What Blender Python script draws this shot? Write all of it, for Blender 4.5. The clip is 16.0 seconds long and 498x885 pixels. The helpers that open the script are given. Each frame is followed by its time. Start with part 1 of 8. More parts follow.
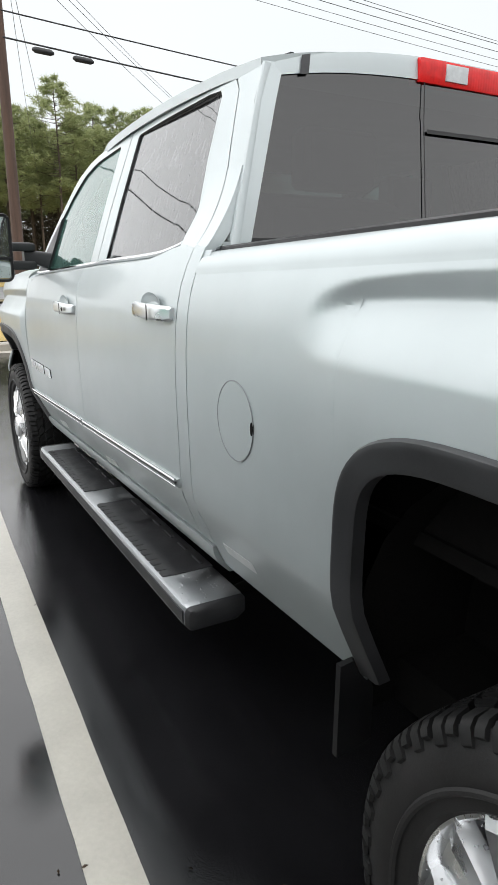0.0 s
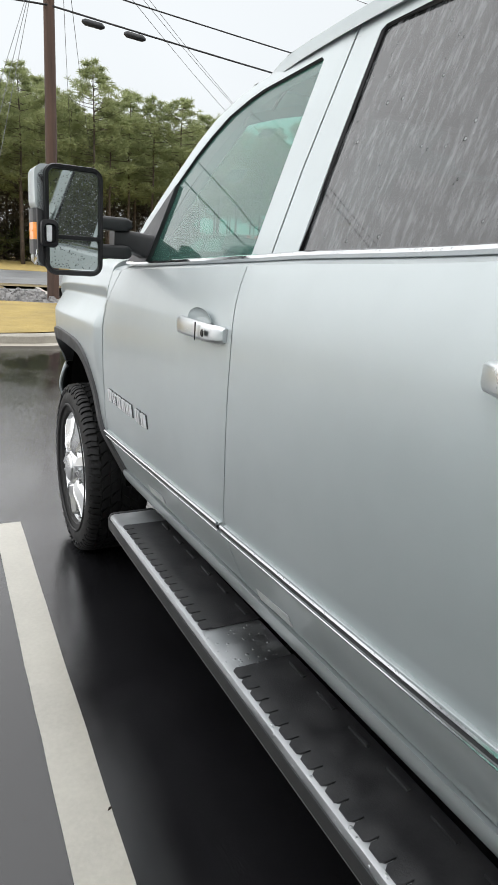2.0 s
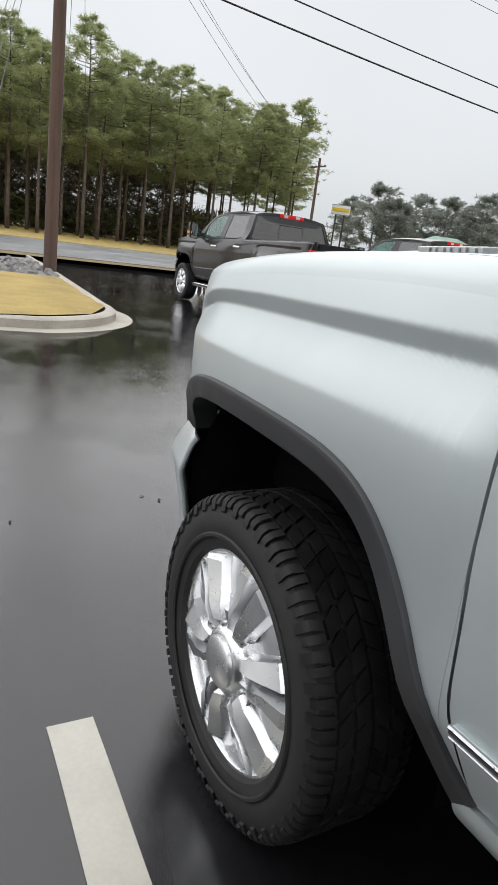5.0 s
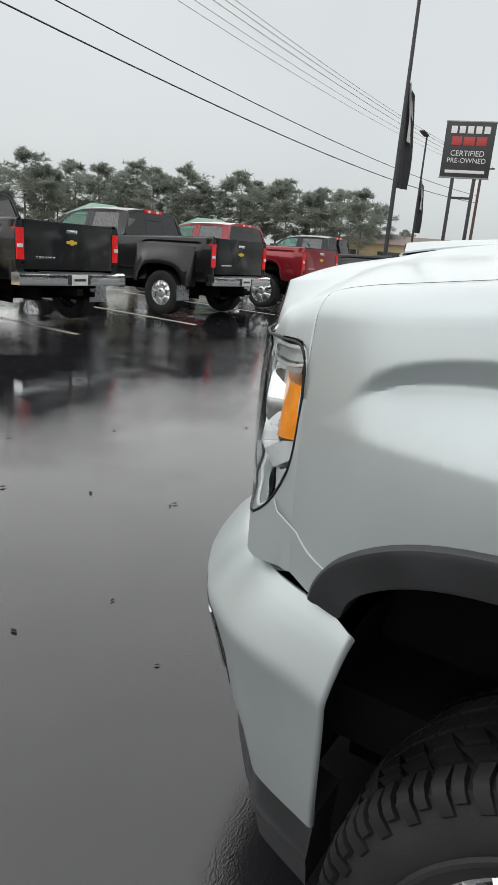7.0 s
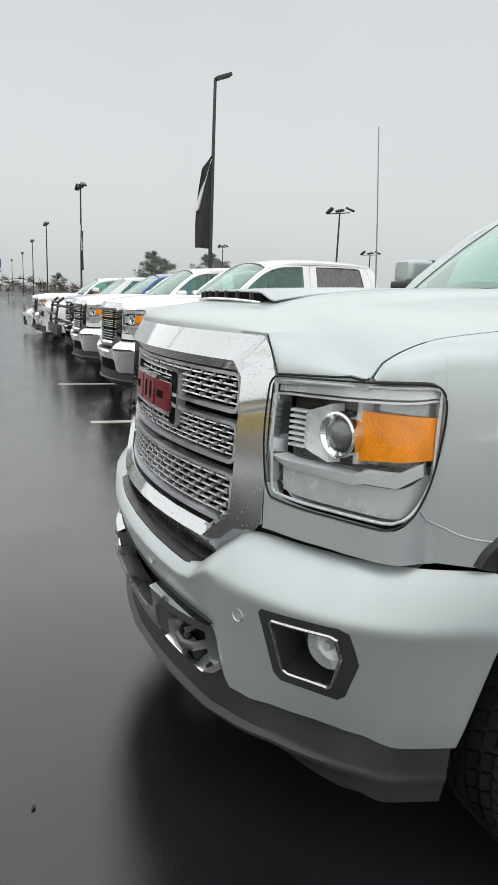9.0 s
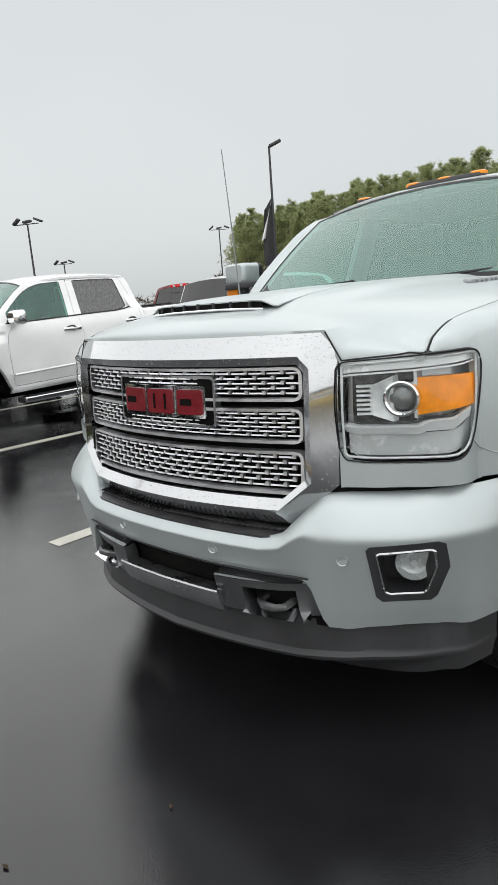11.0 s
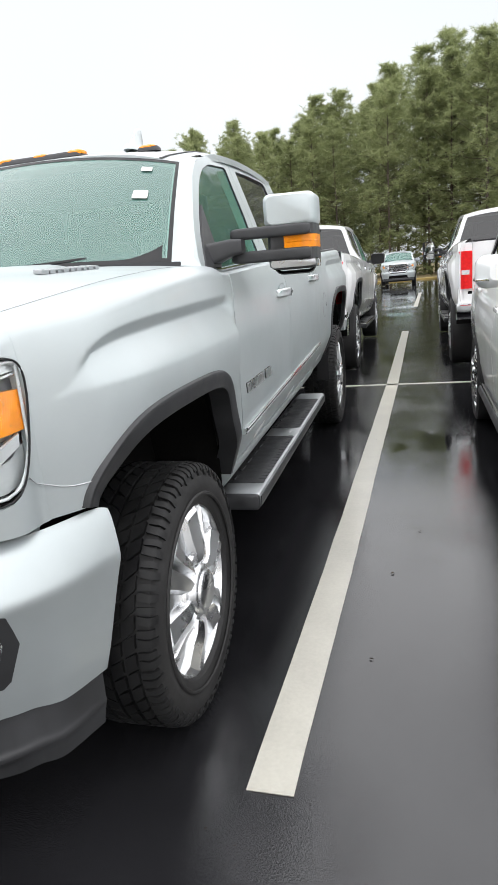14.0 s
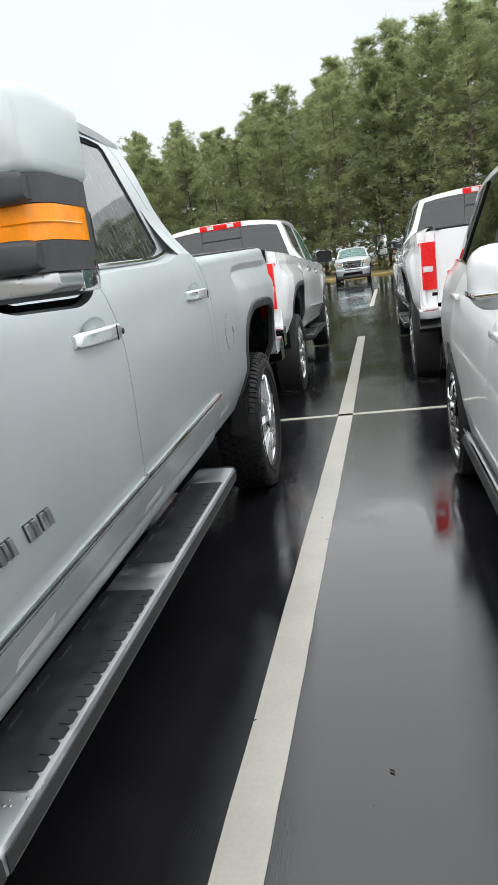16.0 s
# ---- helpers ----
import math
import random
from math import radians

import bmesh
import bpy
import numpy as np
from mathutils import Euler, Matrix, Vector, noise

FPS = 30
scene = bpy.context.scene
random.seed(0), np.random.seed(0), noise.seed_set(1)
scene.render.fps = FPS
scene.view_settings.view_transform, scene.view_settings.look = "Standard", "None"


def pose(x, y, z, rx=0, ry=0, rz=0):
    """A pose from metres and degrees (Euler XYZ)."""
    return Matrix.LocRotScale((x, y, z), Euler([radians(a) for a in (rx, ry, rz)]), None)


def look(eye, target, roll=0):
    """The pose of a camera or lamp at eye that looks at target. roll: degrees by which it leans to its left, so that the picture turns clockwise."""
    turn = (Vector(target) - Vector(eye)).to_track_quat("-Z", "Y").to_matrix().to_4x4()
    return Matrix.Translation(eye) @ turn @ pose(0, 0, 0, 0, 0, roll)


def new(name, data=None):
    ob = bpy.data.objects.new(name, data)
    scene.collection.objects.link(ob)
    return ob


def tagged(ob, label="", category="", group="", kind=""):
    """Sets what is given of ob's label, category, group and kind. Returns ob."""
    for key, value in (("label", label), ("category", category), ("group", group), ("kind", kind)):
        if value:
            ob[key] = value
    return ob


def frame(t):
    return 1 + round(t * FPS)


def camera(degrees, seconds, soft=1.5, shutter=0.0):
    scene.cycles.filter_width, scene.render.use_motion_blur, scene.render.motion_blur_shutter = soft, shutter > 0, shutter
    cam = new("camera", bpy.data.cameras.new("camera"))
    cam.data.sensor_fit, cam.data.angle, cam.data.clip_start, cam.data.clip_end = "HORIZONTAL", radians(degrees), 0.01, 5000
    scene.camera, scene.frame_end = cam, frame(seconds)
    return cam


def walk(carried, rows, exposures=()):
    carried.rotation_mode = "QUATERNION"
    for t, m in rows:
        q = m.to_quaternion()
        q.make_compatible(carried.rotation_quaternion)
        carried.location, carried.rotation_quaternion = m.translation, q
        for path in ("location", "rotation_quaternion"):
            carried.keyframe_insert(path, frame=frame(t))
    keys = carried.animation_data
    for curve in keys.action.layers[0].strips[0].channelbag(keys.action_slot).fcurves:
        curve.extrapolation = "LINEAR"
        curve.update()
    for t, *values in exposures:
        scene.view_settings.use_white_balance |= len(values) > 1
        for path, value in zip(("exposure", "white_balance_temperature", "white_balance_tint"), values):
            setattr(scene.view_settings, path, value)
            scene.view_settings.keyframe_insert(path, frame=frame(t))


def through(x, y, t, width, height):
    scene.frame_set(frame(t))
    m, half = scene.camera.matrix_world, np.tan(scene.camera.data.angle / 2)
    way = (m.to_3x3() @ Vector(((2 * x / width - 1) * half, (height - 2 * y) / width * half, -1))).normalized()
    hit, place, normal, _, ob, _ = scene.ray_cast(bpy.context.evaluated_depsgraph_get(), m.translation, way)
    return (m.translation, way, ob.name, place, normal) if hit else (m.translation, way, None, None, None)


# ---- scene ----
cam = camera(42.5, 16.0)
PATH = [
    (0, (-1.575, -4.216, 1.405), (-0.651, -2.524, 0.872), 0.2),
    (0.5, (-1.515, -3.91, 1.411), (-0.602, -2.212, 0.876), 0.3),
    (1, (-1.524, -3.622, 1.399), (-0.623, -1.917, 0.868), 1.9),
    (1.5, (-1.575, -3.316, 1.401), (-0.676, -1.611, 0.866), 3.6),
    (2, (-1.558, -2.957, 1.395), (-0.665, -1.25, 0.857), 3.9),
    (2.5, (-1.568, -2.62, 1.383), (-0.679, -0.914, 0.836), 4.1),
    (3, (-1.573, -2.293, 1.387), (-0.684, -0.59, 0.831), 4.2),
    (3.5, (-1.518, -1.974, 1.367), (-0.648, -0.265, 0.799), 4.6),
    (4, (-1.549, -1.723, 1.352), (-0.68, -0.015, 0.778), 6.7),
    (6.5, (-1.666, -0.14, 1.352), (-0.303, 1.196, 0.754), 5.4),
    (7, (-1.657, 0.143, 1.338), (-0.029, 1.153, 0.765), 4.7),
    (7.5, (-1.701, 0.447, 1.331), (0.19, 0.841, 0.812), 5.7),
    (8, (-1.688, 0.769, 1.342), (0.25, 0.719, 0.851), 3.6),
    (8.6, (-1.817, 1.149, 1.349), (0.056, 0.614, 0.895), 3.2),
    (11, (-1.515, 2.255, 1.371), (-0.198, 0.81, 0.951), -4.4),
    (11.5, (-1.463, 2.345, 1.396), (-0.446, 0.685, 0.938), -4.4),
    (12, (-1.554, 2.315, 1.375), (-0.675, 0.576, 0.925), -4.9),
    (12.5, (-1.594, 2.273, 1.369), (-0.887, 0.462, 0.898), -4.3),
    (13, (-1.663, 2.154, 1.355), (-1.052, 0.31, 0.879), -4.1),
    (13.5, (-1.702, 1.985, 1.346), (-1.124, 0.135, 0.852), -4.5),
    (14, (-1.618, 1.715, 1.336), (-1.102, -0.15, 0.832), -4.9),
    (14.5, (-1.569, 1.354, 1.356), (-1.11, -0.525, 0.848), -4.9),
    (15, (-1.599, 0.924, 1.367), (-1.148, -0.955, 0.853), -5.0),
    (15.5, (-1.616, 0.501, 1.356), (-1.19, -1.386, 0.848), -6.3),
    (16, (-1.663, 0.023, 1.344), (-1.244, -1.865, 0.835), -7.7),
]
walk(cam, [(t, look(eye, target, roll)) for t, eye, target, roll in PATH],
     exposures=((0, 0.34, 6430, 12), (1.5, 0.27, 6430, 12), (4.0, 0.14, 6430, 14), (6.5, 0.03, 6480, 12), (8.0, -0.1, 6500, 11), (10.8, -0.06, 6500, 11), (11.5, 0.1, 6450, 13), (12.5, 0.12, 6430, 14), (13.0, 0.36, 6430, 14), (14.5, 0.46, 6380, 13), (15.5, 0.38, 6350, 12), (16.0, 0.42, 6350, 12)))

# ---- light: a bright overcast sky after rain ----
SUN_UP, SUN_TURN = radians(76), radians(-25)
world = bpy.data.worlds.new("overcast_sky")
scene.world = world
world.use_nodes = True
wn, wl = world.node_tree.nodes, world.node_tree.links
sky = wn.new("ShaderNodeTexSky")
sky.sky_type, sky.sun_disc = "NISHITA", False
sky.sun_elevation, sky.sun_rotation = SUN_UP, SUN_TURN
sky.air_density, sky.dust_density, sky.ozone_density = 1.0, 4.0, 1.0
dull = wn.new("ShaderNodeHueSaturation")
dull.inputs["Saturation"].default_value = 0.12
wl.new(sky.outputs[0], dull.inputs["Color"])
thin = wn.new("ShaderNodeBackground")
thin.inputs["Strength"].default_value = 0.05
wl.new(dull.outputs[0], thin.inputs["Color"])
# the cloud deck: nearly even grey with broad soft banks
where = wn.new("ShaderNodeTexCoord")
banks = wn.new("ShaderNodeTexNoise")
banks.inputs["Scale"].default_value, banks.inputs["Detail"].default_value = 1.6, 3.0
wl.new(where.outputs["Generated"], banks.inputs["Vector"])
tone = wn.new("ShaderNodeValToRGB")
tone.color_ramp.elements[0].position, tone.color_ramp.elements[0].color = 0.3, (0.488, 0.53, 0.532, 1)
tone.color_ramp.elements[1].position, tone.color_ramp.elements[1].color = 0.7, (0.568, 0.606, 0.606, 1)
wl.new(banks.outputs["Fac"], tone.inputs["Fac"])
deck = wn.new("ShaderNodeBackground")
deck.inputs["Strength"].default_value = 1.0
wl.new(tone.outputs[0], deck.inputs["Color"])
both_skies = wn.new("ShaderNodeAddShader")
wl.new(thin.outputs[0], both_skies.inputs[0])
wl.new(deck.outputs[0], both_skies.inputs[1])
wl.new(both_skies.outputs[0], wn["World Output"].inputs["Surface"])

sun = new("sun", bpy.data.lights.new("sun", "SUN"))
sun.data.energy, sun.data.angle, sun.data.color = 2.6, radians(165), (1.0, 0.98, 0.95)
sun.matrix_world = look((60 * math.sin(SUN_TURN), 60 * math.cos(SUN_TURN), 60 * math.tan(SUN_UP)), (0, 0, 0))


# ---- building tools ----
def part(name, bm, material, parent=None, label="", m=None, smooth=40):
    me = bpy.data.meshes.new(name)
    bm.to_mesh(me)
    bm.free()
    if smooth:
        me.shade_smooth()
        me.set_sharp_from_angle(angle=radians(smooth))
    for one in material if isinstance(material, (list, tuple)) else [material]:
        me.materials.append(one)
    ob = new(name, me)
    if m is not None:
        ob.matrix_basis = m
    ob.parent = parent
    if label:
        ob["label"] = label
    return ob


def thing(name, label, category, m=None, group="", kind=""):
    ob = new(name)
    ob.empty_display_size = 0.2
    if m is not None:
        ob.matrix_basis = m
    return tagged(ob, label, category, group, kind)


def patch(fn, us, vs, rim=None):
    """A grid sheet through fn(u, v); rim: a vector by which a turned-in edge runs round it."""
    bm = bmesh.new()
    grid = [[bm.verts.new(fn(u, v)) for v in vs] for u in us]
    for a, b in zip(grid, grid[1:]):
        for k in range(len(vs) - 1):
            bm.faces.new((a[k], b[k], b[k + 1], a[k + 1]))
    if rim is not None:
        turned(bm, rim)
    return bm


def turned(bm, rim):
    edges = [e for e in bm.edges if len(e.link_faces) == 1]
    got = bmesh.ops.extrude_edge_only(bm, edges=edges)["geom"]
    for v in got:
        if isinstance(v, bmesh.types.BMVert):
            v.co += Vector(rim(v.co) if callable(rim) else rim)


def flipped(bm):
    b = bm.copy()
    for v in b.verts:
        v.co.x *= -1
    bmesh.ops.reverse_faces(b, faces=b.faces[:])
    return b


def both(name, bm, material, parent, label="", **kw):
    """A part on the left side and its mirror image on the right."""
    twin = flipped(bm)
    return part(name, bm, material, parent, label, **kw), part(name, twin, material, parent, label, **kw)


def box(cx, cy, cz, sx, sy, sz, bevel=0.0, segs=2, bm=None):
    own = bm is None
    bm = bm or bmesh.new()
    made = bmesh.ops.create_cube(bm, size=1.0, matrix=Matrix.Translation((cx, cy, cz)) @ Matrix.Diagonal((sx, sy, sz, 1)))
    if bevel and own:
        bmesh.ops.bevel(bm, geom=bm.edges[:], offset=bevel, segments=segs, affect="EDGES", profile=0.7)
    return bm


def lathe(profile, segs=48, axis="X", close=False):
    """Turns (along, radius) pairs round an axis."""
    bm = bmesh.new()
    rings = []
    for k in range(segs):
        a = 2 * math.pi * k / segs
        c, s = math.cos(a), math.sin(a)
        if axis == "X":
            rings.append([bm.verts.new((w, r * c, r * s)) for w, r in profile])
        elif axis == "Y":
            rings.append([bm.verts.new((r * c, w, r * s)) for w, r in profile])
        else:
            rings.append([bm.verts.new((r * c, r * s, w)) for w, r in profile])
    n = len(profile)
    for k in range(segs):
        a, b = rings[k], rings[(k + 1) % segs]
        for i in range(n if close else n - 1):
            bm.faces.new((a[i], b[i], b[(i + 1) % n], a[(i + 1) % n]))
    bmesh.ops.remove_doubles(bm, verts=bm.verts[:], dist=1e-5)
    bmesh.ops.recalc_face_normals(bm, faces=bm.faces[:])
    return bm


def sweep(points, radius, segs=8, bm=None, squash=1.0, cap=True):
    """A round bar along points; radius: a number or one for each point."""
    bm = bm or bmesh.new()
    pts = [Vector(p) for p in points]
    rad = [radius] * len(pts) if isinstance(radius, (int, float)) else radius
    rings = []
    for k, p in enumerate(pts):
        d = (pts[min(k + 1, len(pts) - 1)] - pts[max(k - 1, 0)]).normalized()
        a = d.cross((0, 0, 1) if abs(d.z) < 0.95 else (1, 0, 0)).normalized()
        b = d.cross(a)
        rings.append([bm.verts.new(p + rad[k] * (math.cos(t) * a + squash * math.sin(t) * b)) for t in (2 * math.pi * i / segs for i in range(segs))])
    for r, q in zip(rings, rings[1:]):
        for i in range(segs):
            bm.faces.new((r[i], r[(i + 1) % segs], q[(i + 1) % segs], q[i]))
    if cap:
        bm.faces.new(rings[0][::-1])
        bm.faces.new(rings[-1])
    return bm


def loft(sections, closed=True, caps=True):
    """Skins a list of point rings."""
    bm = bmesh.new()
    rings = [[bm.verts.new(p) for p in ring] for ring in sections]
    n = len(rings[0])
    for r, q in zip(rings, rings[1:]):
        for i in range(n if closed else n - 1):
            bm.faces.new((r[i], r[(i + 1) % n], q[(i + 1) % n], q[i]))
    if caps and closed:
        bm.faces.new(rings[0][::-1])
        bm.faces.new(rings[-1])
    bmesh.ops.recalc_face_normals(bm, faces=bm.faces[:])
    return bm


def plate(outline, to, holes=(), depth=(0.02, 0, 0), bevel=0.0):
    """A flat piece from a 2D outline with holes, mapped by to(a, b), given thickness along depth."""
    bm = bmesh.new()
    for loop in (outline, *holes):
        vs = [bm.verts.new((a, b, 0)) for a, b in loop]
        for i in range(len(vs)):
            bm.edges.new((vs[i], vs[(i + 1) % len(vs)]))
    bmesh.ops.triangle_fill(bm, use_beauty=True, use_dissolve=False, edges=bm.edges[:])
    for v in bm.verts:
        v.co = Vector(to(v.co.x, v.co.y))
    if depth:
        edges = [e for e in bm.edges if len(e.link_faces) == 1]
        faces = bm.faces[:]
        back = bmesh.ops.duplicate(bm, geom=faces)
        vm = back["vert_map"]
        for v in [g for g in back["geom"] if isinstance(g, bmesh.types.BMVert)]:
            v.co += Vector(depth)
        for e in edges:
            a, b = e.verts
            bm.faces.new((a, b, vm[b], vm[a]))
        bmesh.ops.recalc_face_normals(bm, faces=bm.faces[:])
    return bm


def rounded(w, h, r, n=4, cx=0.0, cy=0.0):
    """The outline of a rounded rectangle."""
    out = []
    for sx, sy, a0 in ((1, 1, 0), (-1, 1, 90), (-1, -1, 180), (1, -1, 270)):
        for k in range(n + 1):
            a = radians(a0 + 90 * k / n)
            out.append((cx + sx * (w / 2 - r) + r * math.cos(a), cy + sy * (h / 2 - r) + r * math.sin(a)))
    return out


def join(*bms):
    out = bmesh.new()
    for b in bms:
        me = bpy.data.meshes.new("scratch")
        b.to_mesh(me)
        out.from_mesh(me)
        b.free()
        bpy.data.meshes.remove(me)
    return out


def moved(bm, m):
    bm.transform(m)
    return bm


def ease(t):
    t = min(max(t, 0.0), 1.0)
    return t * t * (3 - 2 * t)


def steps(a, b, n):
    return [a + (b - a) * k / n for k in range(n + 1)]


def curve_at(v, table):
    """Linear reading of a table of pairs in rising order of the first."""
    if v <= table[0][0]:
        return table[0][1]
    for (a, p), (b, q) in zip(table, table[1:]):
        if v <= b:
            return p + (q - p) * (v - a) / (b - a)
    return table[-1][1]


def smooth_at(v, table):
    """Reading of a table of pairs with rounded corners."""
    if v <= table[0][0]:
        return table[0][1]
    if v >= table[-1][0]:
        return table[-1][1]
    n = len(table)
    slope = []
    for i in range(n):
        a, b = table[max(i - 1, 0)], table[min(i + 1, n - 1)]
        slope.append((b[1] - a[1]) / (b[0] - a[0]))
    for i in range(n - 1):
        (a, p), (b, q) = table[i], table[i + 1]
        if v <= b:
            h = b - a
            t = (v - a) / h
            return p * (1 + 2 * t) * (1 - t) ** 2 + slope[i] * h * t * (1 - t) ** 2 + q * t * t * (3 - 2 * t) + slope[i + 1] * h * t * t * (t - 1)


# ---- materials ----
def material(name):
    m = bpy.data.materials.new(name)
    m.use_nodes = True
    return m, m.node_tree.nodes, m.node_tree.links, m.node_tree.nodes["Principled BSDF"]


def ramp(nodes, stops):
    r = nodes.new("ShaderNodeValToRGB")
    els = r.color_ramp.elements
    for k, (p, c) in enumerate(stops):
        e = els[k] if k < 2 else els.new(p)
        e.position = p
        e.color = (c, c, c, 1) if isinstance(c, (int, float)) else (*c, 1)
    return r


def noise_tex(nodes, links, scale, detail=4.0, rough=0.55, coord="Object", stretch=None):
    tc = nodes.new("ShaderNodeTexCoord")
    n = nodes.new("ShaderNodeTexNoise")
    n.inputs["Scale"].default_value, n.inputs["Detail"].default_value, n.inputs["Roughness"].default_value = scale, detail, rough
    src = tc.outputs[coord]
    if stretch:
        mp = nodes.new("ShaderNodeMapping")
        mp.inputs["Scale"].default_value = stretch
        links.new(src, mp.inputs["Vector"])
        src = mp.outputs[0]
    links.new(src, n.inputs["Vector"])
    return n


def add_bump(nodes, links, height, strength, distance, target, before=None):
    b = nodes.new("ShaderNodeBump")
    b.inputs["Strength"].default_value, b.inputs["Distance"].default_value = strength, distance
    links.new(height, b.inputs["Height"])
    if before:
        links.new(before, b.inputs["Normal"])
    links.new(b.outputs[0], target)
    return b


def surface(name, a, b, rough=(0.4, 0.6), metal=0.0, scale=6.0, fine=60.0, bump=0.15, dist=0.002, coat=0.0, coat_rough=0.05, spec=0.5, stretch=None, coord="Object"):
    """A surface of two tones with grain at two scales."""
    m, n, l, p = material(name)
    big = noise_tex(n, l, scale, 4, coord=coord, stretch=stretch)
    small = noise_tex(n, l, fine, 3, coord=coord, stretch=stretch)
    mix = n.new("ShaderNodeMath")
    mix.operation, mix.use_clamp = "MULTIPLY_ADD", True
    l.new(small.outputs["Fac"], mix.inputs[0])
    mix.inputs[1].default_value = 0.35
    l.new(big.outputs["Fac"], mix.inputs[2])
    tint = ramp(n, ((0.45, a), (0.9, b)))
    l.new(mix.outputs[0], tint.inputs["Fac"])
    l.new(tint.outputs[0], p.inputs["Base Color"])
    rr = ramp(n, ((0.35, rough[0]), (0.7, rough[1])))
    l.new(big.outputs["Fac"], rr.inputs["Fac"])
    l.new(rr.outputs[0], p.inputs["Roughness"])
    p.inputs["Metallic"].default_value, p.inputs["Coat Weight"].default_value, p.inputs["Coat Roughness"].default_value = metal, coat, coat_rough
    p.inputs["Specular IOR Level"].default_value = spec
    if bump:
        add_bump(n, l, small.outputs["Fac"], bump, dist, p.inputs["Normal"])
    return m


def drops_height(n, l, scale, cover, coord="Object", stretch=None):
    """Rain beads: domes of many sizes that sit in some cells."""
    tc = n.new("ShaderNodeTexCoord")
    src = tc.outputs[coord]
    if stretch:
        mp = n.new("ShaderNodeMapping")
        mp.inputs["Scale"].default_value = stretch
        l.new(src, mp.inputs["Vector"])
        src = mp.outputs[0]
    v = n.new("ShaderNodeTexVoronoi")
    v.inputs["Scale"].default_value = scale
    l.new(src, v.inputs["Vector"])
    sep = n.new("ShaderNodeSeparateColor")
    l.new(v.outputs["Color"], sep.inputs[0])
    size = n.new("ShaderNodeMapRange")
    size.inputs["From Min"].default_value, size.inputs["From Max"].default_value = 1 - cover, 1.0
    size.inputs["To Min"].default_value, size.inputs["To Max"].default_value = 0.0, 0.42
    l.new(sep.outputs[0], size.inputs["Value"])
    rel = n.new("ShaderNodeMath")
    rel.operation = "SUBTRACT"
    l.new(size.outputs[0], rel.inputs[0])
    l.new(v.outputs["Distance"], rel.inputs[1])
    dome = n.new("ShaderNodeMapRange")
    dome.interpolation_type = "SMOOTHSTEP"
    dome.inputs["From Min"].default_value, dome.inputs["From Max"].default_value = 0.0, 0.18
    l.new(rel.outputs[0], dome.inputs["Value"])
    return dome.outputs[0]


def car_paint(name, color, metal=0.55, rough=0.38, beads=0.10, coat=1.0, blur=0.03):
    m, n, l, p = material(name)
    flake = noise_tex(n, l, 900, 1)
    film = noise_tex(n, l, 2.2, 5)
    f = ramp(n, ((0.3, tuple(c * 0.93 for c in color)), (0.7, tuple(min(c * 1.05, 1) for c in color))))
    mixf = n.new("ShaderNodeMath")
    mixf.operation = "MULTIPLY_ADD"
    mixf.inputs[1].default_value = 0.3
    l.new(flake.outputs["Fac"], mixf.inputs[0])
    sub = n.new("ShaderNodeMath")
    sub.operation = "SUBTRACT"
    sub.inputs[1].default_value = 0.15
    l.new(film.outputs["Fac"], sub.inputs[0])
    l.new(sub.outputs[0], mixf.inputs[2])
    l.new(mixf.outputs[0], f.inputs["Fac"])
    l.new(f.outputs[0], p.inputs["Base Color"])
    p.inputs["Metallic"].default_value, p.inputs["Roughness"].default_value = metal, rough
    p.inputs["Coat Weight"].default_value = coat
    p.inputs["Specular IOR Level"].default_value = 0.25
    cr = ramp(n, ((0.35, blur), (0.75, blur + 0.10)))
    l.new(film.outputs["Fac"], cr.inputs["Fac"])
    l.new(cr.outputs[0], p.inputs["Coat Roughness"])
    if beads:
        h = drops_height(n, l, 110, beads)
        add_bump(n, l, h, 0.5, 0.0012, p.inputs["Coat Normal"])
    return m


def chrome(name, color=(0.78, 0.79, 0.8), rough=0.06, beads=0.0, bead_scale=210):
    m, n, l, p = material(name)
    film = noise_tex(n, l, 9, 5)
    rr = ramp(n, ((0.35, rough), (0.75, rough * 2.2)))
    l.new(film.outputs["Fac"], rr.inputs["Fac"])
    l.new(rr.outputs[0], p.inputs["Roughness"])
    p.inputs["Base Color"].default_value, p.inputs["Metallic"].default_value = (*color, 1), 1.0
    if beads:
        h = drops_height(n, l, bead_scale, beads)
        add_bump(n, l, h, 0.9, 0.002, p.inputs["Normal"])
    return m


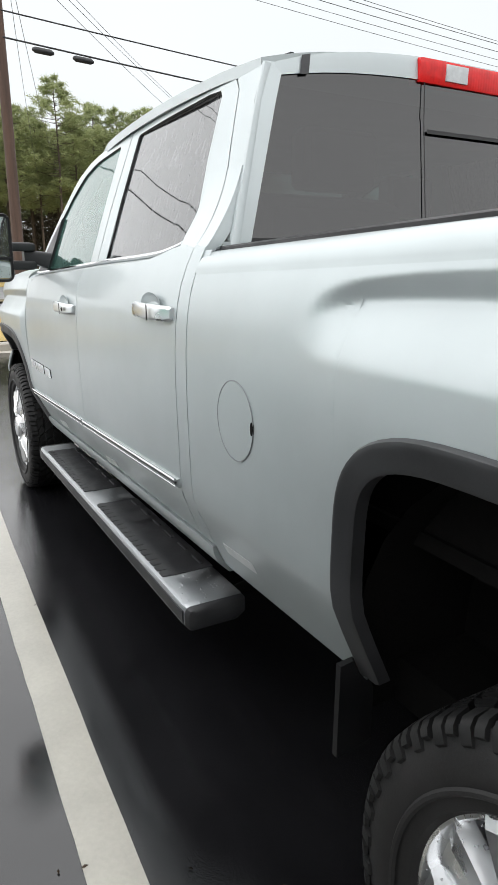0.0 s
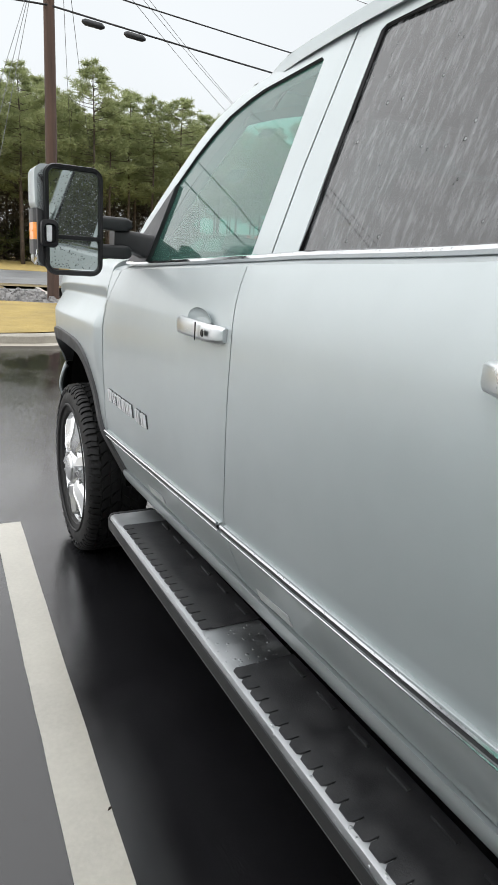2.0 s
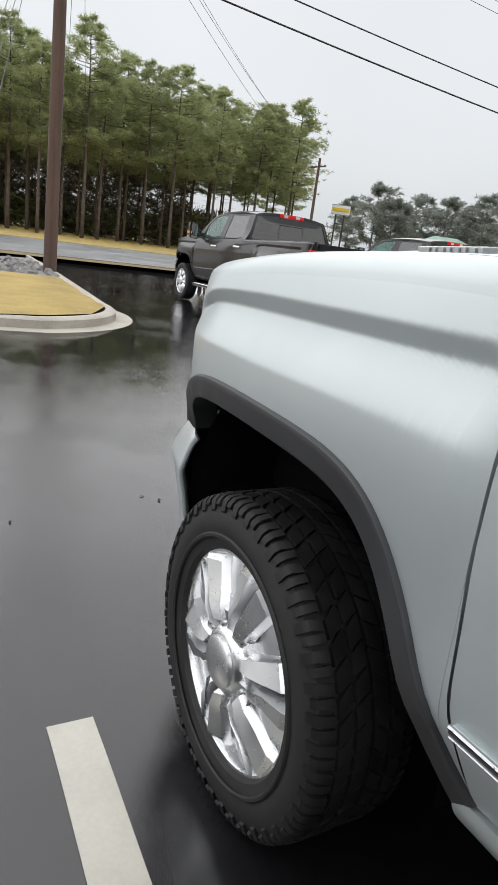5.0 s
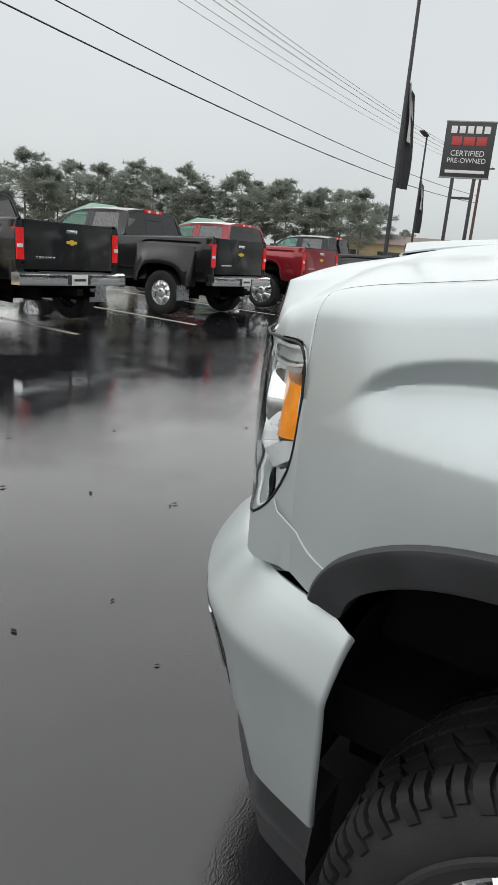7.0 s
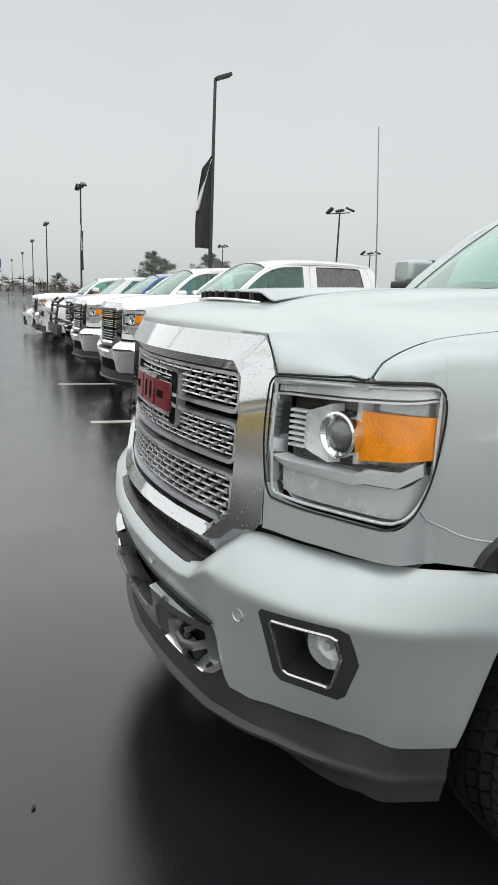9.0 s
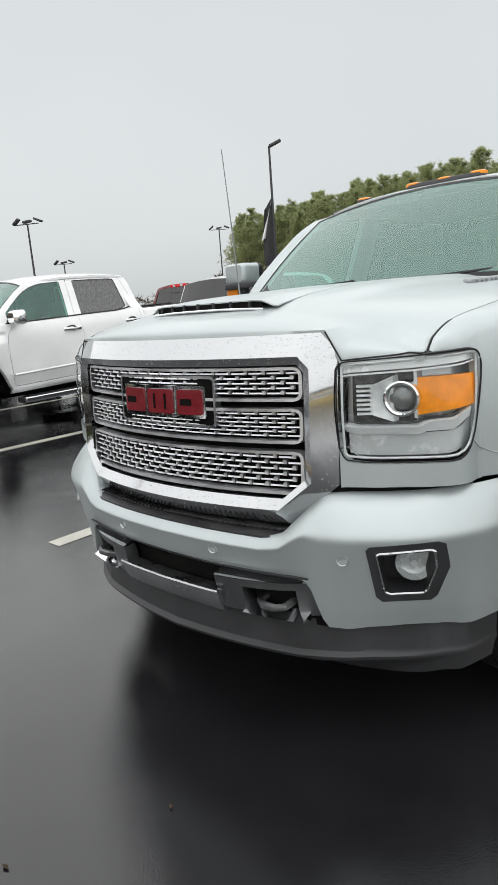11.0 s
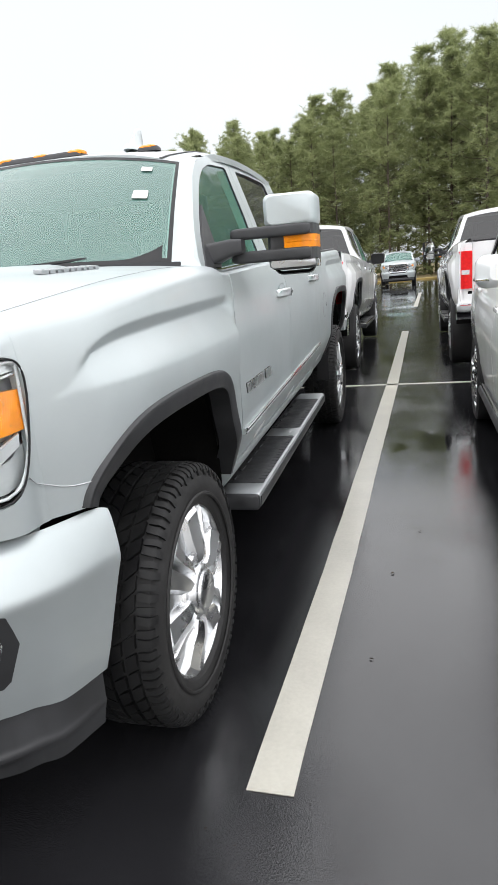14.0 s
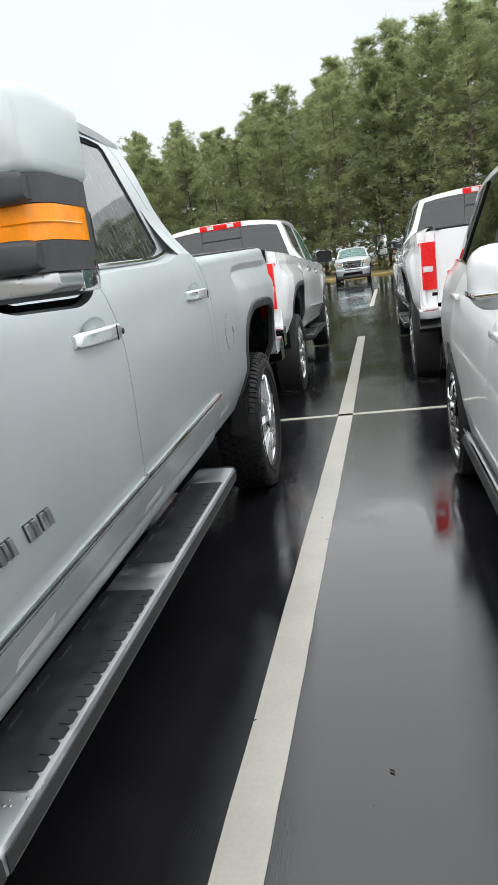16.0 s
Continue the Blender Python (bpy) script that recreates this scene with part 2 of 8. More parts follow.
def glass(name, tint, gloss=0.09, beads=0.0, bead_scale=130, streaks=False, dirt=0.0):
    """A pane: lets tinted light through and mirrors what is around it."""
    m, n, l, p = material(name)
    n.remove(p)
    clear = n.new("ShaderNodeBsdfTransparent")
    clear.inputs["Color"].default_value = (*tint, 1)
    shine = n.new("ShaderNodeBsdfGlossy")
    shine.inputs["Color"].default_value, shine.inputs["Roughness"].default_value = (1, 1, 1, 1), 0.02
    face = n.new("ShaderNodeLayerWeight")
    face.inputs["Blend"].default_value = 0.5
    steep = n.new("ShaderNodeMath")
    steep.operation = "POWER"
    steep.inputs[1].default_value = 5.0
    l.new(face.outputs["Facing"], steep.inputs[0])
    base = n.new("ShaderNodeMath")
    base.operation, base.use_clamp = "MULTIPLY_ADD", True
    base.inputs[1].default_value, base.inputs[2].default_value = 0.9, gloss
    l.new(steep.outputs[0], base.inputs[0])
    mix = n.new("ShaderNodeMixShader")
    l.new(base.outputs[0], mix.inputs[0])
    l.new(clear.outputs[0], mix.inputs[1])
    l.new(shine.outputs[0], mix.inputs[2])
    out = mix.outputs[0]
    if beads:
        h = drops_height(n, l, bead_scale, beads)
        bump = add_bump(n, l, h, 1.0, 0.003, shine.inputs["Normal"])
        bead = n.new("ShaderNodeBsdfPrincipled")
        bead.inputs["Base Color"].default_value, bead.inputs["Roughness"].default_value = (0.62, 0.66, 0.66, 1), 0.15
        l.new(bump.outputs[0], bead.inputs["Normal"])
        part_of = n.new("ShaderNodeMath")
        part_of.operation = "MULTIPLY"
        part_of.inputs[1].default_value = 0.35
        l.new(h, part_of.inputs[0])
        mb = n.new("ShaderNodeMixShader")
        l.new(part_of.outputs[0], mb.inputs[0])
        l.new(out, mb.inputs[1])
        l.new(bead.outputs[0], mb.inputs[2])
        out = mb.outputs[0]
    # teal veil: rain film plus light seen through and reflected, painted as colour
    if streaks or dirt:
        run = noise_tex(n, l, 1.0, 4, 0.6, stretch=(60, 75, 1.3) if streaks else (6, 6, 6))
        amount = ramp(n, ((0.40, 0.01), (0.72, 0.20)) if streaks else ((0.25, dirt * 0.88), (0.75, dirt)))
        l.new(run.outputs["Fac"], amount.inputs["Fac"])
        wet = n.new("ShaderNodeBsdfPrincipled")
        wet.inputs["Base Color"].default_value, wet.inputs["Roughness"].default_value = (0.52, 0.54, 0.56, 1) if streaks else (0.18, 0.43, 0.36, 1), 0.35
        ms = n.new("ShaderNodeMixShader")
        l.new(amount.outputs[0], ms.inputs[0])
        l.new(out, ms.inputs[1])
        l.new(wet.outputs[0], ms.inputs[2])
        out = ms.outputs[0]
    l.new(out, n["Material Output"].inputs["Surface"])
    return m


def wet_asphalt():
    m, n, l, p = material("wet_asphalt")
    puddle = noise_tex(n, l, 0.22, 6, 0.6)
    patchy = noise_tex(n, l, 1.3, 5, 0.6)
    grit = noise_tex(n, l, 210, 4, 0.7)
    stone = n.new("ShaderNodeTexVoronoi")
    stone.inputs["Scale"].default_value = 190
    tc = n.new("ShaderNodeTexCoord")
    l.new(tc.outputs["Object"], stone.inputs["Vector"])
    tint = ramp(n, ((0.3, (0.008, 0.008, 0.009)), (0.75, (0.019, 0.019, 0.021))))
    l.new(patchy.outputs["Fac"], tint.inputs["Fac"])
    l.new(tint.outputs[0], p.inputs["Base Color"])
    p.inputs["Roughness"].default_value = 0.6
    p.inputs["Specular IOR Level"].default_value = 0.0
    p.inputs["Coat Weight"].default_value = 1.0
    p.inputs["Coat IOR"].default_value = 1.67
    water = n.new("ShaderNodeMath")
    water.operation = "MULTIPLY_ADD"
    water.inputs[1].default_value = 0.45
    l.new(patchy.outputs["Fac"], water.inputs[0])
    l.new(puddle.outputs["Fac"], water.inputs[2])
    # standing water before and behind the bays, its reach fitted to the camera's view, a thin film on the rough stone
    # between
    place = n.new("ShaderNodeSeparateXYZ")
    l.new(tc.outputs["Object"], place.inputs[0])
    standing_water = n.new("ShaderNodeMapRange")
    standing_water.interpolation_type = "SMOOTHSTEP"
    standing_water.inputs["From Min"].default_value, standing_water.inputs["From Max"].default_value = 2.3, 4.0
    off = n.new("ShaderNodeMath")
    off.operation = "SUBTRACT"
    off.inputs[1].default_value = 0.9
    l.new(place.outputs["Y"], off.inputs[0])
    away = n.new("ShaderNodeMath")
    away.operation = "ABSOLUTE"
    l.new(off.outputs[0], away.inputs[0])
    wander = n.new("ShaderNodeMath")
    wander.operation = "MULTIPLY_ADD"
    wander.inputs[1].default_value = 2.4
    l.new(puddle.outputs["Fac"], wander.inputs[0])
    l.new(away.outputs[0], wander.inputs[2])
    shifted = n.new("ShaderNodeMath")
    shifted.operation = "SUBTRACT"
    shifted.inputs[1].default_value = 1.2
    l.new(wander.outputs[0], shifted.inputs[0])
    l.new(shifted.outputs[0], standing_water.inputs["Value"])
    film = ramp(n, ((0.56, 0.15), (0.68, 0.08), (0.78, 0.03)))
    l.new(water.outputs[0], film.inputs["Fac"])
    thin_film = ramp(n, ((0.45, 0.20), (0.80, 0.10)))
    l.new(water.outputs[0], thin_film.inputs["Fac"])
    rough_mix = n.new("ShaderNodeMix")
    l.new(standing_water.outputs[0], rough_mix.inputs[0])
    l.new(thin_film.outputs[0], rough_mix.inputs[2])
    l.new(film.outputs[0], rough_mix.inputs[3])
    l.new(rough_mix.outputs[0], p.inputs["Coat Roughness"])
    stony = ramp(n, ((0.56, 0.22), (0.70, 0.09), (0.80, 0.01)))
    l.new(water.outputs[0], stony.inputs["Fac"])
    amount = n.new("ShaderNodeMix")
    gritty = ramp(n, ((0.42, 0.08), (0.70, 0.21)))
    l.new(patchy.outputs["Fac"], gritty.inputs["Fac"])
    l.new(gritty.outputs[0], amount.inputs[2])
    l.new(standing_water.outputs[0], amount.inputs[0])
    l.new(stony.outputs[0], amount.inputs[3])
    h = n.new("ShaderNodeMath")
    h.operation = "ADD"
    l.new(grit.outputs["Fac"], h.inputs[0])
    l.new(stone.outputs["Distance"], h.inputs[1])
    b = add_bump(n, l, h.outputs[0], 0.2, 0.003, p.inputs["Coat Normal"])
    l.new(amount.outputs[0], b.inputs["Strength"])
    add_bump(n, l, h.outputs[0], 0.5, 0.004, p.inputs["Normal"])
    return m


def leaf_material(name, a, b, through=0.35):
    m, n, l, p = material(name)
    info = n.new("ShaderNodeNewGeometry")
    r = ramp(n, ((0.0, a), (1.0, b)))
    l.new(info.outputs["Random Per Island"], r.inputs["Fac"])
    l.new(r.outputs[0], p.inputs["Base Color"])
    p.inputs["Roughness"].default_value = 0.8
    p.inputs["Specular IOR Level"].default_value = 0.1
    thin_ = n.new("ShaderNodeBsdfTranslucent")
    l.new(r.outputs[0], thin_.inputs["Color"])
    mix = n.new("ShaderNodeMixShader")
    mix.inputs[0].default_value = through
    l.new(p.outputs[0], mix.inputs[1])
    l.new(thin_.outputs[0], mix.inputs[2])
    l.new(mix.outputs[0], n["Material Output"].inputs["Surface"])
    return m


SILVER = car_paint("silver_metallic_paint", (0.47, 0.512, 0.518), 0.55, 0.50, 0.10, 0.40, 0.10)
WHITE = car_paint("white_paint", (0.84, 0.85, 0.85), 0.0, 0.35, 0.05)
BLACK = car_paint("black_paint", (0.004, 0.004, 0.005), 0.0, 0.4, 0.05, 0.55)
RED = car_paint("red_paint", (0.24, 0.012, 0.02), 0.3, 0.35, 0.05)
DARK_RED = car_paint("maroon_paint", (0.16, 0.015, 0.025), 0.3, 0.35, 0.05)
BLUE = car_paint("blue_paint", (0.02, 0.06, 0.24), 0.3, 0.35, 0.05)
GREY_PAINT = car_paint("charcoal_paint", (0.03, 0.033, 0.036), 0.3, 0.4, 0.05)
GREEN_PAINT = car_paint("green_paint", (0.03, 0.35, 0.08), 0.1, 0.35, 0.0)
CHROME = chrome("chrome", rough=0.05)
CHROME_WET = chrome("chrome_beaded_with_rain", (0.52, 0.53, 0.54), rough=0.06, beads=0.5)
SURROUND = chrome("surround_chrome_beaded_with_rain", (0.52, 0.53, 0.54), rough=0.06, beads=0.3)
RIM = chrome("polished_alloy", (0.72, 0.73, 0.74), 0.20, beads=0.12, bead_scale=140)
GRILLE_CHROME = chrome("grille_chrome", (0.76, 0.77, 0.79), 0.28)
# darker copy of the satin trim, the dark ground's reflection painted in
SATIN_SHADED = chrome("dull_pewter_trim", (0.20, 0.205, 0.21), 0.30, beads=0.2)
EMBLEM = chrome("emblem_chrome", (0.92, 0.93, 0.94), 0.22)
LAMP_INNER = surface("lamp_reflector", (0.52, 0.535, 0.54), (0.66, 0.675, 0.68), (0.18, 0.32), metal=0.25, scale=14, fine=120, bump=0.05, dist=0.001, coat=0.6, coat_rough=0.06)
BOARD_METAL = chrome("polished_step_metal", (0.56, 0.575, 0.59), 0.34, beads=0.7, bead_scale=80)
SATIN = chrome("satin_silver_trim", (0.42, 0.43, 0.44), 0.22, beads=0.2)
TRIM = surface("dark_grey_plastic", (0.022, 0.0225, 0.024), (0.042, 0.043, 0.046), (0.42, 0.6), scale=9, fine=400, bump=0.12, dist=0.001)
RUBBER_BLACK = surface("black_rubber_trim", (0.007, 0.007, 0.008), (0.014, 0.014, 0.015), (0.4, 0.6), scale=12, fine=300, bump=0.1, dist=0.001, spec=0.3)
TYRE = surface("tyre_rubber", (0.013, 0.0128, 0.013), (0.029, 0.0283, 0.0283), (0.5, 0.8), spec=0.35, scale=7, fine=220, bump=0.25, dist=0.0015)
TREAD = surface("wet_tread_rubber", (0.007, 0.007, 0.0075), (0.016, 0.016, 0.016), (0.42, 0.7), spec=0.3, scale=9, fine=180, bump=0.25, dist=0.0015)
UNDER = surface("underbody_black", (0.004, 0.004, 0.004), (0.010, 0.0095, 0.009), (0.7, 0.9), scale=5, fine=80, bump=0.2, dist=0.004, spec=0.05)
PAD = surface("step_pad_rubber", (0.018, 0.018, 0.02), (0.045, 0.045, 0.047), (0.3, 0.55), scale=18, fine=240, bump=0.3, dist=0.002)
CABIN = surface("cabin_trim", (0.02, 0.02, 0.021), (0.05, 0.048, 0.046), (0.6, 0.8), scale=8, fine=150, bump=0.1)
SEAT = surface("seat_leather", (0.045, 0.043, 0.042), (0.09, 0.086, 0.082), (0.45, 0.65), scale=10, fine=160, bump=0.15)
GREEN_GLASS = glass("green_tinted_glass", (0.40, 0.80, 0.68), 0.05, dirt=0.20)
SHIELD_GLASS = glass("windscreen_glass", (0.50, 0.72, 0.65), 0.10, dirt=0.30)
PRIVACY = glass("dark_privacy_glass", (0.045, 0.045, 0.05), 0.10, beads=0.12, bead_scale=95, streaks=True)
PRIVACY_DRY = glass("dark_rear_window_glass", (0.06, 0.062, 0.062), 0.07)
LENS = glass("clear_lamp_lens", (0.95, 0.97, 0.97), 0.02, beads=0.06, bead_scale=150)
HANDLE = chrome("wet_chrome_handle", (0.70, 0.72, 0.73), 0.22, beads=0.5, bead_scale=150)
MIRROR = chrome("mirror_glass_with_rain", (0.60, 0.64, 0.63), 0.02, beads=0.85, bead_scale=190)
PLAIN_MIRROR = chrome("plain_mirror_glass", (0.8, 0.83, 0.82), 0.02)
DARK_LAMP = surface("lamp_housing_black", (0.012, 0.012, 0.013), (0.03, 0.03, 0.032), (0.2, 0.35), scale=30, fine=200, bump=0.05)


def lamp_plastic(name, color, ribs=0.0, glow=0.0):
    m, n, l, p = material(name)
    v = noise_tex(n, l, 40, 3)
    r = ramp(n, ((0.3, tuple(c * 0.75 for c in color)), (0.7, color)))
    l.new(v.outputs["Fac"], r.inputs["Fac"])
    l.new(r.outputs[0], p.inputs["Base Color"])
    p.inputs["Roughness"].default_value, p.inputs["Coat Weight"].default_value, p.inputs["Coat Roughness"].default_value = 0.3, 0.25, 0.05
    p.inputs["Specular IOR Level"].default_value = 0.3
    if ribs:
        tc = n.new("ShaderNodeTexCoord")
        w = n.new("ShaderNodeTexWave")
        w.wave_type, w.bands_direction = "BANDS", "X"
        w.inputs["Scale"].default_value = ribs
        l.new(tc.outputs["Object"], w.inputs["Vector"])
        add_bump(n, l, w.outputs["Fac"], 0.10, 0.002, p.inputs["Normal"])
    return m


PROJECTOR = surface("projector_glass", (0.09, 0.095, 0.10), (0.16, 0.165, 0.17), (0.05, 0.1), scale=20, fine=90, bump=0.0, coat=1.0)
AMBER = lamp_plastic("amber_lamp_plastic", (1.0, 0.31, 0.0), 110)
TAIL_RED = lamp_plastic("red_lamp_plastic", (0.85, 0.015, 0.015), 30)
LAMP_WHITE = lamp_plastic("white_lamp_plastic", (0.74, 0.76, 0.77))
BADGE_RED = lamp_plastic("red_enamel", (0.19, 0.014, 0.020))
BLADE_WHITE = surface("bright_lamp_plastic", (0.84, 0.86, 0.87), (0.92, 0.93, 0.94), (0.15, 0.25), scale=20, fine=90, bump=0.0, coat=0.6)
ASPHALT = wet_asphalt()
LINE_PAINT = surface("worn_line_paint", (0.40, 0.385, 0.335), (0.53, 0.515, 0.45), (0.3, 0.5), scale=3, fine=70, bump=0.25, dist=0.003, coat=0.4, coat_rough=0.15)
KERB = surface("weathered_concrete", (0.28, 0.26, 0.22), (0.46, 0.43, 0.37), (0.6, 0.85), scale=2, fine=45, bump=0.4, dist=0.006)
YELLOW_KERB = surface("yellow_kerb_paint", (0.45, 0.33, 0.08), (0.6, 0.46, 0.14), (0.5, 0.7), scale=2, fine=40, bump=0.2)
DRY_GRASS = surface("dormant_grass", (0.22, 0.16, 0.045), (0.42, 0.31, 0.10), (0.8, 0.95), scale=1.2, fine=22, bump=0.8, dist=0.03)
BROWN_GRASS = surface("brown_verge", (0.10, 0.075, 0.03), (0.20, 0.15, 0.06), (0.8, 0.95), scale=0.9, fine=18, bump=0.8, dist=0.03)
BED_MULCH = surface("red_mulch", (0.10, 0.03, 0.02), (0.18, 0.06, 0.04), (0.8, 0.95), scale=2, fine=25, bump=0.8, dist=0.03)
GRAVEL = surface("grey_gravel", (0.10, 0.10, 0.10), (0.30, 0.29, 0.28), (0.6, 0.9), scale=5, fine=22, bump=1.0, dist=0.04)
ROAD_GREY = surface("far_road_asphalt", (0.16, 0.165, 0.17), (0.24, 0.245, 0.25), (0.3, 0.5), scale=0.4, fine=20, bump=0.1)
POLE_WOOD = surface("weathered_pole_wood", (0.055, 0.032, 0.024), (0.13, 0.08, 0.06), (0.7, 0.9), scale=3, fine=30, bump=0.4, dist=0.006, stretch=(3, 3, 0.15))
WIRE = surface("black_cable", (0.02, 0.02, 0.022), (0.04, 0.04, 0.042), (0.5, 0.7))
POST_METAL = surface("dark_post_paint", (0.02, 0.021, 0.023), (0.04, 0.041, 0.044), (0.35, 0.55), scale=3, fine=80)
GALV = surface("grey_steel", (0.22, 0.23, 0.24), (0.36, 0.37, 0.38), (0.35, 0.55), metal=0.6, scale=4, fine=60)
BARK = surface("pine_bark", (0.05, 0.036, 0.027), (0.13, 0.10, 0.08), (0.8, 0.95), scale=2.5, fine=20, bump=0.6, dist=0.02)
GREY_BARK = surface("grey_bark", (0.10, 0.09, 0.08), (0.20, 0.18, 0.165), (0.8, 0.95), scale=2.5, fine=20, bump=0.6, dist=0.02)
# needle colours lightened and greyed to paint in mist over the trees
PINE_MISTED = leaf_material("pine_needles", (0.27, 0.31, 0.15), (0.40, 0.435, 0.225), 0.66)
FAR_PINE_MISTED = leaf_material("distant_pine_needles", (0.20, 0.23, 0.20), (0.29, 0.315, 0.27), 0.45)
BRUSH = leaf_material("bare_brush", (0.07, 0.055, 0.042), (0.16, 0.13, 0.10))
SIGN_BLACK = surface("sign_black", (0.02, 0.02, 0.022), (0.035, 0.035, 0.038), (0.3, 0.45), scale=2, fine=40, bump=0.05)
SIGN_WHITE = surface("sign_white", (0.66, 0.67, 0.67), (0.76, 0.77, 0.77), (0.35, 0.5), scale=2, fine=40, bump=0.05)
SIGN_RED = surface("sign_red", (0.36, 0.03, 0.03), (0.46, 0.045, 0.045), (0.35, 0.5), scale=2, fine=40, bump=0.05)
SIGN_BLUE = surface("sign_blue", (0.03, 0.08, 0.34), (0.05, 0.11, 0.42), (0.35, 0.5), scale=2, fine=40, bump=0.05)
YELLOW_PLASTIC = surface("yellow_plastic", (0.60, 0.42, 0.02), (0.75, 0.53, 0.04), (0.4, 0.55), scale=3, fine=50, bump=0.05)
CLOTH_DARK = surface("black_flag_cloth", (0.02, 0.02, 0.022), (0.04, 0.04, 0.043), (0.8, 0.9), scale=3, fine=60)
CLOTH_LIGHT = surface("white_flag_cloth", (0.55, 0.56, 0.56), (0.7, 0.71, 0.71), (0.8, 0.9), scale=3, fine=60)
STUCCO = surface("tan_wall", (0.38, 0.30, 0.19), (0.48, 0.39, 0.26), (0.8, 0.9), scale=1, fine=20)
ROOF_GREEN = surface("green_metal_roof", (0.10, 0.20, 0.15), (0.16, 0.28, 0.21), (0.4, 0.6), scale=1, fine=20)
PALE_PATCH = surface("milky_film", (0.50, 0.52, 0.52), (0.68, 0.69, 0.69), (0.4, 0.6), scale=30, fine=200, bump=0.2)
PLATE_PAPER = surface("paper_plate", (0.60, 0.60, 0.58), (0.72, 0.72, 0.7), (0.5, 0.7), scale=12, fine=90, bump=0.05)


# ---- pickup trucks ----
SECTION = ((0.45, 0.885), (0.52, 0.915), (0.6, 0.952), (0.7, 0.998), (0.76, 1.020), (0.9, 1.028), (1.05, 1.032), (1.17, 1.03), (1.26, 1.02), (1.33, 1.0), (1.39, 0.972), (1.45, 0.948))
TAPER = ((-4.97, 0.925), (-4.75, 0.958), (-4.4, 0.995), (-4.1, 1.0), (-0.2, 1.0), (0.1, 0.995), (0.3, 0.984), (0.42, 0.963), (0.50, 0.921), (0.548, 0.888), (0.64, 0.827))
FRONT_ARCH = ((-0.66, 0.60), (-0.63, 0.64), (-0.575, 0.74), (-0.50, 0.88), (-0.45, 0.965), (-0.39, 1.02), (-0.30, 1.05), (-0.15, 1.06), (0.12, 1.06), (0.26, 1.05), (0.355, 1.02), (0.432, 0.965), (0.474, 0.905), (0.486, 0.862))
REAR_ARCH = ((-4.46, 0.72), (-4.44, 0.85), (-4.41, 1.02), (-4.35, 1.11), (-4.26, 1.155), (-4.10, 1.175), (-3.70, 1.18), (-3.57, 1.17), (-3.48, 1.13), (-3.425, 1.06), (-3.405, 0.95), (-3.40, 0.80), (-3.40, 0.66))


def rounded_off(table, times=2):
    pts = [Vector(p) for p in table]
    for _ in range(times):
        out = [pts[0]]
        for a, b in zip(pts, pts[1:]):
            out += [a.lerp(b, 0.25), a.lerp(b, 0.75)]
        pts = out + [pts[-1]]
    return tuple((p.x, p.y) for p in pts)


FRONT_ARCH = tuple((y, z - 0.018 * min(max((z - 0.8) / 0.2, 0), 1)) for y, z in FRONT_ARCH)
FRONT_ARCH, REAR_ARCH = rounded_off(FRONT_ARCH), rounded_off(REAR_ARCH)
BELT = ((-2.76, 1.452), (-2.60, 1.468), (-2.52, 1.452), (-2.36, 1.430), (-1.8, 1.408), (-1.65, 1.400), (-0.75, 1.358))
HOOD_SEAM_X = ((-0.6, 0.905), (-0.35, 0.892), (0.0, 0.880), (0.2, 0.868), (0.41, 0.846), (0.53, 0.830), (0.59, 0.818), (0.655, 0.809), (0.675, 0.806))
HOOD_MID = ((-0.55, 1.425), (0.0, 1.410), (0.4, 1.385), (0.7, 1.350), (0.9, 1.318))
HOOD_SEAM_Z = ((-0.75, 1.383), (-0.35, 1.382), (0.0, 1.362), (0.2, 1.343), (0.41, 1.317), (0.53, 1.300), (0.59, 1.283), (0.655, 1.248), (0.675, 1.218))
BUMPER_PLAN = ((0.0, 0.985), (0.2, 0.976), (0.4, 0.948), (0.55, 0.912), (0.642, 0.882), (0.72, 0.843), (0.80, 0.790), (0.88, 0.722), (0.955, 0.60), (0.998, 0.43))
LAMP_PLAN = ((0.0, -0.600, 0.802), (0.25, -0.700, 0.757), (0.5, -0.790, 0.700), (0.75, -0.860, 0.634), (1.0, -0.905, 0.568))

WING_EDGE = ((-0.66, 1.281), (0.0, 1.264), (0.20, 1.254), (0.30, 1.245), (0.36, 1.234), (0.41, 1.216), (0.45, 1.189), (0.48, 1.157), (0.50, 1.129), (0.60, 1.089))
BED_EDGE = ((-4.76, 1.425), (-4.3, 1.417), (-3.65, 1.405), (-3.51, 1.398), (-3.385, 1.384), (-3.31, 1.357), (-3.27, 1.322), (-3.22, 1.275), (-3.10, 1.235))


def rise(y):
    return 0.030 * min(max(-y - 0.7, -1.3), 4.3)


def blister(y, z, table, foot, soft, crisp, back, low):
    """Bulge round a wheel: a crisp hollow band under the shoulder, a shelf that slopes out below it, an upright side."""
    edge = smooth_at(y, table)
    span = max(edge - foot, 0.004)
    start = ease((y - back) / 0.08)
    whole = (1 - ease((y - soft) / 0.36)) * start
    q = (edge - z) / span
    if q > 1:
        return 0.026 * whole * ease((z - low) / 0.30)
    if q <= 0:
        return 0.0
    high = min(span / 0.10, 1) * start * (1 - ease((y - crisp) / 0.09))
    dip = smooth_at(q, ((0.0, 0.0), (0.03, -0.001), (0.24, -0.021), (0.29, -0.0225), (0.34, -0.019), (0.93, 0.0), (1.0, 0.0)))
    return dip * high + 0.026 * whole * ease((q - 0.27) / 0.73) ** 0.8


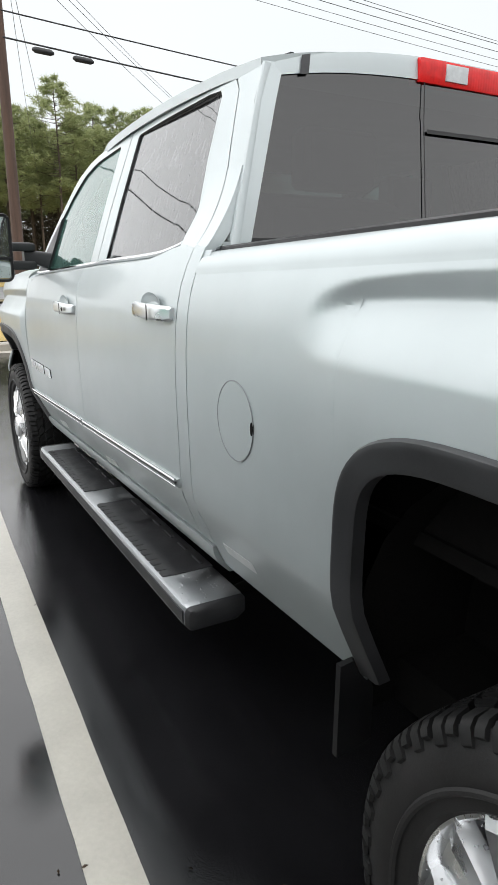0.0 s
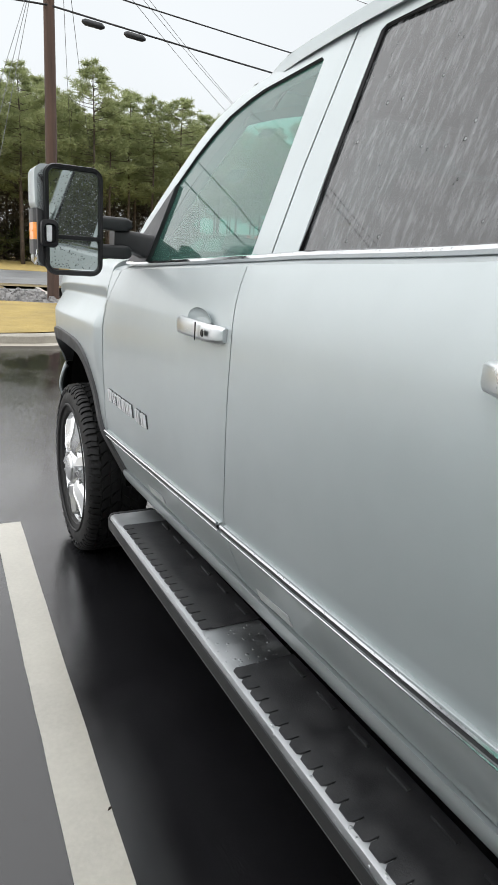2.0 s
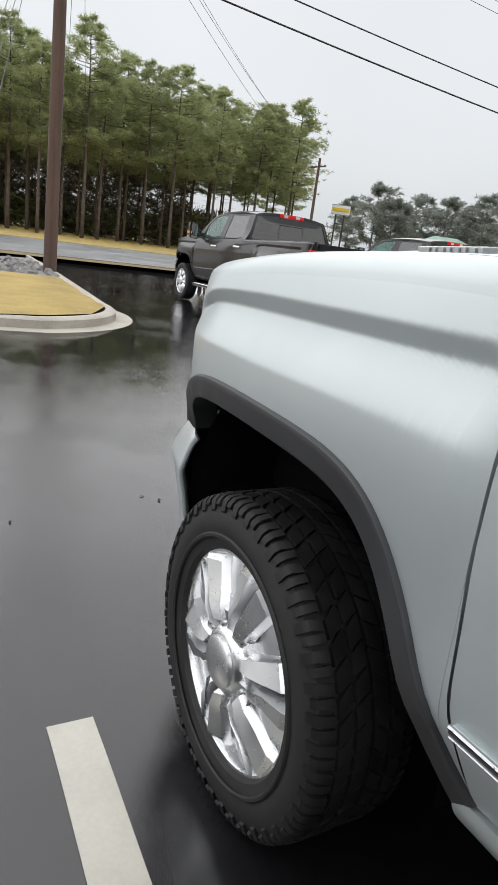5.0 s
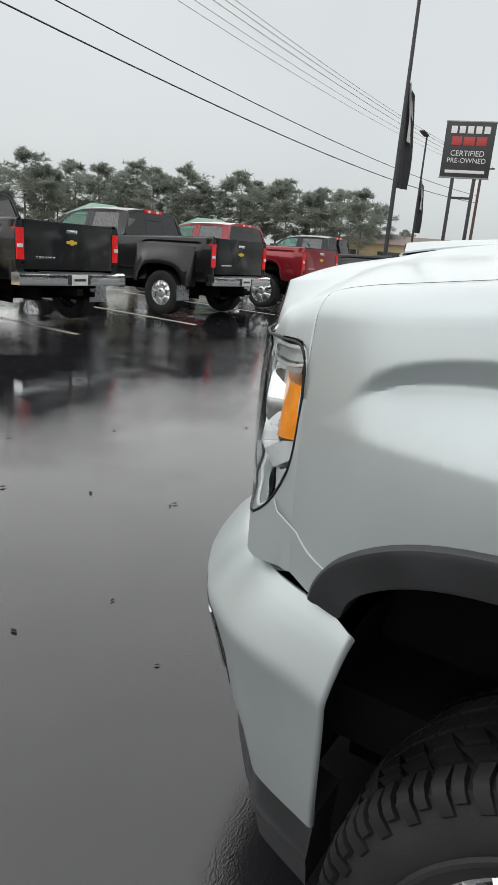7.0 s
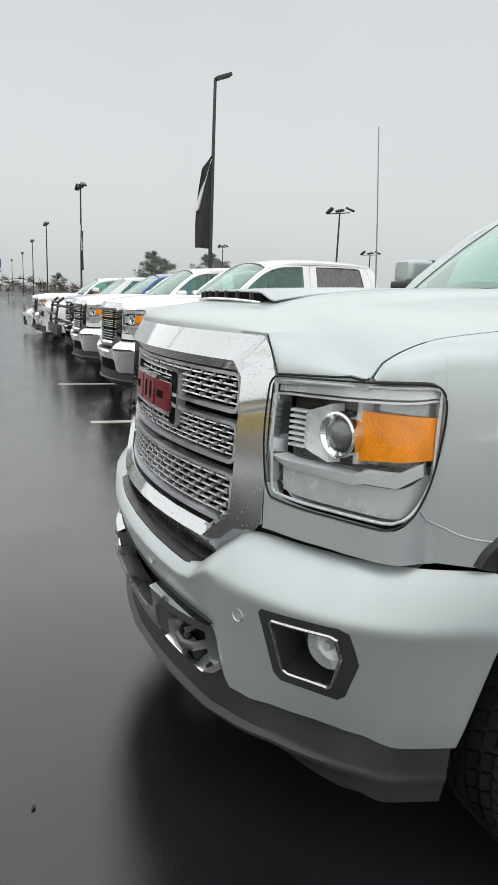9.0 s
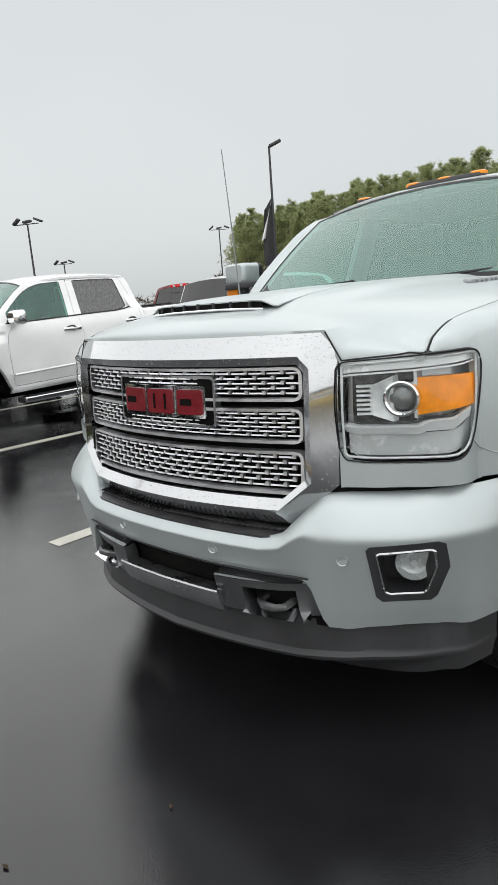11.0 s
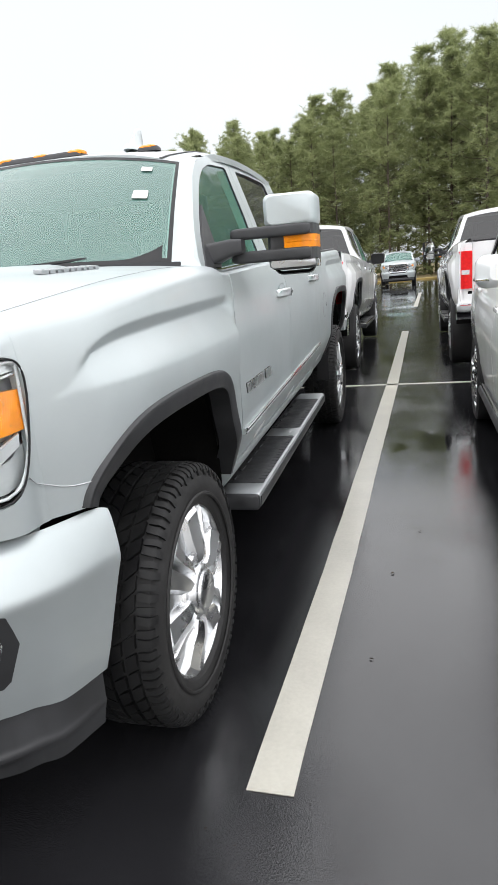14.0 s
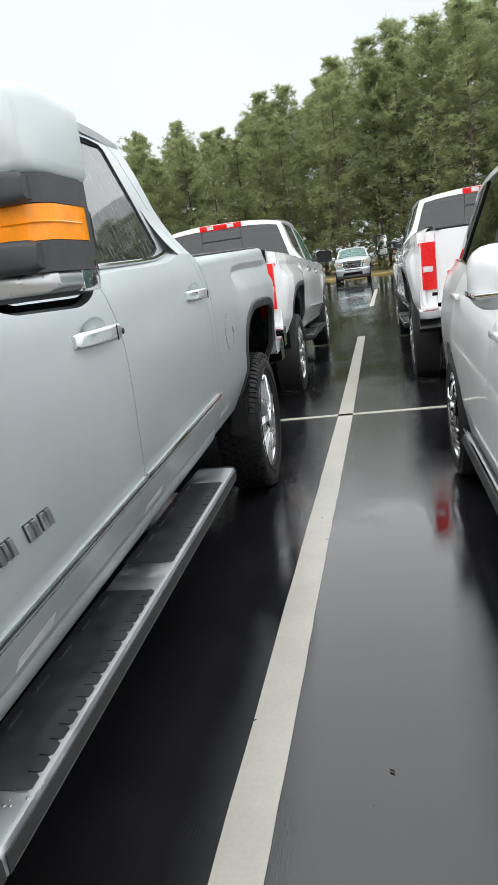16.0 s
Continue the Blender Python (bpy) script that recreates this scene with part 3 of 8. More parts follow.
def side_x(y, z):
    """Half the body's width at a place along it and a height."""
    w = smooth_at(z - rise(y), SECTION) * (smooth_at(y, TAPER) if y > -0.2 else curve_at(y, TAPER))
    if -0.66 < y < 0.60 and 0.82 < z < 1.33:
        w += blister(y, z, WING_EDGE, 1.118 + 0.02 * max(-y, 0), 0.20, 0.39, -0.63, 0.82)
    if -4.76 < y < -3.10 and 0.90 < z < 1.45:
        w += blister(y, z, BED_EDGE, 1.250, -3.58, -3.37, -4.74, 0.90)
    return w


def upper_x(z):
    """Half the cab's width at window height."""
    return 0.925 - 0.325 * (z - 1.40) - 0.10 * max(z - 1.80, 0)


def lower_panel(y0, y1, z0, z1, nu=14, nv=18):
    """A body side panel between two seams and two edges, all functions."""
    def at(u, v):
        zr0, zr1 = z0(y0(1.0) + u * (y1(1.0) - y0(1.0))), z1(y0(1.0) + u * (y1(1.0) - y0(1.0)))
        z = zr0 + v * (zr1 - zr0)
        y = y0(z) + u * (y1(z) - y0(z))
        z = z0(y) + v * (z1(y) - z0(y))
        return (-side_x(y, z), y, z)
    return patch(at, steps(0, 1, nu), steps(0, 1, nv), rim=(0.03, 0, 0))


def arch_panel(ys, low, high, over=None):
    """A wing with a wheel arch: columns from the arch's edge up to the top, then over to a seam."""
    def at(k, v):
        y = ys[int(k)]
        a, b = low(y), high(y)
        if over is None or v <= 0.72:
            t = 1 - (1 - v / (0.72 if over else 1.0)) ** 1.5
            z = a + t * (b - (0.055 if over else 0.0) - a)
            return (-side_x(y, z), y, z)
        t = (v - 0.72) / 0.28
        zs = b - 0.055
        x0, x1 = side_x(y, zs), over(y)
        return (-(x0 + (x1 - x0) * (1 - math.cos(t * math.pi / 2))), y, zs + 0.055 * math.sin(t * math.pi / 2))
    return patch(at, range(len(ys)), steps(0, 0.72, 60) + steps(0.72, 1, 8 if over else 14)[1:], rim=(0.03, 0, 0))


def flare(table, wide, out, offset=0.0, deep=0.07):
    """The plastic lip round a wheel arch."""
    pts = [(y, z) for y, z in table]
    fine = []
    for (a, p), (b, q) in zip(pts, pts[1:]):
        fine.append((a, p))
    fine.append(pts[-1])
    rings = []
    for k, (y, z) in enumerate(fine):
        (a, p), (b, q) = fine[max(k - 1, 0)], fine[min(k + 1, len(fine) - 1)]
        d = Vector((0, b - a, q - p)).normalized()
        inward = Vector((0, d.z, -d.y))
        x = -side_x(y, z)
        c = Vector((x, y, z))
        ring = []
        for dx, dn in ((0.02, -0.012), (-out * 0.4, -0.012), (-out * 0.9, -0.008), (-out, 0.0), (-out * 0.72, wide * 0.16), (-out * 0.66, wide * 0.80), (-out * 0.2, wide * 0.97), (deep, wide * 0.92), (deep, wide * 0.6)):
            ring.append(c + Vector((dx, 0, 0)) + inward * (dn + offset))
        rings.append(ring)
    return loft(rings)


def tyre_mesh(radius, rim_r, half, lugs):
    prof = [(-half * 0.80, rim_r - 0.004), (-half * 0.92, rim_r + 0.006), (-half * 1.0, rim_r + 0.05), (-half * 1.02, (rim_r + radius) / 2), (-half * 0.97, radius - 0.045), (-half * 0.88, radius - 0.018), (-half * 0.7, radius - 0.012),
            (half * 0.7, radius - 0.012), (half * 0.88, radius - 0.018), (half * 0.97, radius - 0.045), (half * 1.02, (rim_r + radius) / 2), (half, rim_r + 0.05), (half * 0.92, rim_r + 0.006), (half * 0.80, rim_r - 0.004)]
    bm = lathe(prof, 72 if lugs else 40)
    if not lugs:
        return bm
    # raised rings on the sidewall
    for w in (-1, 1):
        ring = lathe([(w * half * 1.0, rim_r + 0.028), (w * half * 1.035, rim_r + 0.032), (w * half * 1.035, rim_r + 0.038), (w * half * 1.0, rim_r + 0.042)], 72)
        bm = join(bm, ring)
    return bm


def tread_mesh(radius, rim_r, half):
    """The tread: ribs cut by narrow sipes, and shoulder blocks that reach down the sidewall."""
    verts, faces = [], []
    n = 50
    rows = ((-0.49, 0.23, 0.5), (-0.165, 0.25, 0.0), (0.165, 0.25, 0.35), (0.49, 0.23, 0.85))
    for c, wd, shift in rows:
        for k in range(n):
            a0 = 2 * math.pi * (k + shift) / n
            a1 = a0 + 2 * math.pi / n * 0.84
            base = len(verts)
            for r in (radius - 0.02, radius + (0.0 if abs(c) < 0.6 else -0.005)):
                for a, skew in ((a0, 0.034), (a1, 0.022)):
                    for side in (-1, 1):
                        w = half * (c + side * wd / 2)
                        rr = r - (0.010 if abs(c) > 0.6 and side * c > 0 else 0.0)
                        ang = a + skew * side * (1 if c > 0 else -1)
                        verts.append((w, rr * math.cos(ang), rr * math.sin(ang)))
            b = base
            faces += [(b + 4, b + 5, b + 7, b + 6), (b, b + 4, b + 6, b + 2), (b + 1, b + 3, b + 7, b + 5), (b, b + 1, b + 5, b + 4), (b + 2, b + 6, b + 7, b + 3)]
    m = 84
    for side in (-1, 1):
        for k in range(m):
            a0 = 2 * math.pi * (k + 0.3) / m
            a1 = a0 + 2 * math.pi / m * (0.72 if k % 2 else 0.60)
            far_r, tip = (radius - 0.040, 1.0) if k % 2 else (radius - 0.026, 0.985)
            lean = 0.012 if k % 2 else 0.0
            base = len(verts)
            for a in (a0, a1):
                for w, r, sh in ((0.66, radius - 0.001, lean), (0.86, radius - 0.006, 0.0), (0.95, radius - 0.016, 0.0), (tip, far_r, 0.0), (tip - 0.04, far_r - 0.006, 0.0), (0.66, radius - 0.030, 0.0)):
                    verts.append((side * half * w, r * math.cos(a + sh), r * math.sin(a + sh)))
            b = base
            faces += [(b + i, b + i + 1, b + i + 7, b + i + 6) for i in range(4)] + [tuple(b + i for i in range(5, -1, -1)), tuple(b + 6 + i for i in range(6))]
    bm = bmesh.new()
    me = bpy.data.meshes.new("scratch")
    me.from_pydata(verts, [], faces)
    bm.from_mesh(me)
    bpy.data.meshes.remove(me)
    return bm


def spoke_piece(a, rim_r, lean):
    """One blade of a split spoke, from the hub out to the rim; the face looks along -x."""
    inner, outer = 0.085, rim_r - 0.012
    rows = []
    for r, off, wid, deep in ((inner, 0.010 * lean, 0.044, -0.012), (inner + 0.045, 0.012 * lean, 0.068, -0.038), ((inner + outer) / 2 + 0.03, 0.012 * lean, 0.092, -0.030), (outer, 0.008 * lean, 0.118, 0.002)):
        c, s = math.cos(a), math.sin(a)
        ring = []
        for t, dx in ((-0.5, 0.04), (-0.5, 0.012), (-0.36 + 0.10 * lean, -0.006), (0.36 + 0.10 * lean, -0.012), (0.5, 0.010), (0.5, 0.04)):
            o = off + t * wid
            ring.append((deep + dx + 0.012, r * c - o * s, r * s + o * c))
        rows.append(ring)
    return loft(rows)


def spoke_mesh(rim_r):
    """A broad split spoke of a chrome wheel: two raised blades with bevelled flanks and a sunk web between; it points along +y."""
    outer = rim_r - 0.010
    bits = []
    for s in (-1, 1):
        # along the blade: radius, middle line, half width of the crown, half width of the foot, height of the crown
        rows = []
        for r, mid, top, foot, x in ((0.070, 0.020, 0.006, 0.012, -0.006), (0.092, 0.026, 0.011, 0.019, -0.034), (0.128, 0.040, 0.018, 0.029, -0.036), (0.165, 0.057, 0.023, 0.034, -0.026), (outer - 0.03, 0.078, 0.029, 0.040, -0.018), (outer, 0.086, 0.031, 0.041, 0.000)):
            lean = 0.006 * s
            rows.append([(x + 0.060, r, s * mid - foot), (x + 0.026, r, s * mid - foot), (x + lean, r, s * mid - top), (x - lean, r, s * mid + top), (x + 0.026, r, s * mid + foot), (x + 0.060, r, s * mid + foot)])
        bits.append(loft(rows))
    # the web, with a step half way out
    web = loft([[(x + 0.03, r, -w), (x, r, -w), (x - 0.003, r, 0.0), (x, r, w), (x + 0.03, r, w)] for r, w, x in ((0.080, 0.020, -0.014), (0.120, 0.030, -0.020), (0.128, 0.032, 0.002), (0.20, 0.055, 0.006), (outer, 0.075, 0.020))])
    return join(*bits, web)


def pocket_shade_mesh(rim_r):
    """Dark blocks painted in for the shaded gap between two spokes near the hub, and the slit at the rim."""
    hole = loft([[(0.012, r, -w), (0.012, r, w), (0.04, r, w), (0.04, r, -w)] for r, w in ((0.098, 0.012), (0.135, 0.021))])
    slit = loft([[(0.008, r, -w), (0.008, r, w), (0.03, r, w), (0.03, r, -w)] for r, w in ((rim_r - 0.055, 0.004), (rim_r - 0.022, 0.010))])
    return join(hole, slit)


def rim_mesh(rim_r, fancy):
    barrel = lathe([(-0.004, rim_r + 0.002), (-0.014, rim_r - 0.002), (-0.014, rim_r - 0.008), (-0.004, rim_r - 0.014), (0.03, rim_r - 0.02), (0.12, rim_r - 0.035), (0.20, rim_r - 0.02), (0.21, rim_r)], 64 if fancy else 32)
    if fancy:
        # a dished face behind the spokes
        face = lathe([(0.020, rim_r - 0.012), (0.030, rim_r - 0.05), (0.022, 0.15), (0.014, 0.135), (0.020, 0.09), (0.020, 0.02)], 64)
        return join(barrel, face, lathe([(-0.040, 0.0), (-0.040, 0.066), (-0.034, 0.080), (-0.012, 0.092), (0.03, 0.094)], 12))
    bits = [barrel]
    for k in range(6):
        a = 2 * math.pi * (k + 0.25) / 6
        bits += [spoke_piece(a - 0.19, rim_r, -1), spoke_piece(a + 0.19, rim_r, 1)]
    bits.append(lathe([(-0.045, 0.0), (-0.045, 0.062), (-0.038, 0.078), (-0.010, 0.098), (0.03, 0.10)], 32))
    return join(*bits)


SHARED = {}


def piece(name, key, make, mats, parent, m, label=""):
    """A part on a mesh that it may share with others."""
    if key in SHARED:
        ob = new(name, SHARED[key])
        ob.matrix_basis, ob.parent = m, parent
        if label:
            ob["label"] = label
        return ob
    ob = part(name, make(), mats, parent, label, m=m, smooth=18 if name == "spoke" else 40)
    SHARED[key] = ob.data
    return ob


def wheel(parent, x, y, z, radius, rim_r, half, fancy, rim_mat, label=""):
    """The hub with its tyre and rim; the rim's face looks outwards."""
    turn = Matrix.Rotation(0 if x < 0 else math.pi, 4, "Z")
    tag = f"{radius}{rim_r}{half}{fancy}{rim_mat.name}"
    hub = piece("wheel", "hub" + tag, lambda: lathe([(0.02, 0.0), (0.02, 0.12), (0.05, rim_r * 0.72), (0.11, rim_r * 0.74), (0.12, 0.0)], 32), DARK_LAMP, parent, Matrix.Translation((x, y, z)) @ turn)
    piece("tyre", "tyre" + tag, lambda: moved(tyre_mesh(radius, rim_r, half, fancy), Matrix.Translation((half * 0.78 - (0.008 if fancy else 0.0), 0, 0))), TYRE, hub, Matrix(), "black tyre wet from the rain")
    rim = piece("rim", "rim" + tag, lambda: rim_mesh(rim_r, fancy), rim_mat, hub, Matrix(), label)
    if fancy:
        tagged(piece("tread", "tread" + tag, lambda: moved(tread_mesh(radius, rim_r, half), Matrix.Translation((half * 0.78 - 0.008, 0, 0))), TREAD, hub, Matrix(), "wet black tread"), kind="stuff")
        for k in range(6):
            turn_k = Matrix.Rotation(2 * math.pi * (k + 0.25) / 6, 4, "X")
            piece("spoke", "spoke" + tag, lambda: spoke_mesh(rim_r), rim_mat, rim, turn_k)
            piece("pocket", "pocket" + tag, lambda: pocket_shade_mesh(rim_r), DARK_LAMP, rim, turn_k @ Matrix.Rotation(math.pi / 6, 4, "X"))
        piece("centre_cap", "cap" + tag, lambda: lathe([(-0.052, 0.0), (-0.052, 0.054), (-0.047, 0.062), (-0.040, 0.064)], 32), RIM, hub, Matrix())
    return hub


def bumper_y(x):
    return smooth_at(abs(x), BUMPER_PLAN)


def lamp_xy(u):
    for (a, x0, y0), (b, x1, y1) in zip(LAMP_PLAN, LAMP_PLAN[1:]):
        if u <= b + 1e-6:
            t = (u - a) / (b - a)
            return x0 + t * (x1 - x0), y0 + t * (y1 - y0)
    return LAMP_PLAN[-1][1:]


def lamp_low(u):
    return smooth_at(u, ((0.0, 0.962), (0.02, 0.940), (0.05, 0.927), (0.3, 0.920), (0.6, 0.920), (0.74, 0.923), (0.81, 0.932), (0.87, 0.950), (0.91, 0.975), (0.945, 1.010), (0.97, 1.050), (0.988, 1.095), (1.0, 1.140)))


def lamp_high(u):
    return smooth_at(u, ((0.0, 1.180), (0.02, 1.194), (0.05, 1.200), (0.5, 1.208), (0.88, 1.214), (0.94, 1.211), (0.97, 1.203), (0.988, 1.192), (1.0, 1.172)))


def lamp_point(u, t, back=0.0):
    x, y = lamp_xy(u)
    z = lamp_low(u) + t * (lamp_high(u) - lamp_low(u))
    n = Vector((0.62 * u + 0.2, -0.85, 0)).normalized()
    bow = 0.010 * math.sin(math.pi * t) + 0.028 * (1 - t) * ease((u - 0.4) / 0.4) * (1 - ease((u - 0.82) / 0.18))
    bow *= min((lamp_high(u) - lamp_low(u)) / 0.22, 1) ** 2
    return Vector((x, y, z)) + n * (back - bow)


LAMP_US = [0, 0.01, 0.02, 0.035, 0.05] + steps(0.1, 0.85, 12) + [0.88, 0.905, 0.93, 0.95, 0.965, 0.975, 0.985, 0.993, 1.0]


def headlamps(parent, hero):
    def window(u0, u1, t0, t1, back, nu=10, nv=4, rim=0.02):
        return patch(lambda u, t: lamp_point(u0 + u * (u1 - u0), t0 + t * (t1 - t0), back), steps(0, 1, nu), steps(0, 1, nv), rim=(0.0, -rim, 0) if rim else None)
    shell = both("headlight", patch(lambda u, t: lamp_point(u, t, 0.085), LAMP_US, steps(0, 1, 4)), LAMP_INNER, parent, "projector headlight with amber turn lamp and clear lens")
    for side, body in zip((1, -1), shell):
        def add(name, bm, mat, label=""):
            return part(name, bm if side == 1 else flipped_free(bm), mat, body, label)
        add("lens", patch(lambda u, t: lamp_point(u, t, 0.0), LAMP_US, steps(0, 1, 6)), LENS)
        edge = [lamp_point(u, 0, 0.0) for u in LAMP_US] + [lamp_point(1, t, 0.0) for t in (0.2, 0.4, 0.6, 0.8)] + [lamp_point(u, 1, 0.0) for u in LAMP_US[::-1]] + [lamp_point(0, t, 0.0) for t in (0.8, 0.6, 0.4, 0.2)]
        add("lens_edge", sweep(edge + edge[:1], 0.0024, 6), RUBBER_BLACK)
        rim_in = [lamp_point(0.025 + u * 0.935, 0.5 + (t - 0.5) * 0.93, 0.012) for u, t in [(u, 0) for u in LAMP_US] + [(1, 0.5)] + [(u, 1) for u in LAMP_US[::-1]] + [(0, 0.5)]]
        add("lens_rib", sweep(rim_in + rim_in[:1], 0.0035, 6), LAMP_WHITE)
        add("housing_wall", join(window(0, 1, 0.0, 0.01, 0.040, rim=0.05), window(0, 1, 0.98, 1, 0.040, rim=0.05)), LAMP_INNER)
        add("amber_reflector", patch(lambda u, t: lamp_point(0.50 + 0.42 * u, (1.043 + 0.022 * u + (0.102 - 0.018 * u) * t - lamp_low(0.50 + 0.42 * u)) / (lamp_high(0.50 + 0.42 * u) - lamp_low(0.50 + 0.42 * u)), 0.044 - 0.024 * u), steps(0, 1, 14), steps(0, 1, 8), rim=(0, -0.03, 0)), AMBER, "amber turn signal reflector")
        blade = [(0.03, 0.270, 0.345), (0.10, 0.255, 0.340), (0.50, 0.250, 0.335), (0.56, 0.275, 0.375), (0.60, 0.275, 0.380), (0.75, 0.270, 0.380), (0.90, 0.260, 0.380)]
        add("light_blade", loft([[lamp_point(u, b, 0.012), lamp_point(u, a, 0.030), lamp_point(u, a, 0.07), lamp_point(u, b, 0.06)] for u, a, b in blade]), BLADE_WHITE, "bright light-guide blade")
        add("upper_strip", join(window(0.03, 0.92, 0.885, 0.955, 0.020, 14, 2, 0.03), window(0.03, 0.92, 0.855, 0.872, 0.016, 14, 1, 0.03)), LAMP_INNER)
        add("lower_reflector", window(0.04, 0.90, 0.04, 0.26, 0.040, 14, 2, 0.02), LAMP_INNER)
        for k in range(5):
            t = 0.07 + 0.035 * k
            add("lower_rib", sweep([lamp_point(u, t, 0.042) for u in steps(0.08, 0.52, 8)], 0.0018, 4), LAMP_WHITE)
        add("side_wall", window(0.475, 0.495, 0.40, 0.86, 0.040, 2, 4, 0.03), LAMP_INNER)
        add("black_bezel", join(window(0.06, 0.47, 0.36, 0.845, 0.062, rim=0.02), window(0.50, 0.90, 0.384, 0.402, 0.040, 8, 1, 0.03)), DARK_LAMP)
        c = lamp_point(0.395, 0.60, 0.036)
        tip = Matrix.Translation(c) @ Matrix.Rotation(radians(18), 4, "Z")
        ring = lathe([(0.004, 0.036), (0.012, 0.044), (0.010, 0.049), (0.0, 0.051), (-0.04, 0.052)], 32, "Y")
        add("projector_ring", moved(ring, tip), CHROME)
        dome = lathe([(0.016, 0.001), (0.013, 0.016), (0.004, 0.030), (-0.010, 0.040)], 28, "Y")
        add("projector_lens", moved(dome, tip), PROJECTOR)
        bowl = patch(lambda u, t: lamp_point(0.19 + 0.15 * u, 0.60 + (t - 0.5) * (0.28 + 0.16 * u), 0.034 + 0.02 * math.sin(math.pi * u) * math.sin(math.pi * t)), steps(0, 1, 8), steps(0, 1, 8), rim=(0, -0.03, 0))
        add("chrome_bowl", bowl, LAMP_WHITE)
        for k in range(7):
            p = lamp_point(0.155, 0.47 + 0.045 * k, 0.034)
            add("reflector_rib", moved(box(0, 0, 0, 0.042, 0.02, 0.0065, 0.002), Matrix.Translation(p) @ Matrix.Rotation(radians(28), 4, "Z")), LAMP_WHITE)


def flipped_free(bm):
    b = flipped(bm)
    bm.free()
    return b


def grille_y(x, z):
    """The bowed plane of the grille."""
    return 0.950 - 0.085 * (x / 0.513) ** 2 - 0.05 * (z - 1.0)


def grille(parent, hero):
    def on(x, z, fwd=0.0):
        return (x, grille_y(x, z) + fwd, z)
    def ring_pts(half, top, low, cham_t, cham_l, n=10):
        pts = []
        corners = ((-half, low + cham_l), (-half, top - cham_t * 0.7), (-half + cham_t * 0.6, top), (half - cham_t * 0.6, top), (half, top - cham_t * 0.7), (half, low + cham_l), (half - cham_l * 1.15, low), (-half + cham_l * 1.15, low))
        for i in range(len(corners)):
            a, b = corners[i], corners[(i + 1) % len(corners)]
            m = n if abs(a[0] - b[0]) > 0.4 else 3
            for k in range(m):
                pts.append((a[0] + (b[0] - a[0]) * k / m, a[1] + (b[1] - a[1]) * k / m))
        return pts
    outer, mid, inner = ring_pts(0.597, 1.282, 0.735, 0.07, 0.12), ring_pts(0.540, 1.222, 0.782, 0.05, 0.085), ring_pts(0.513, 1.198, 0.812, 0.03, 0.06)
    rings = [[on(x, z, -0.085) for x, z in outer], [on(x, z, -0.035) for x, z in outer], [on(x, z, 0.0) for x, z in mid], [on(x, z, -0.02) for x, z in inner], [on(x, z, -0.075) for x, z in inner]]
    part("grille_surround", loft(rings, True, False), SURROUND, parent, "broad chrome grille surround beaded with rain")
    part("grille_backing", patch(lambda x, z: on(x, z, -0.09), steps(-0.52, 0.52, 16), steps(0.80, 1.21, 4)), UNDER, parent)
    rows = ((1.094, 1.192), (0.972, 1.074), (0.822, 0.950))
    if not hero:
        for lo, hi in rows:
            bm = bmesh.new()
            for k in range(4):
                z = lo + (hi - lo) * (k + 0.5) / 4
                for x in steps(-0.42, 0.42, 6):
                    box(x, grille_y(x, z) - 0.05, z, 0.145, 0.02, 0.013, bm=bm)
            part("grille_bar", bm, CHROME, parent)
        return
    for lo, hi in rows:
        frame_o = [(x, z) for x, z in rounded(1.010, hi - lo, 0.025, 3, 0, (lo + hi) / 2)]
        frame_i = [(x, z) for x, z in rounded(0.990, hi - lo - 0.018, 0.015, 3, 0, (lo + hi) / 2)]
        def dense(loop):
            out = []
            for i in range(len(loop)):
                a, b = loop[i], loop[(i + 1) % len(loop)]
                m = 14 if abs(a[0] - b[0]) > 0.3 else 1
                out += [(a[0] + (b[0] - a[0]) * k / m, a[1] + (b[1] - a[1]) * k / m) for k in range(m)]
            return out
        fo, fi = dense(frame_o), dense(frame_i)
        part("grille_row_frame", loft([[on(x, z, -0.06) for x, z in fo], [on(x, z, -0.028) for x, z in fo], [on(x, z, -0.028) for x, z in fi], [on(x, z, -0.06) for x, z in fi]], True, False), GRILLE_CHROME, parent)
        mesh = bmesh.new()
        n = 6 if hi - lo > 0.1 else 5
        pitch = (hi - lo - 0.026) / n
        for k in range(n):
            z = lo + 0.013 + pitch * (k + 0.5)
            cells = 17
            for i in range(cells):
                x = -0.485 + 0.97 * (i + (0.5 if k % 2 else 0.0)) / cells
                if abs(x) > 0.485:
                    continue
                y = grille_y(x, z) - 0.044
                m = Matrix.Translation((x + 0.013, y, z)) @ Matrix.Rotation(-0.60 * x, 4, "Z") @ Matrix.Rotation(0.30, 4, "X") @ Matrix.Diagonal((0.046, 0.018, pitch * 0.30, 1))
                bmesh.ops.create_cube(mesh, size=1, matrix=m)
                m = Matrix.Translation((x - 0.012, y - 0.004, z + pitch * 0.3)) @ Matrix.Rotation(-0.60 * x, 4, "Z") @ Matrix.Diagonal((0.012, 0.014, pitch * 0.70, 1))
                bmesh.ops.create_cube(mesh, size=1, matrix=m)
        tagged(part("grille_lattice", mesh, GRILLE_CHROME, parent, "chrome lattice grille insert"), kind="stuff")
    badge = part("badge", plate(rounded(0.44, 0.142, 0.012, 3, 0.0, 1.090), lambda x, z: on(x, z, -0.030), depth=(0, -0.04, 0)), UNDER, parent, "black badge plate with red and chrome emblem")
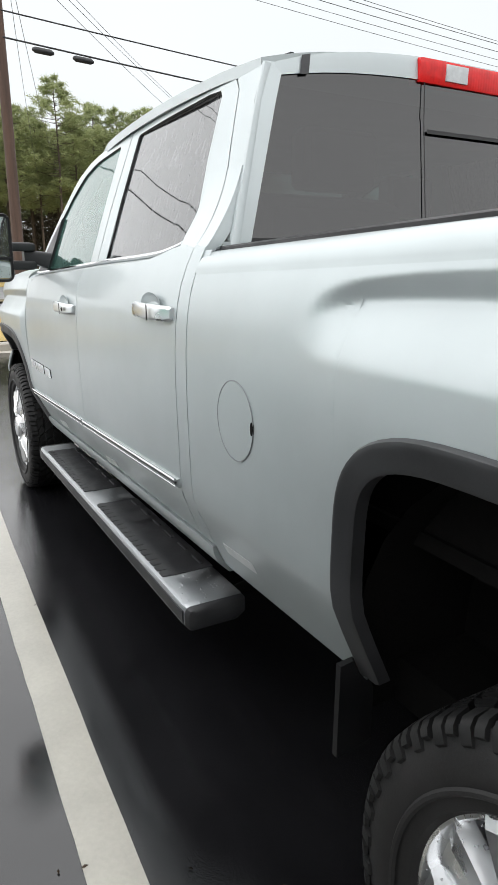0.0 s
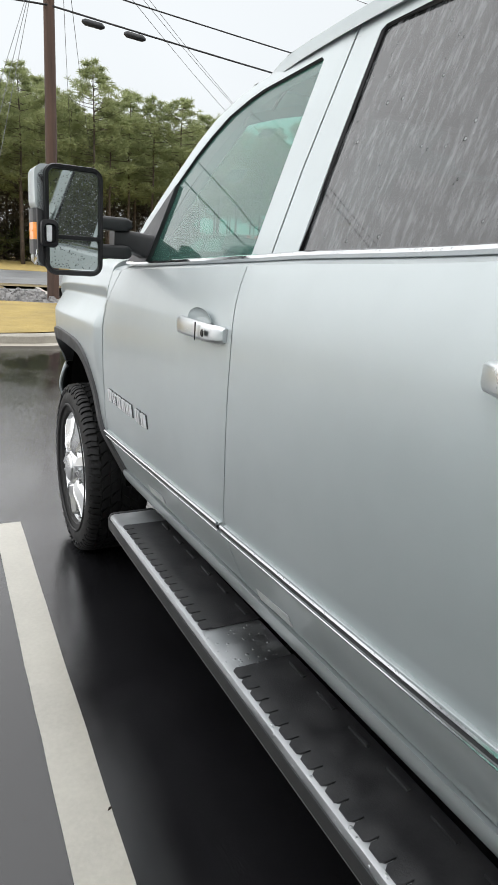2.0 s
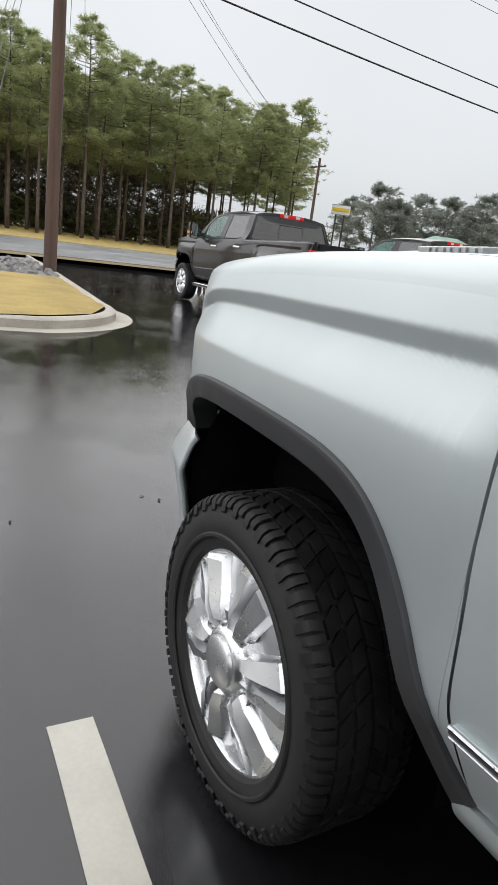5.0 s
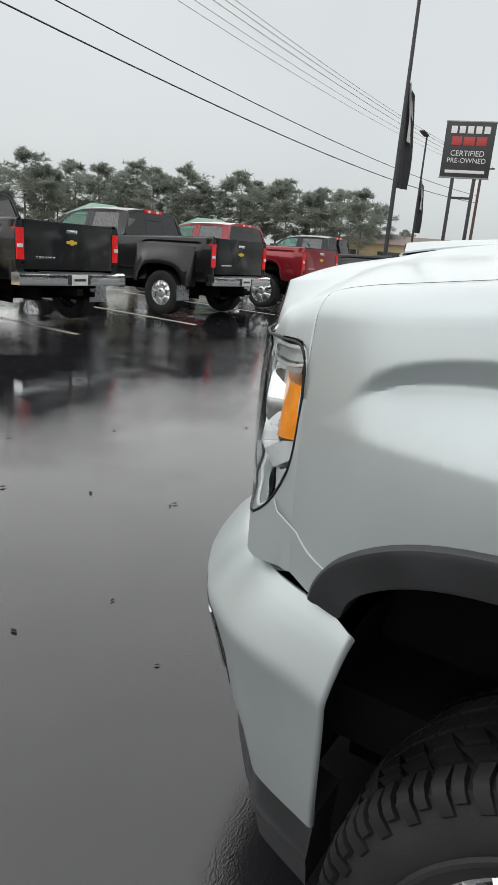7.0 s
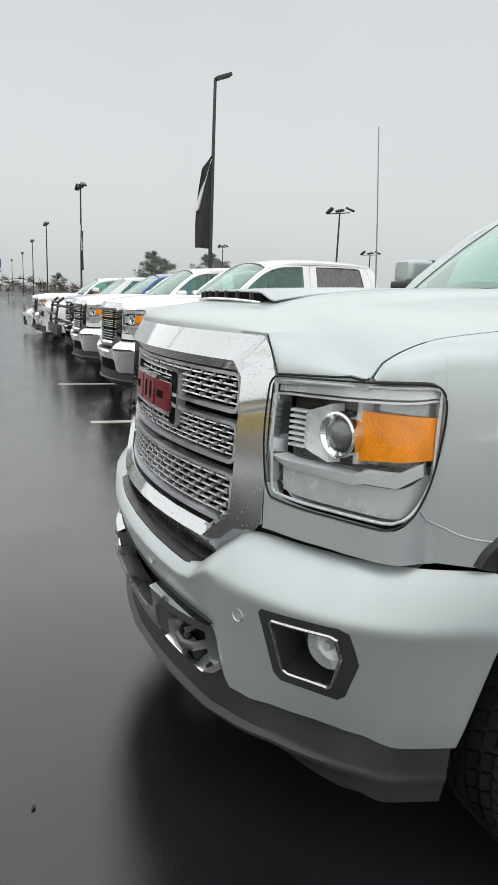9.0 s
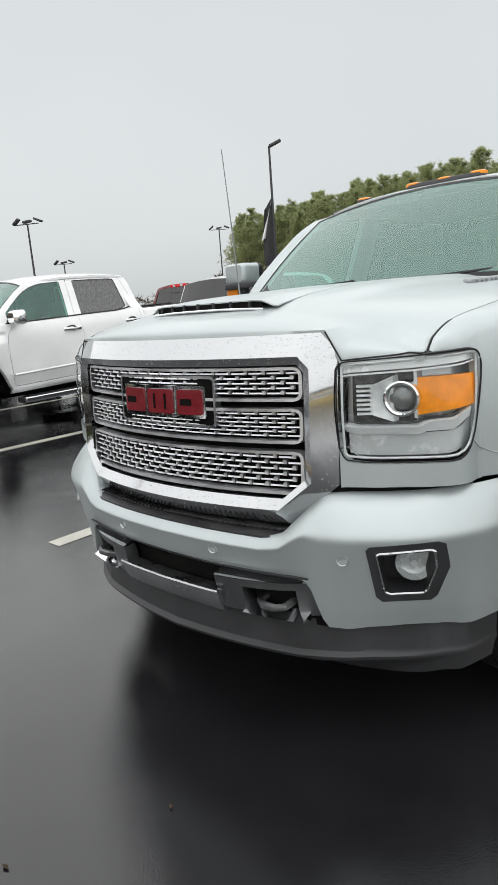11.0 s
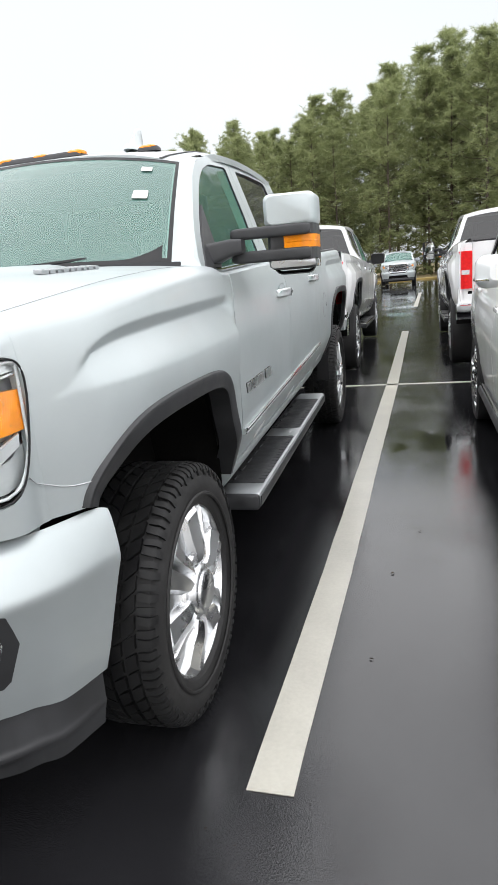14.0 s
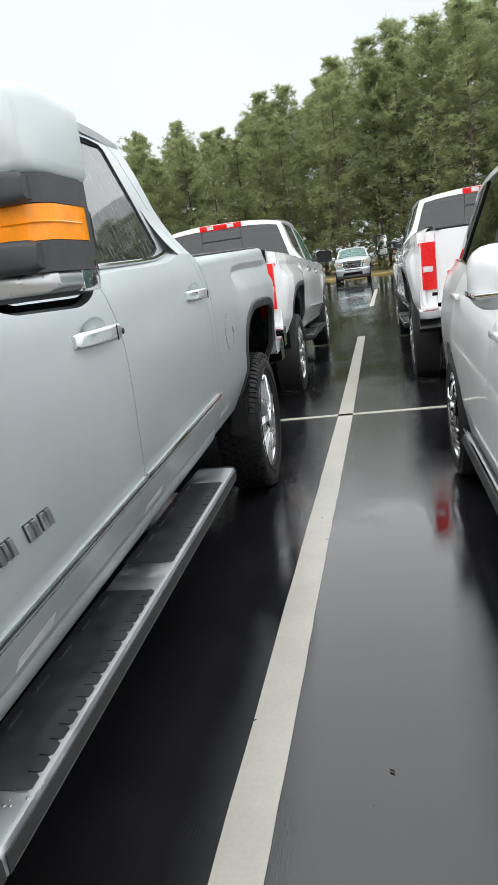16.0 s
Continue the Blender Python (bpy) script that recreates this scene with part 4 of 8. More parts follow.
    part("badge_frame", loft([[on(x, z, -0.05) for x, z in rounded(0.455, 0.157, 0.016, 3, 0.0, 1.090)], [on(x, z, -0.026) for x, z in rounded(0.455, 0.157, 0.016, 3, 0.0, 1.090)], [on(x, z, -0.026) for x, z in rounded(0.44, 0.142, 0.012, 3, 0.0, 1.090)]], True, False), SATIN, badge)
    for cx, w, slots in ((-0.132, 0.108, ((0.014, 0.046, 0.020),)), (0.0, 0.124, ((-0.026, 0.008, 0.050), (0.026, 0.008, 0.050))), (0.132, 0.108, ((0.018, 0.050, 0.020),))):
        part("emblem_edge", plate(rounded(w + 0.018, 0.100, 0.010, 3, cx, 1.09), lambda x, z: on(x, z, -0.022), depth=(0, -0.015, 0)), CHROME, badge)
        part("emblem_block", plate(rounded(w - 0.004, 0.078, 0.008, 3, cx, 1.09), lambda x, z: on(x, z, -0.018), depth=(0, -0.012, 0)), BADGE_RED, badge, "red enamel emblem block")
        for d, a, b in slots:
            part("emblem_slot", plate(rounded(a, b, 0.003, 2, cx + d, 1.09), lambda x, z: on(x, z, -0.0165), depth=(0, -0.004, 0)), UNDER, badge)


def bumper_top(x):
    return curve_at(abs(x), ((0.0, 0.700), (0.40, 0.700), (0.46, 0.715), (0.53, 0.785), (0.575, 0.826), (0.61, 0.832), (0.70, 0.832), (0.80, 0.832), (0.90, 0.838), (0.955, 0.844), (0.984, 0.845), (0.992, 0.842), (0.996, 0.836), (1.0, 0.828)))


def bumper_low(x):
    return curve_at(abs(x), ((0.0, 0.590), (0.50, 0.585), (0.535, 0.565), (0.58, 0.435), (0.64, 0.425), (0.70, 0.432), (0.85, 0.436), (1.0, 0.420)))


def bumper_normal(x):
    d = (bumper_y(min(abs(x) + 0.006, 0.998)) - bumper_y(abs(x) - 0.006)) / (min(abs(x) + 0.006, 0.998) - abs(x) + 0.006)
    n = Vector((-d, 1.0, 0)).normalized()
    return Vector((math.copysign(n.x, x), n.y, 0)) if abs(x) > 0.006 else Vector((0, 1, 0))


def bumper_skin(x, v):
    """Down the bumper's face from its top edge: a sloping shelf, a round shoulder, a face that tucks in."""
    a = abs(x)
    if a > 0.9981:
        # the end rolls inwards
        t = (a - 0.998) / 0.014 * 1.7
        p = bumper_skin(math.copysign(0.998, x), v)
        p.x -= math.copysign(0.008 * (1 - math.cos(t)), x)
        p.y -= 0.008 * math.sin(t)
        p.z -= 0.012 * (1 - math.cos(t)) * (1 - v) ** 6
        return p
    top, low = bumper_top(x), bumper_low(x)
    shelf = curve_at(a, ((0.0, 0.033), (0.44, 0.033), (0.56, 0.085), (0.66, 0.105), (0.80, 0.105), (0.90, 0.085), (0.965, 0.052), (0.998, 0.030)))
    tuck = curve_at(a, ((0.0, 0.025), (0.56, 0.035), (0.62, 0.058), (0.70, 0.072), (0.80, 0.084), (0.90, 0.086), (0.998, 0.074)))
    in_ = shelf * curve_at(v, ((0.0, 1.0), (0.02, 0.84), (0.05, 0.66), (0.10, 0.46), (0.16, 0.27), (0.22, 0.105), (0.255, 0.03), (0.285, 0.0), (1.0, 0.0)))
    in_ += tuck * curve_at(v, ((0.0, 0.0), (0.265, 0.0), (0.30, 0.03), (0.34, 0.09), (0.42, 0.21), (0.6, 0.44), (0.85, 0.76), (1.0, 1.0)))
    p = Vector((x, bumper_y(x), top + v * (low - top))) - bumper_normal(x) * in_
    p.y += 0.05 * ease((a - 0.90) / 0.098) * v
    return p


def front_bumper(parent, paint, hero):
    skin = bumper_skin
    half = 0.998
    xs = [-half * math.sin(math.pi / 2 * t) for t in steps(-1, 1, 72)]
    vs = [0, 0.02, 0.04, 0.07, 0.10, 0.15, 0.2, 0.26, 0.34, 0.42, 0.5, 0.6, 0.7, 0.8, 0.9, 1.0]
    inward = lambda c: (-0.012 * math.copysign(1, c.x), 0.012, -0.002) if abs(c.x) > 0.90 else (-0.35 * (c.x if abs(c.x) > 0.55 else 0) * 0.1, -0.05, -0.004)
    if hero:
        xs = [-half * math.sin(math.pi / 2 * t) for t in steps(-1, 1, 170)]
        vs = [0, 0.01, 0.02, 0.03, 0.04, 0.055, 0.07, 0.085] + steps(0.10, 1.0, 40)
    ends = [-1.012, -1.009, -1.0065, -1.004, -1.002, -1.0]
    face = patch(skin, (ends + xs + [-x for x in ends[::-1]]) if xs[0] < 0 else ([-x for x in ends] + xs + ends[::-1]), vs)
    if hero:
        ring = ((0.708, 0.545), (0.706, 0.686), (0.714, 0.694), (0.864, 0.707), (0.874, 0.699), (0.870, 0.636), (0.836, 0.550), (0.821, 0.533), (0.718, 0.533))
        ring = tuple((0.70 + (x - 0.70) * 0.94, z) for x, z in ring)
        def inside(x, z):
            hit = False
            for (x0, z0), (x1, z1) in zip(ring, ring[1:] + ring[:1]):
                if (z0 > z) != (z1 > z) and x < x0 + (z - z0) / (z1 - z0) * (x1 - x0):
                    hit = not hit
            return hit
        gone = []
        for f_ in face.faces:
            c = f_.calc_center_median()
            if inside(abs(c.x), c.z):
                gone.append(f_)
        bmesh.ops.delete(face, geom=gone, context="FACES")
    turned(face, inward)
    bumper = part("front_bumper", face, paint, parent, "silver painted front bumper" if hero else "")
    def dam(x, v):
        a = abs(x)
        top = 0.44 - 0.012 * ease((a - 0.66) / 0.3)
        low = 0.238 + 0.024 * ease((a - 0.80) / 0.2)
        out = curve_at(a, ((0.0, 1.0), (0.55, 1.0), (0.85, 0.35), (0.998, 0.12)))
        in_ = curve_at(v, ((0.0, 0.035), (0.5, 0.03), (0.56, 0.014), (0.62, 0.02), (0.72, 0.07), (1.0, 0.14))) * out + curve_at(a, ((0.0, 0.01), (0.5, 0.030), (0.6, 0.052), (0.7, 0.078), (0.85, 0.096), (0.998, 0.086)))
        p = Vector((x, bumper_y(x), top + v * (low - top))) - bumper_normal(x) * in_
        p.y += (0.05 + 0.008 * v) * ease((a - 0.90) / 0.098)
        return p
    part("lower_valance", patch(dam, xs, [0, 0.15, 0.3, 0.45, 0.5, 0.53, 0.56, 0.59, 0.62, 0.68, 0.74, 0.85, 1.0], rim=lambda c: (0.10 * (c.x < 0) - 0.10 * (c.x > 0), 0.0, 0.0) if abs(c.x) > 0.88 else (0, -0.05, 0)), TRIM, bumper, "dark grey plastic air dam")
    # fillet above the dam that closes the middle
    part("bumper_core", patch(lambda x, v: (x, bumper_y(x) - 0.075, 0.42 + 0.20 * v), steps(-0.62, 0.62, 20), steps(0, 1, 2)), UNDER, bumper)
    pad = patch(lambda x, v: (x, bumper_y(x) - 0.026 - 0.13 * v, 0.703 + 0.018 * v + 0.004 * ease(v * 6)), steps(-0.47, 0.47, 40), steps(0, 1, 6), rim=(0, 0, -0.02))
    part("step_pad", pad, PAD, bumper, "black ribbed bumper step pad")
    # near-black bar paints in the shade of the gap above the bumper
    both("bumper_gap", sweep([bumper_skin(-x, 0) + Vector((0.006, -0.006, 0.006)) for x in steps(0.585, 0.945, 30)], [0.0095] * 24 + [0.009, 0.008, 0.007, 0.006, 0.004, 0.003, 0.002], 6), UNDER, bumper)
    def liner(u, v):
        low = 0.50 + 0.035 * math.sin(9 * u) + 0.02 * math.sin(23 * u + 1)
        z = low + v * (0.835 - low)
        return (-0.955 + 0.05 * (0.83 - z) / 0.4 + 0.36 * u, 0.462 + 0.055 * max(0.83 - z, 0) / 0.4 + 0.06 * u, z)
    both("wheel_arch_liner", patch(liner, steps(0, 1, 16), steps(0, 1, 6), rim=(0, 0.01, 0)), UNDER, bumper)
    if not hero:
        return bumper
    ribs = bmesh.new()
    for x in steps(-0.45, 0.45, 44):
        m = Matrix.Translation((x, bumper_y(x) - 0.080, 0.7180)) @ Matrix.Rotation(radians(7), 4, "X") @ Matrix.Rotation(0.5 if x > 0 else -0.5, 4, "Z") @ Matrix.Diagonal((0.006, 0.085, 0.005, 1))
        bmesh.ops.create_cube(ribs, size=1, matrix=m)
    tagged(part("pad_ribs", ribs, PAD, bumper), kind="stuff")
    # near-black sheet in place of the shade between step pad and grille
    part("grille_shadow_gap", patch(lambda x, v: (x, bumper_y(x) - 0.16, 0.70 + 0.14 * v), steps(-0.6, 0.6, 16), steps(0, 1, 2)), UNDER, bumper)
    for x, z in ((-0.642, 0.660), (-0.225, 0.645), (0.225, 0.645), (0.642, 0.660)):
        ring = lathe([(0.004, 0.017), (0.007, 0.020), (0.0, 0.024)], 20, "Y")
        a = math.atan2(bumper_y(x + 0.01) - bumper_y(x - 0.01), 0.02)
        sv = (bumper_top(x) - z) / (bumper_top(x) - bumper_low(x))
        m = Matrix.Translation(bumper_skin(x, sv) - bumper_normal(x) * 0.003) @ Matrix.Rotation(a, 4, "Z") @ Matrix.Diagonal((0.8, 1, 0.8, 1))
        part("parking_sensor", join(ring, lathe([(0.003, 0.0), (0.003, 0.016)], 20, "Y")), paint, bumper, m=m)
    # middle intake: upper lip, dark mouth, bright trims, hook pockets, blade
    part("intake_lip", patch(lambda x, v: (x, bumper_y(x) - 0.02 - 0.045 * v, 0.588 - 0.030 * v), steps(-0.53, 0.53, 26), steps(0, 1, 3), rim=(0, -0.02, 0)), TRIM, bumper, "textured dark intake lip")
    part("blade", patch(lambda x, v: (x, bumper_y(x) + 0.004 - 0.030 * v * v, 0.505 - 0.075 * v), steps(-0.24, 0.24, 14), steps(0, 1, 4), rim=(0, -0.06, 0)), SATIN, bumper, "satin skid blade")
    part("blade_edge", sweep([(x, bumper_y(x) + 0.004, 0.507) for x in steps(-0.24, 0.24, 12)], 0.006, 6), SATIN, bumper)
    for s in (-1, 1):
        def face(u, v):
            x = 0.225 + 0.325 * u
            return (s * x, bumper_y(x) - 0.002 - 0.02 * v - 0.004 * u - 0.048 * u ** 3, 0.558 + 0.008 * u - 0.110 * v)
        top = patch(lambda u, v: (s * (0.225 + 0.315 * u), bumper_y(0.225 + 0.315 * u) + 0.001 - 0.004 * u - 0.036 * u ** 3 - 0.045 * v, 0.562 + 0.008 * u + 0.014 * v), steps(0, 1, 12), steps(0, 1, 3), rim=(0, -0.02, -0.004))
        trim = part("intake_trim", top, CHROME_WET, bumper, "chrome intake trim with raindrops")
        part("trim_end", join(patch(lambda u, v: face(u * 0.30, v), steps(0, 1, 5), steps(0, 1, 4), rim=(0, -0.05, 0)), patch(lambda u, v: face(0.30 + u * 0.52, v * 0.22), steps(0, 1, 6), steps(0, 1, 2), rim=(0, -0.05, 0)), patch(lambda u, v: face(0.80 + u * 0.20 + 0.10 * v * u, v), steps(0, 1, 4), steps(0, 1, 5), rim=(0, -0.05, 0))), SATIN_SHADED, trim, "satin frame of the hook pocket")
        part("lower_chrome", patch(lambda u, v: (s * (0.315 + 0.20 * u), bumper_y(0.315 + 0.20 * u) - 0.012 - 0.05 * (1 - v), 0.450 + 0.020 * (1 - v)), steps(0, 1, 8), steps(0, 1, 2), rim=(0, -0.03, -0.01)), CHROME, trim)
        yh = bumper_y(0.42)
        hook = [(s * 0.36, yh - 0.09, 0.490), (s * 0.36, yh - 0.03, 0.488), (s * 0.385, yh - 0.012, 0.486), (s * 0.43, yh - 0.012, 0.486), (s * 0.455, yh - 0.03, 0.488), (s * 0.455, yh - 0.1, 0.490)]
        part("tow_hook", sweep(hook, 0.012, 8), SATIN_SHADED, bumper, "steel recovery hook")
    # fog lamps
    def fog_at(a, b, back=0.0):
        x = a
        for _ in range(6):
            v = min(max((bumper_top(x) - b) / (bumper_top(x) - bumper_low(x)), 0), 1)
            x += a + skin(-x, v).x
        p = skin(-x, v)
        n = bumper_normal(-x)
        return (p.x - n.x * back, p.y - n.y * back, b)
    outer = [(0.700, 0.540), (0.698, 0.692), (0.708, 0.704), (0.870, 0.717), (0.884, 0.708), (0.880, 0.630), (0.842, 0.538), (0.826, 0.523), (0.712, 0.523)]
    inner = [(0.724, 0.556), (0.722, 0.676), (0.730, 0.682), (0.850, 0.691), (0.858, 0.685), (0.855, 0.638), (0.824, 0.560), (0.813, 0.549), (0.734, 0.549)]
    outer, inner = ([(0.70 + (a - 0.70) * 0.94, b) for a, b in loop] for loop in (outer, inner))
    deep = [((a - 0.79) * 0.88 + 0.79, (b - 0.62) * 0.88 + 0.62) for a, b in inner]
    def dense(loop):
        out = []
        for i in range(len(loop)):
            a, b = loop[i], loop[(i + 1) % len(loop)]
            out += [(a[0] + (b[0] - a[0]) * k / 4, a[1] + (b[1] - a[1]) * k / 4) for k in range(4)]
        return out
    o, i_, d_ = dense(outer), dense(inner), dense(deep)
    bez = loft([[fog_at(a, b, 0.03) for a, b in o], [fog_at(a, b, -0.002) for a, b in o], [fog_at(a, b, 0.0) for a, b in i_], [fog_at(a, b, 0.095) for a, b in d_]], True, False)
    floor_ = plate(deep, lambda a, b: fog_at(a, b, 0.094), (), None)
    both("fog_lamp_bezel", join(bez, floor_), TRIM, bumper, "dark plastic fog lamp bezel")
    both("fog_chrome", sweep([fog_at(a, b, -0.001) for a, b in i_ + i_[:1]], 0.0045, 6), CHROME_WET, bumper)
    c = Vector(fog_at(0.800, 0.624, 0.040))
    tilt = Matrix.Translation(c) @ Matrix.Rotation(radians(28), 4, "Z")
    both("fog_lamp", moved(lathe([(0.006, 0.0), (0.004, 0.03), (-0.004, 0.050), (-0.008, 0.054), (-0.06, 0.054)], 32, "Y"), tilt), LENS, bumper, "round clear fog lamp")
    both("fog_reflector", moved(lathe([(-0.045, 0.0), (-0.042, 0.02), (-0.03, 0.04), (-0.012, 0.052)], 22, "Y"), tilt), LAMP_INNER, bumper, smooth=10)
    both("fog_bulb", moved(lathe([(-0.008, 0.0), (-0.010, 0.010), (-0.04, 0.012)], 16, "Y"), tilt), LAMP_WHITE, bumper)
    return bumper


def tow_mirror(parent, hero, cap):
    """A tall towing mirror on two arms that run across the face of its head: cap, panes, turn lamp."""
    out = []
    for s in (1, -1):
        def put(name, bm, mat, owner, label=""):
            if name not in ("sail", "root"):
                bm.transform(Matrix.Translation((-0.061, -0.029, 0)))
            return part(name, bm if s == 1 else flipped_free(bm), mat, owner, label)
        def shell(z0, z1, x0, x1, grow=0.0, front=0.085, back=0.055, r=0.03):
            rows = []
            for y, k in ((-0.865 + front + grow, 0.80), (-0.865 + front - 0.010 + grow, 0.92), (-0.865 + front - 0.035, 1.0), (-0.865 - back, 1.0)):
                rows.append([(-(x0 + x1) / 2 - a * k, y - 0.02 * (a * k) / 0.12, (z0 + z1) / 2 + b * k) for a, b in rounded(x1 - x0 + 2 * grow, z1 - z0, r, 4)])
            return loft(rows)
        body = put("side_mirror", shell(1.345, 1.615, 1.068, 1.250), TRIM, parent, "tall towing mirror with silver cap, black arms and amber lamp")
        put("upper_cap", shell(1.500, 1.626, 1.064, 1.254, 0.003, 0.092, 0.055, 0.026), cap, body, "silver mirror cap")
        put("lower_cap", loft([[(-1.163 - a * k, y - 0.02 * a / 0.12, 1.368 + b * k) for a, b in rounded(0.178, 0.032, 0.012, 4)] for y, k in ((-0.776, 0.90), (-0.782, 0.98), (-0.80, 1.0), (-0.915, 1.0))]), SATIN, body, "bright lower cap wet with rain")
        # the arms: flat bars with rounded ends, lapping over the head's face
        def bar(x0, x1, z, tall, y, deep):
            rows = []
            for x, k in ((x0, 0.55), (x0 + 0.012, 0.9), (x0 + 0.03, 1.0), (x1 - 0.03, 1.0), (x1 - 0.010, 0.95), (x1, 0.72)):
                rows.append([(-x, y + a * k - 0.012 * ease((x - 1.19) / 0.06), z + b * k) for a, b in rounded(deep, tall, 0.010, 3)])
            return loft(rows)
        put("arm", bar(0.930, 1.240, 1.489, 0.042, -0.770, 0.050), TRIM, body, "dark plastic upper arm")
        put("arm", bar(0.930, 1.240, 1.402, 0.044, -0.772, 0.050), TRIM, body, "dark plastic lower arm")
        put("root", loft([[(-0.868, -0.755 + a, 1.405 + b) for a, b in rounded(0.16, 0.115, 0.02, 3)], [(-0.93, -0.762 + a * 0.75, 1.425 + b * 0.80) for a, b in rounded(0.15, 0.10, 0.02, 3)], [(-1.00, -0.768 + a * 0.50, 1.442 + b * 0.62) for a, b in rounded(0.15, 0.10, 0.02, 3)], [(-1.045, -0.770 + a * 0.42, 1.445 + b * 0.52) for a, b in rounded(0.15, 0.10, 0.02, 3)]]), TRIM, body)
        put("sail", plate([(-0.60, 1.365), (-0.80, 1.372), (-0.825, 1.40), (-0.865, 1.622), (-0.80, 1.572), (-0.69, 1.475)], lambda y, z: (-upper_x(z) - 0.010, y, z), depth=(0.03, 0, 0)), TRIM, body)
        def glow(u, v, z0=1.422, tall=0.047, proud=0.0):
            wrap = ((0.0, -1.140, -0.769), (0.45, -1.205, -0.773), (0.65, -1.232, -0.780), (0.78, -1.249, -0.794), (0.86, -1.256, -0.815), (1.0, -1.257, -0.905))
            return (curve_at(u, [(a, b) for a, b, c in wrap]), curve_at(u, [(a, c) for a, b, c in wrap]) + proud * (1 - u), z0 + tall * v)
        lamp = put("front_lamp", patch(glow, steps(0, 1, 30), steps(0, 1, 3), rim=lambda c: (0.02, -0.03, 0) if c.x > -1.29 else (0.03, 0, 0)), AMBER, body, "amber marker and turn lamp wrapped round the corner")
        put("lamp_rib", sweep([Vector(glow(u, 0.5)) + Vector((-0.001, 0.001, 0)) for u in steps(0.03, 0.97, 20)], 0.0016, 5), AMBER, lamp)
        for z0, tall in ((1.470, 0.038), (1.380, 0.041)):
            put("side_band", patch(lambda u, v: glow(u, v, z0, tall, 0.012), steps(0.3, 1, 24), steps(0, 1, 3), rim=lambda c: (0.02, -0.03, 0) if c.x > -1.29 else (0.03, 0, 0)), TRIM, body)
        put("back_frame", loft([[(-1.148 - a, -0.915 - y - 0.03 * (a + 0.1), 1.478 + b) for a, b in rounded(w, h, r, 5)] for w, h, r, y in ((0.168, 0.296, 0.032, -0.01), (0.170, 0.306, 0.034, 0.015), (0.164, 0.300, 0.032, 0.03), (0.146, 0.280, 0.020, 0.028), (0.140, 0.274, 0.018, 0.012))], True, False), RUBBER_BLACK, body)
        lean = lambda a: -0.932 - 0.03 * (a + 0.1)
        put("upper_pane", plate(rounded(0.140, 0.180, 0.014, 3, 0.0, 0.047), lambda a, b: (-1.148 - a, lean(a), 1.478 + b), depth=(0, 0.01, 0)), MIRROR if hero else PLAIN_MIRROR, body, "rain-beaded mirror pane")
        put("lower_pane", plate(rounded(0.140, 0.086, 0.014, 3, 0.0, -0.091), lambda a, b: (-1.148 - a, lean(a), 1.478 + b), depth=(0, 0.01, 0)), MIRROR if hero else PLAIN_MIRROR, body, "rain-beaded convex mirror pane")
        put("pane_bar", box(-1.148, -0.942, 1.433, 0.152, 0.012, 0.012, 0.003), RUBBER_BLACK, body)
        pod = put("lamp_pod", loft([[(-1.220 - a, y, 1.440 + b) for a, b in rounded(0.050 * k, 0.078 * k, 0.014, 4)] for y, k in ((-0.90, 0.9), (-0.946, 1.0), (-0.958, 0.94), (-0.960, 0.70), (-0.950, 0.62))]), RUBBER_BLACK, body)
        put("puddle_lamp", box(-1.222, -0.955, 1.440, 0.016, 0.008, 0.046, 0.006), LAMP_WHITE, pod)
        put("clearance_strip", box(-1.247, -0.895, 1.372, 0.012, 0.06, 0.046, 0.005), CHROME_WET, body)
        out.append(body)
    return out


def small_mirror(parent, mat):
    for s in (1, -1):
        bm = loft([[(-1.12 - a * k, y, 1.43 + b * k) for a, b in rounded(0.24, 0.18, 0.05, 4)] for y, k in ((-0.64, 0.6), (-0.68, 0.92), (-0.76, 1.0), (-0.78, 0.94))])
        part("side_mirror", bm if s == 1 else flipped_free(bm), mat, parent)
        arm = box(-0.99, -0.71, 1.39, 0.12, 0.05, 0.04, 0.01)
        part("mirror_arm", arm if s == 1 else flipped_free(arm), TRIM, parent)


def door_handle(parent, y, z, key, hero, mat):
    out = []
    for s in (1, -1):
        x = side_x(y, z)
        cup = lathe([(0.0, 0.075), (0.004, 0.07), (0.010, 0.04), (0.012, 0.0)], 24)
        for v in cup.verts:
            v.co.z *= 0.46
        bar = loft([[(-0.030 - a * k, yy, b * k) for a, b in rounded(0.022, 0.040, 0.008, 3)] for yy, k in ((0.138, 0.75), (0.128, 0.95), (0.09, 1.0), (-0.09, 1.0), (-0.125, 0.95), (-0.135, 0.75))])
        for v in bar.verts:
            v.co.x += 0.028 * (abs(v.co.y) / 0.135) ** 3
        m = Matrix.Translation((-x - 0.001, y, z))
        h = part("door_handle", moved(bar, m) if s == 1 else flipped_free(moved(bar, m)), mat, parent[0 if s == 1 else 1], "chrome pull handle wet with rain")
        rec = moved(cup, m @ Matrix.Translation((-0.006, 0.015, 0.014)))
        part("handle_recess", rec if s == 1 else flipped_free(rec), TRIM if not hero else parent[0].data.materials[0], h)
        if hero:
            gap = box(-x - 0.0405, y - 0.045, z, 0.0025, 0.0025, 0.040)
            part("handle_joint", gap if s == 1 else flipped_free(gap), RUBBER_BLACK, h)
        if key and s == 1:
            part("lock", moved(lathe([(-0.0405, 0.0), (-0.0405, 0.006), (-0.038, 0.009)], 16), Matrix.Translation((-x - 0.0015, y - 0.085, z))), RUBBER_BLACK, h)
        out.append(h)
    return out


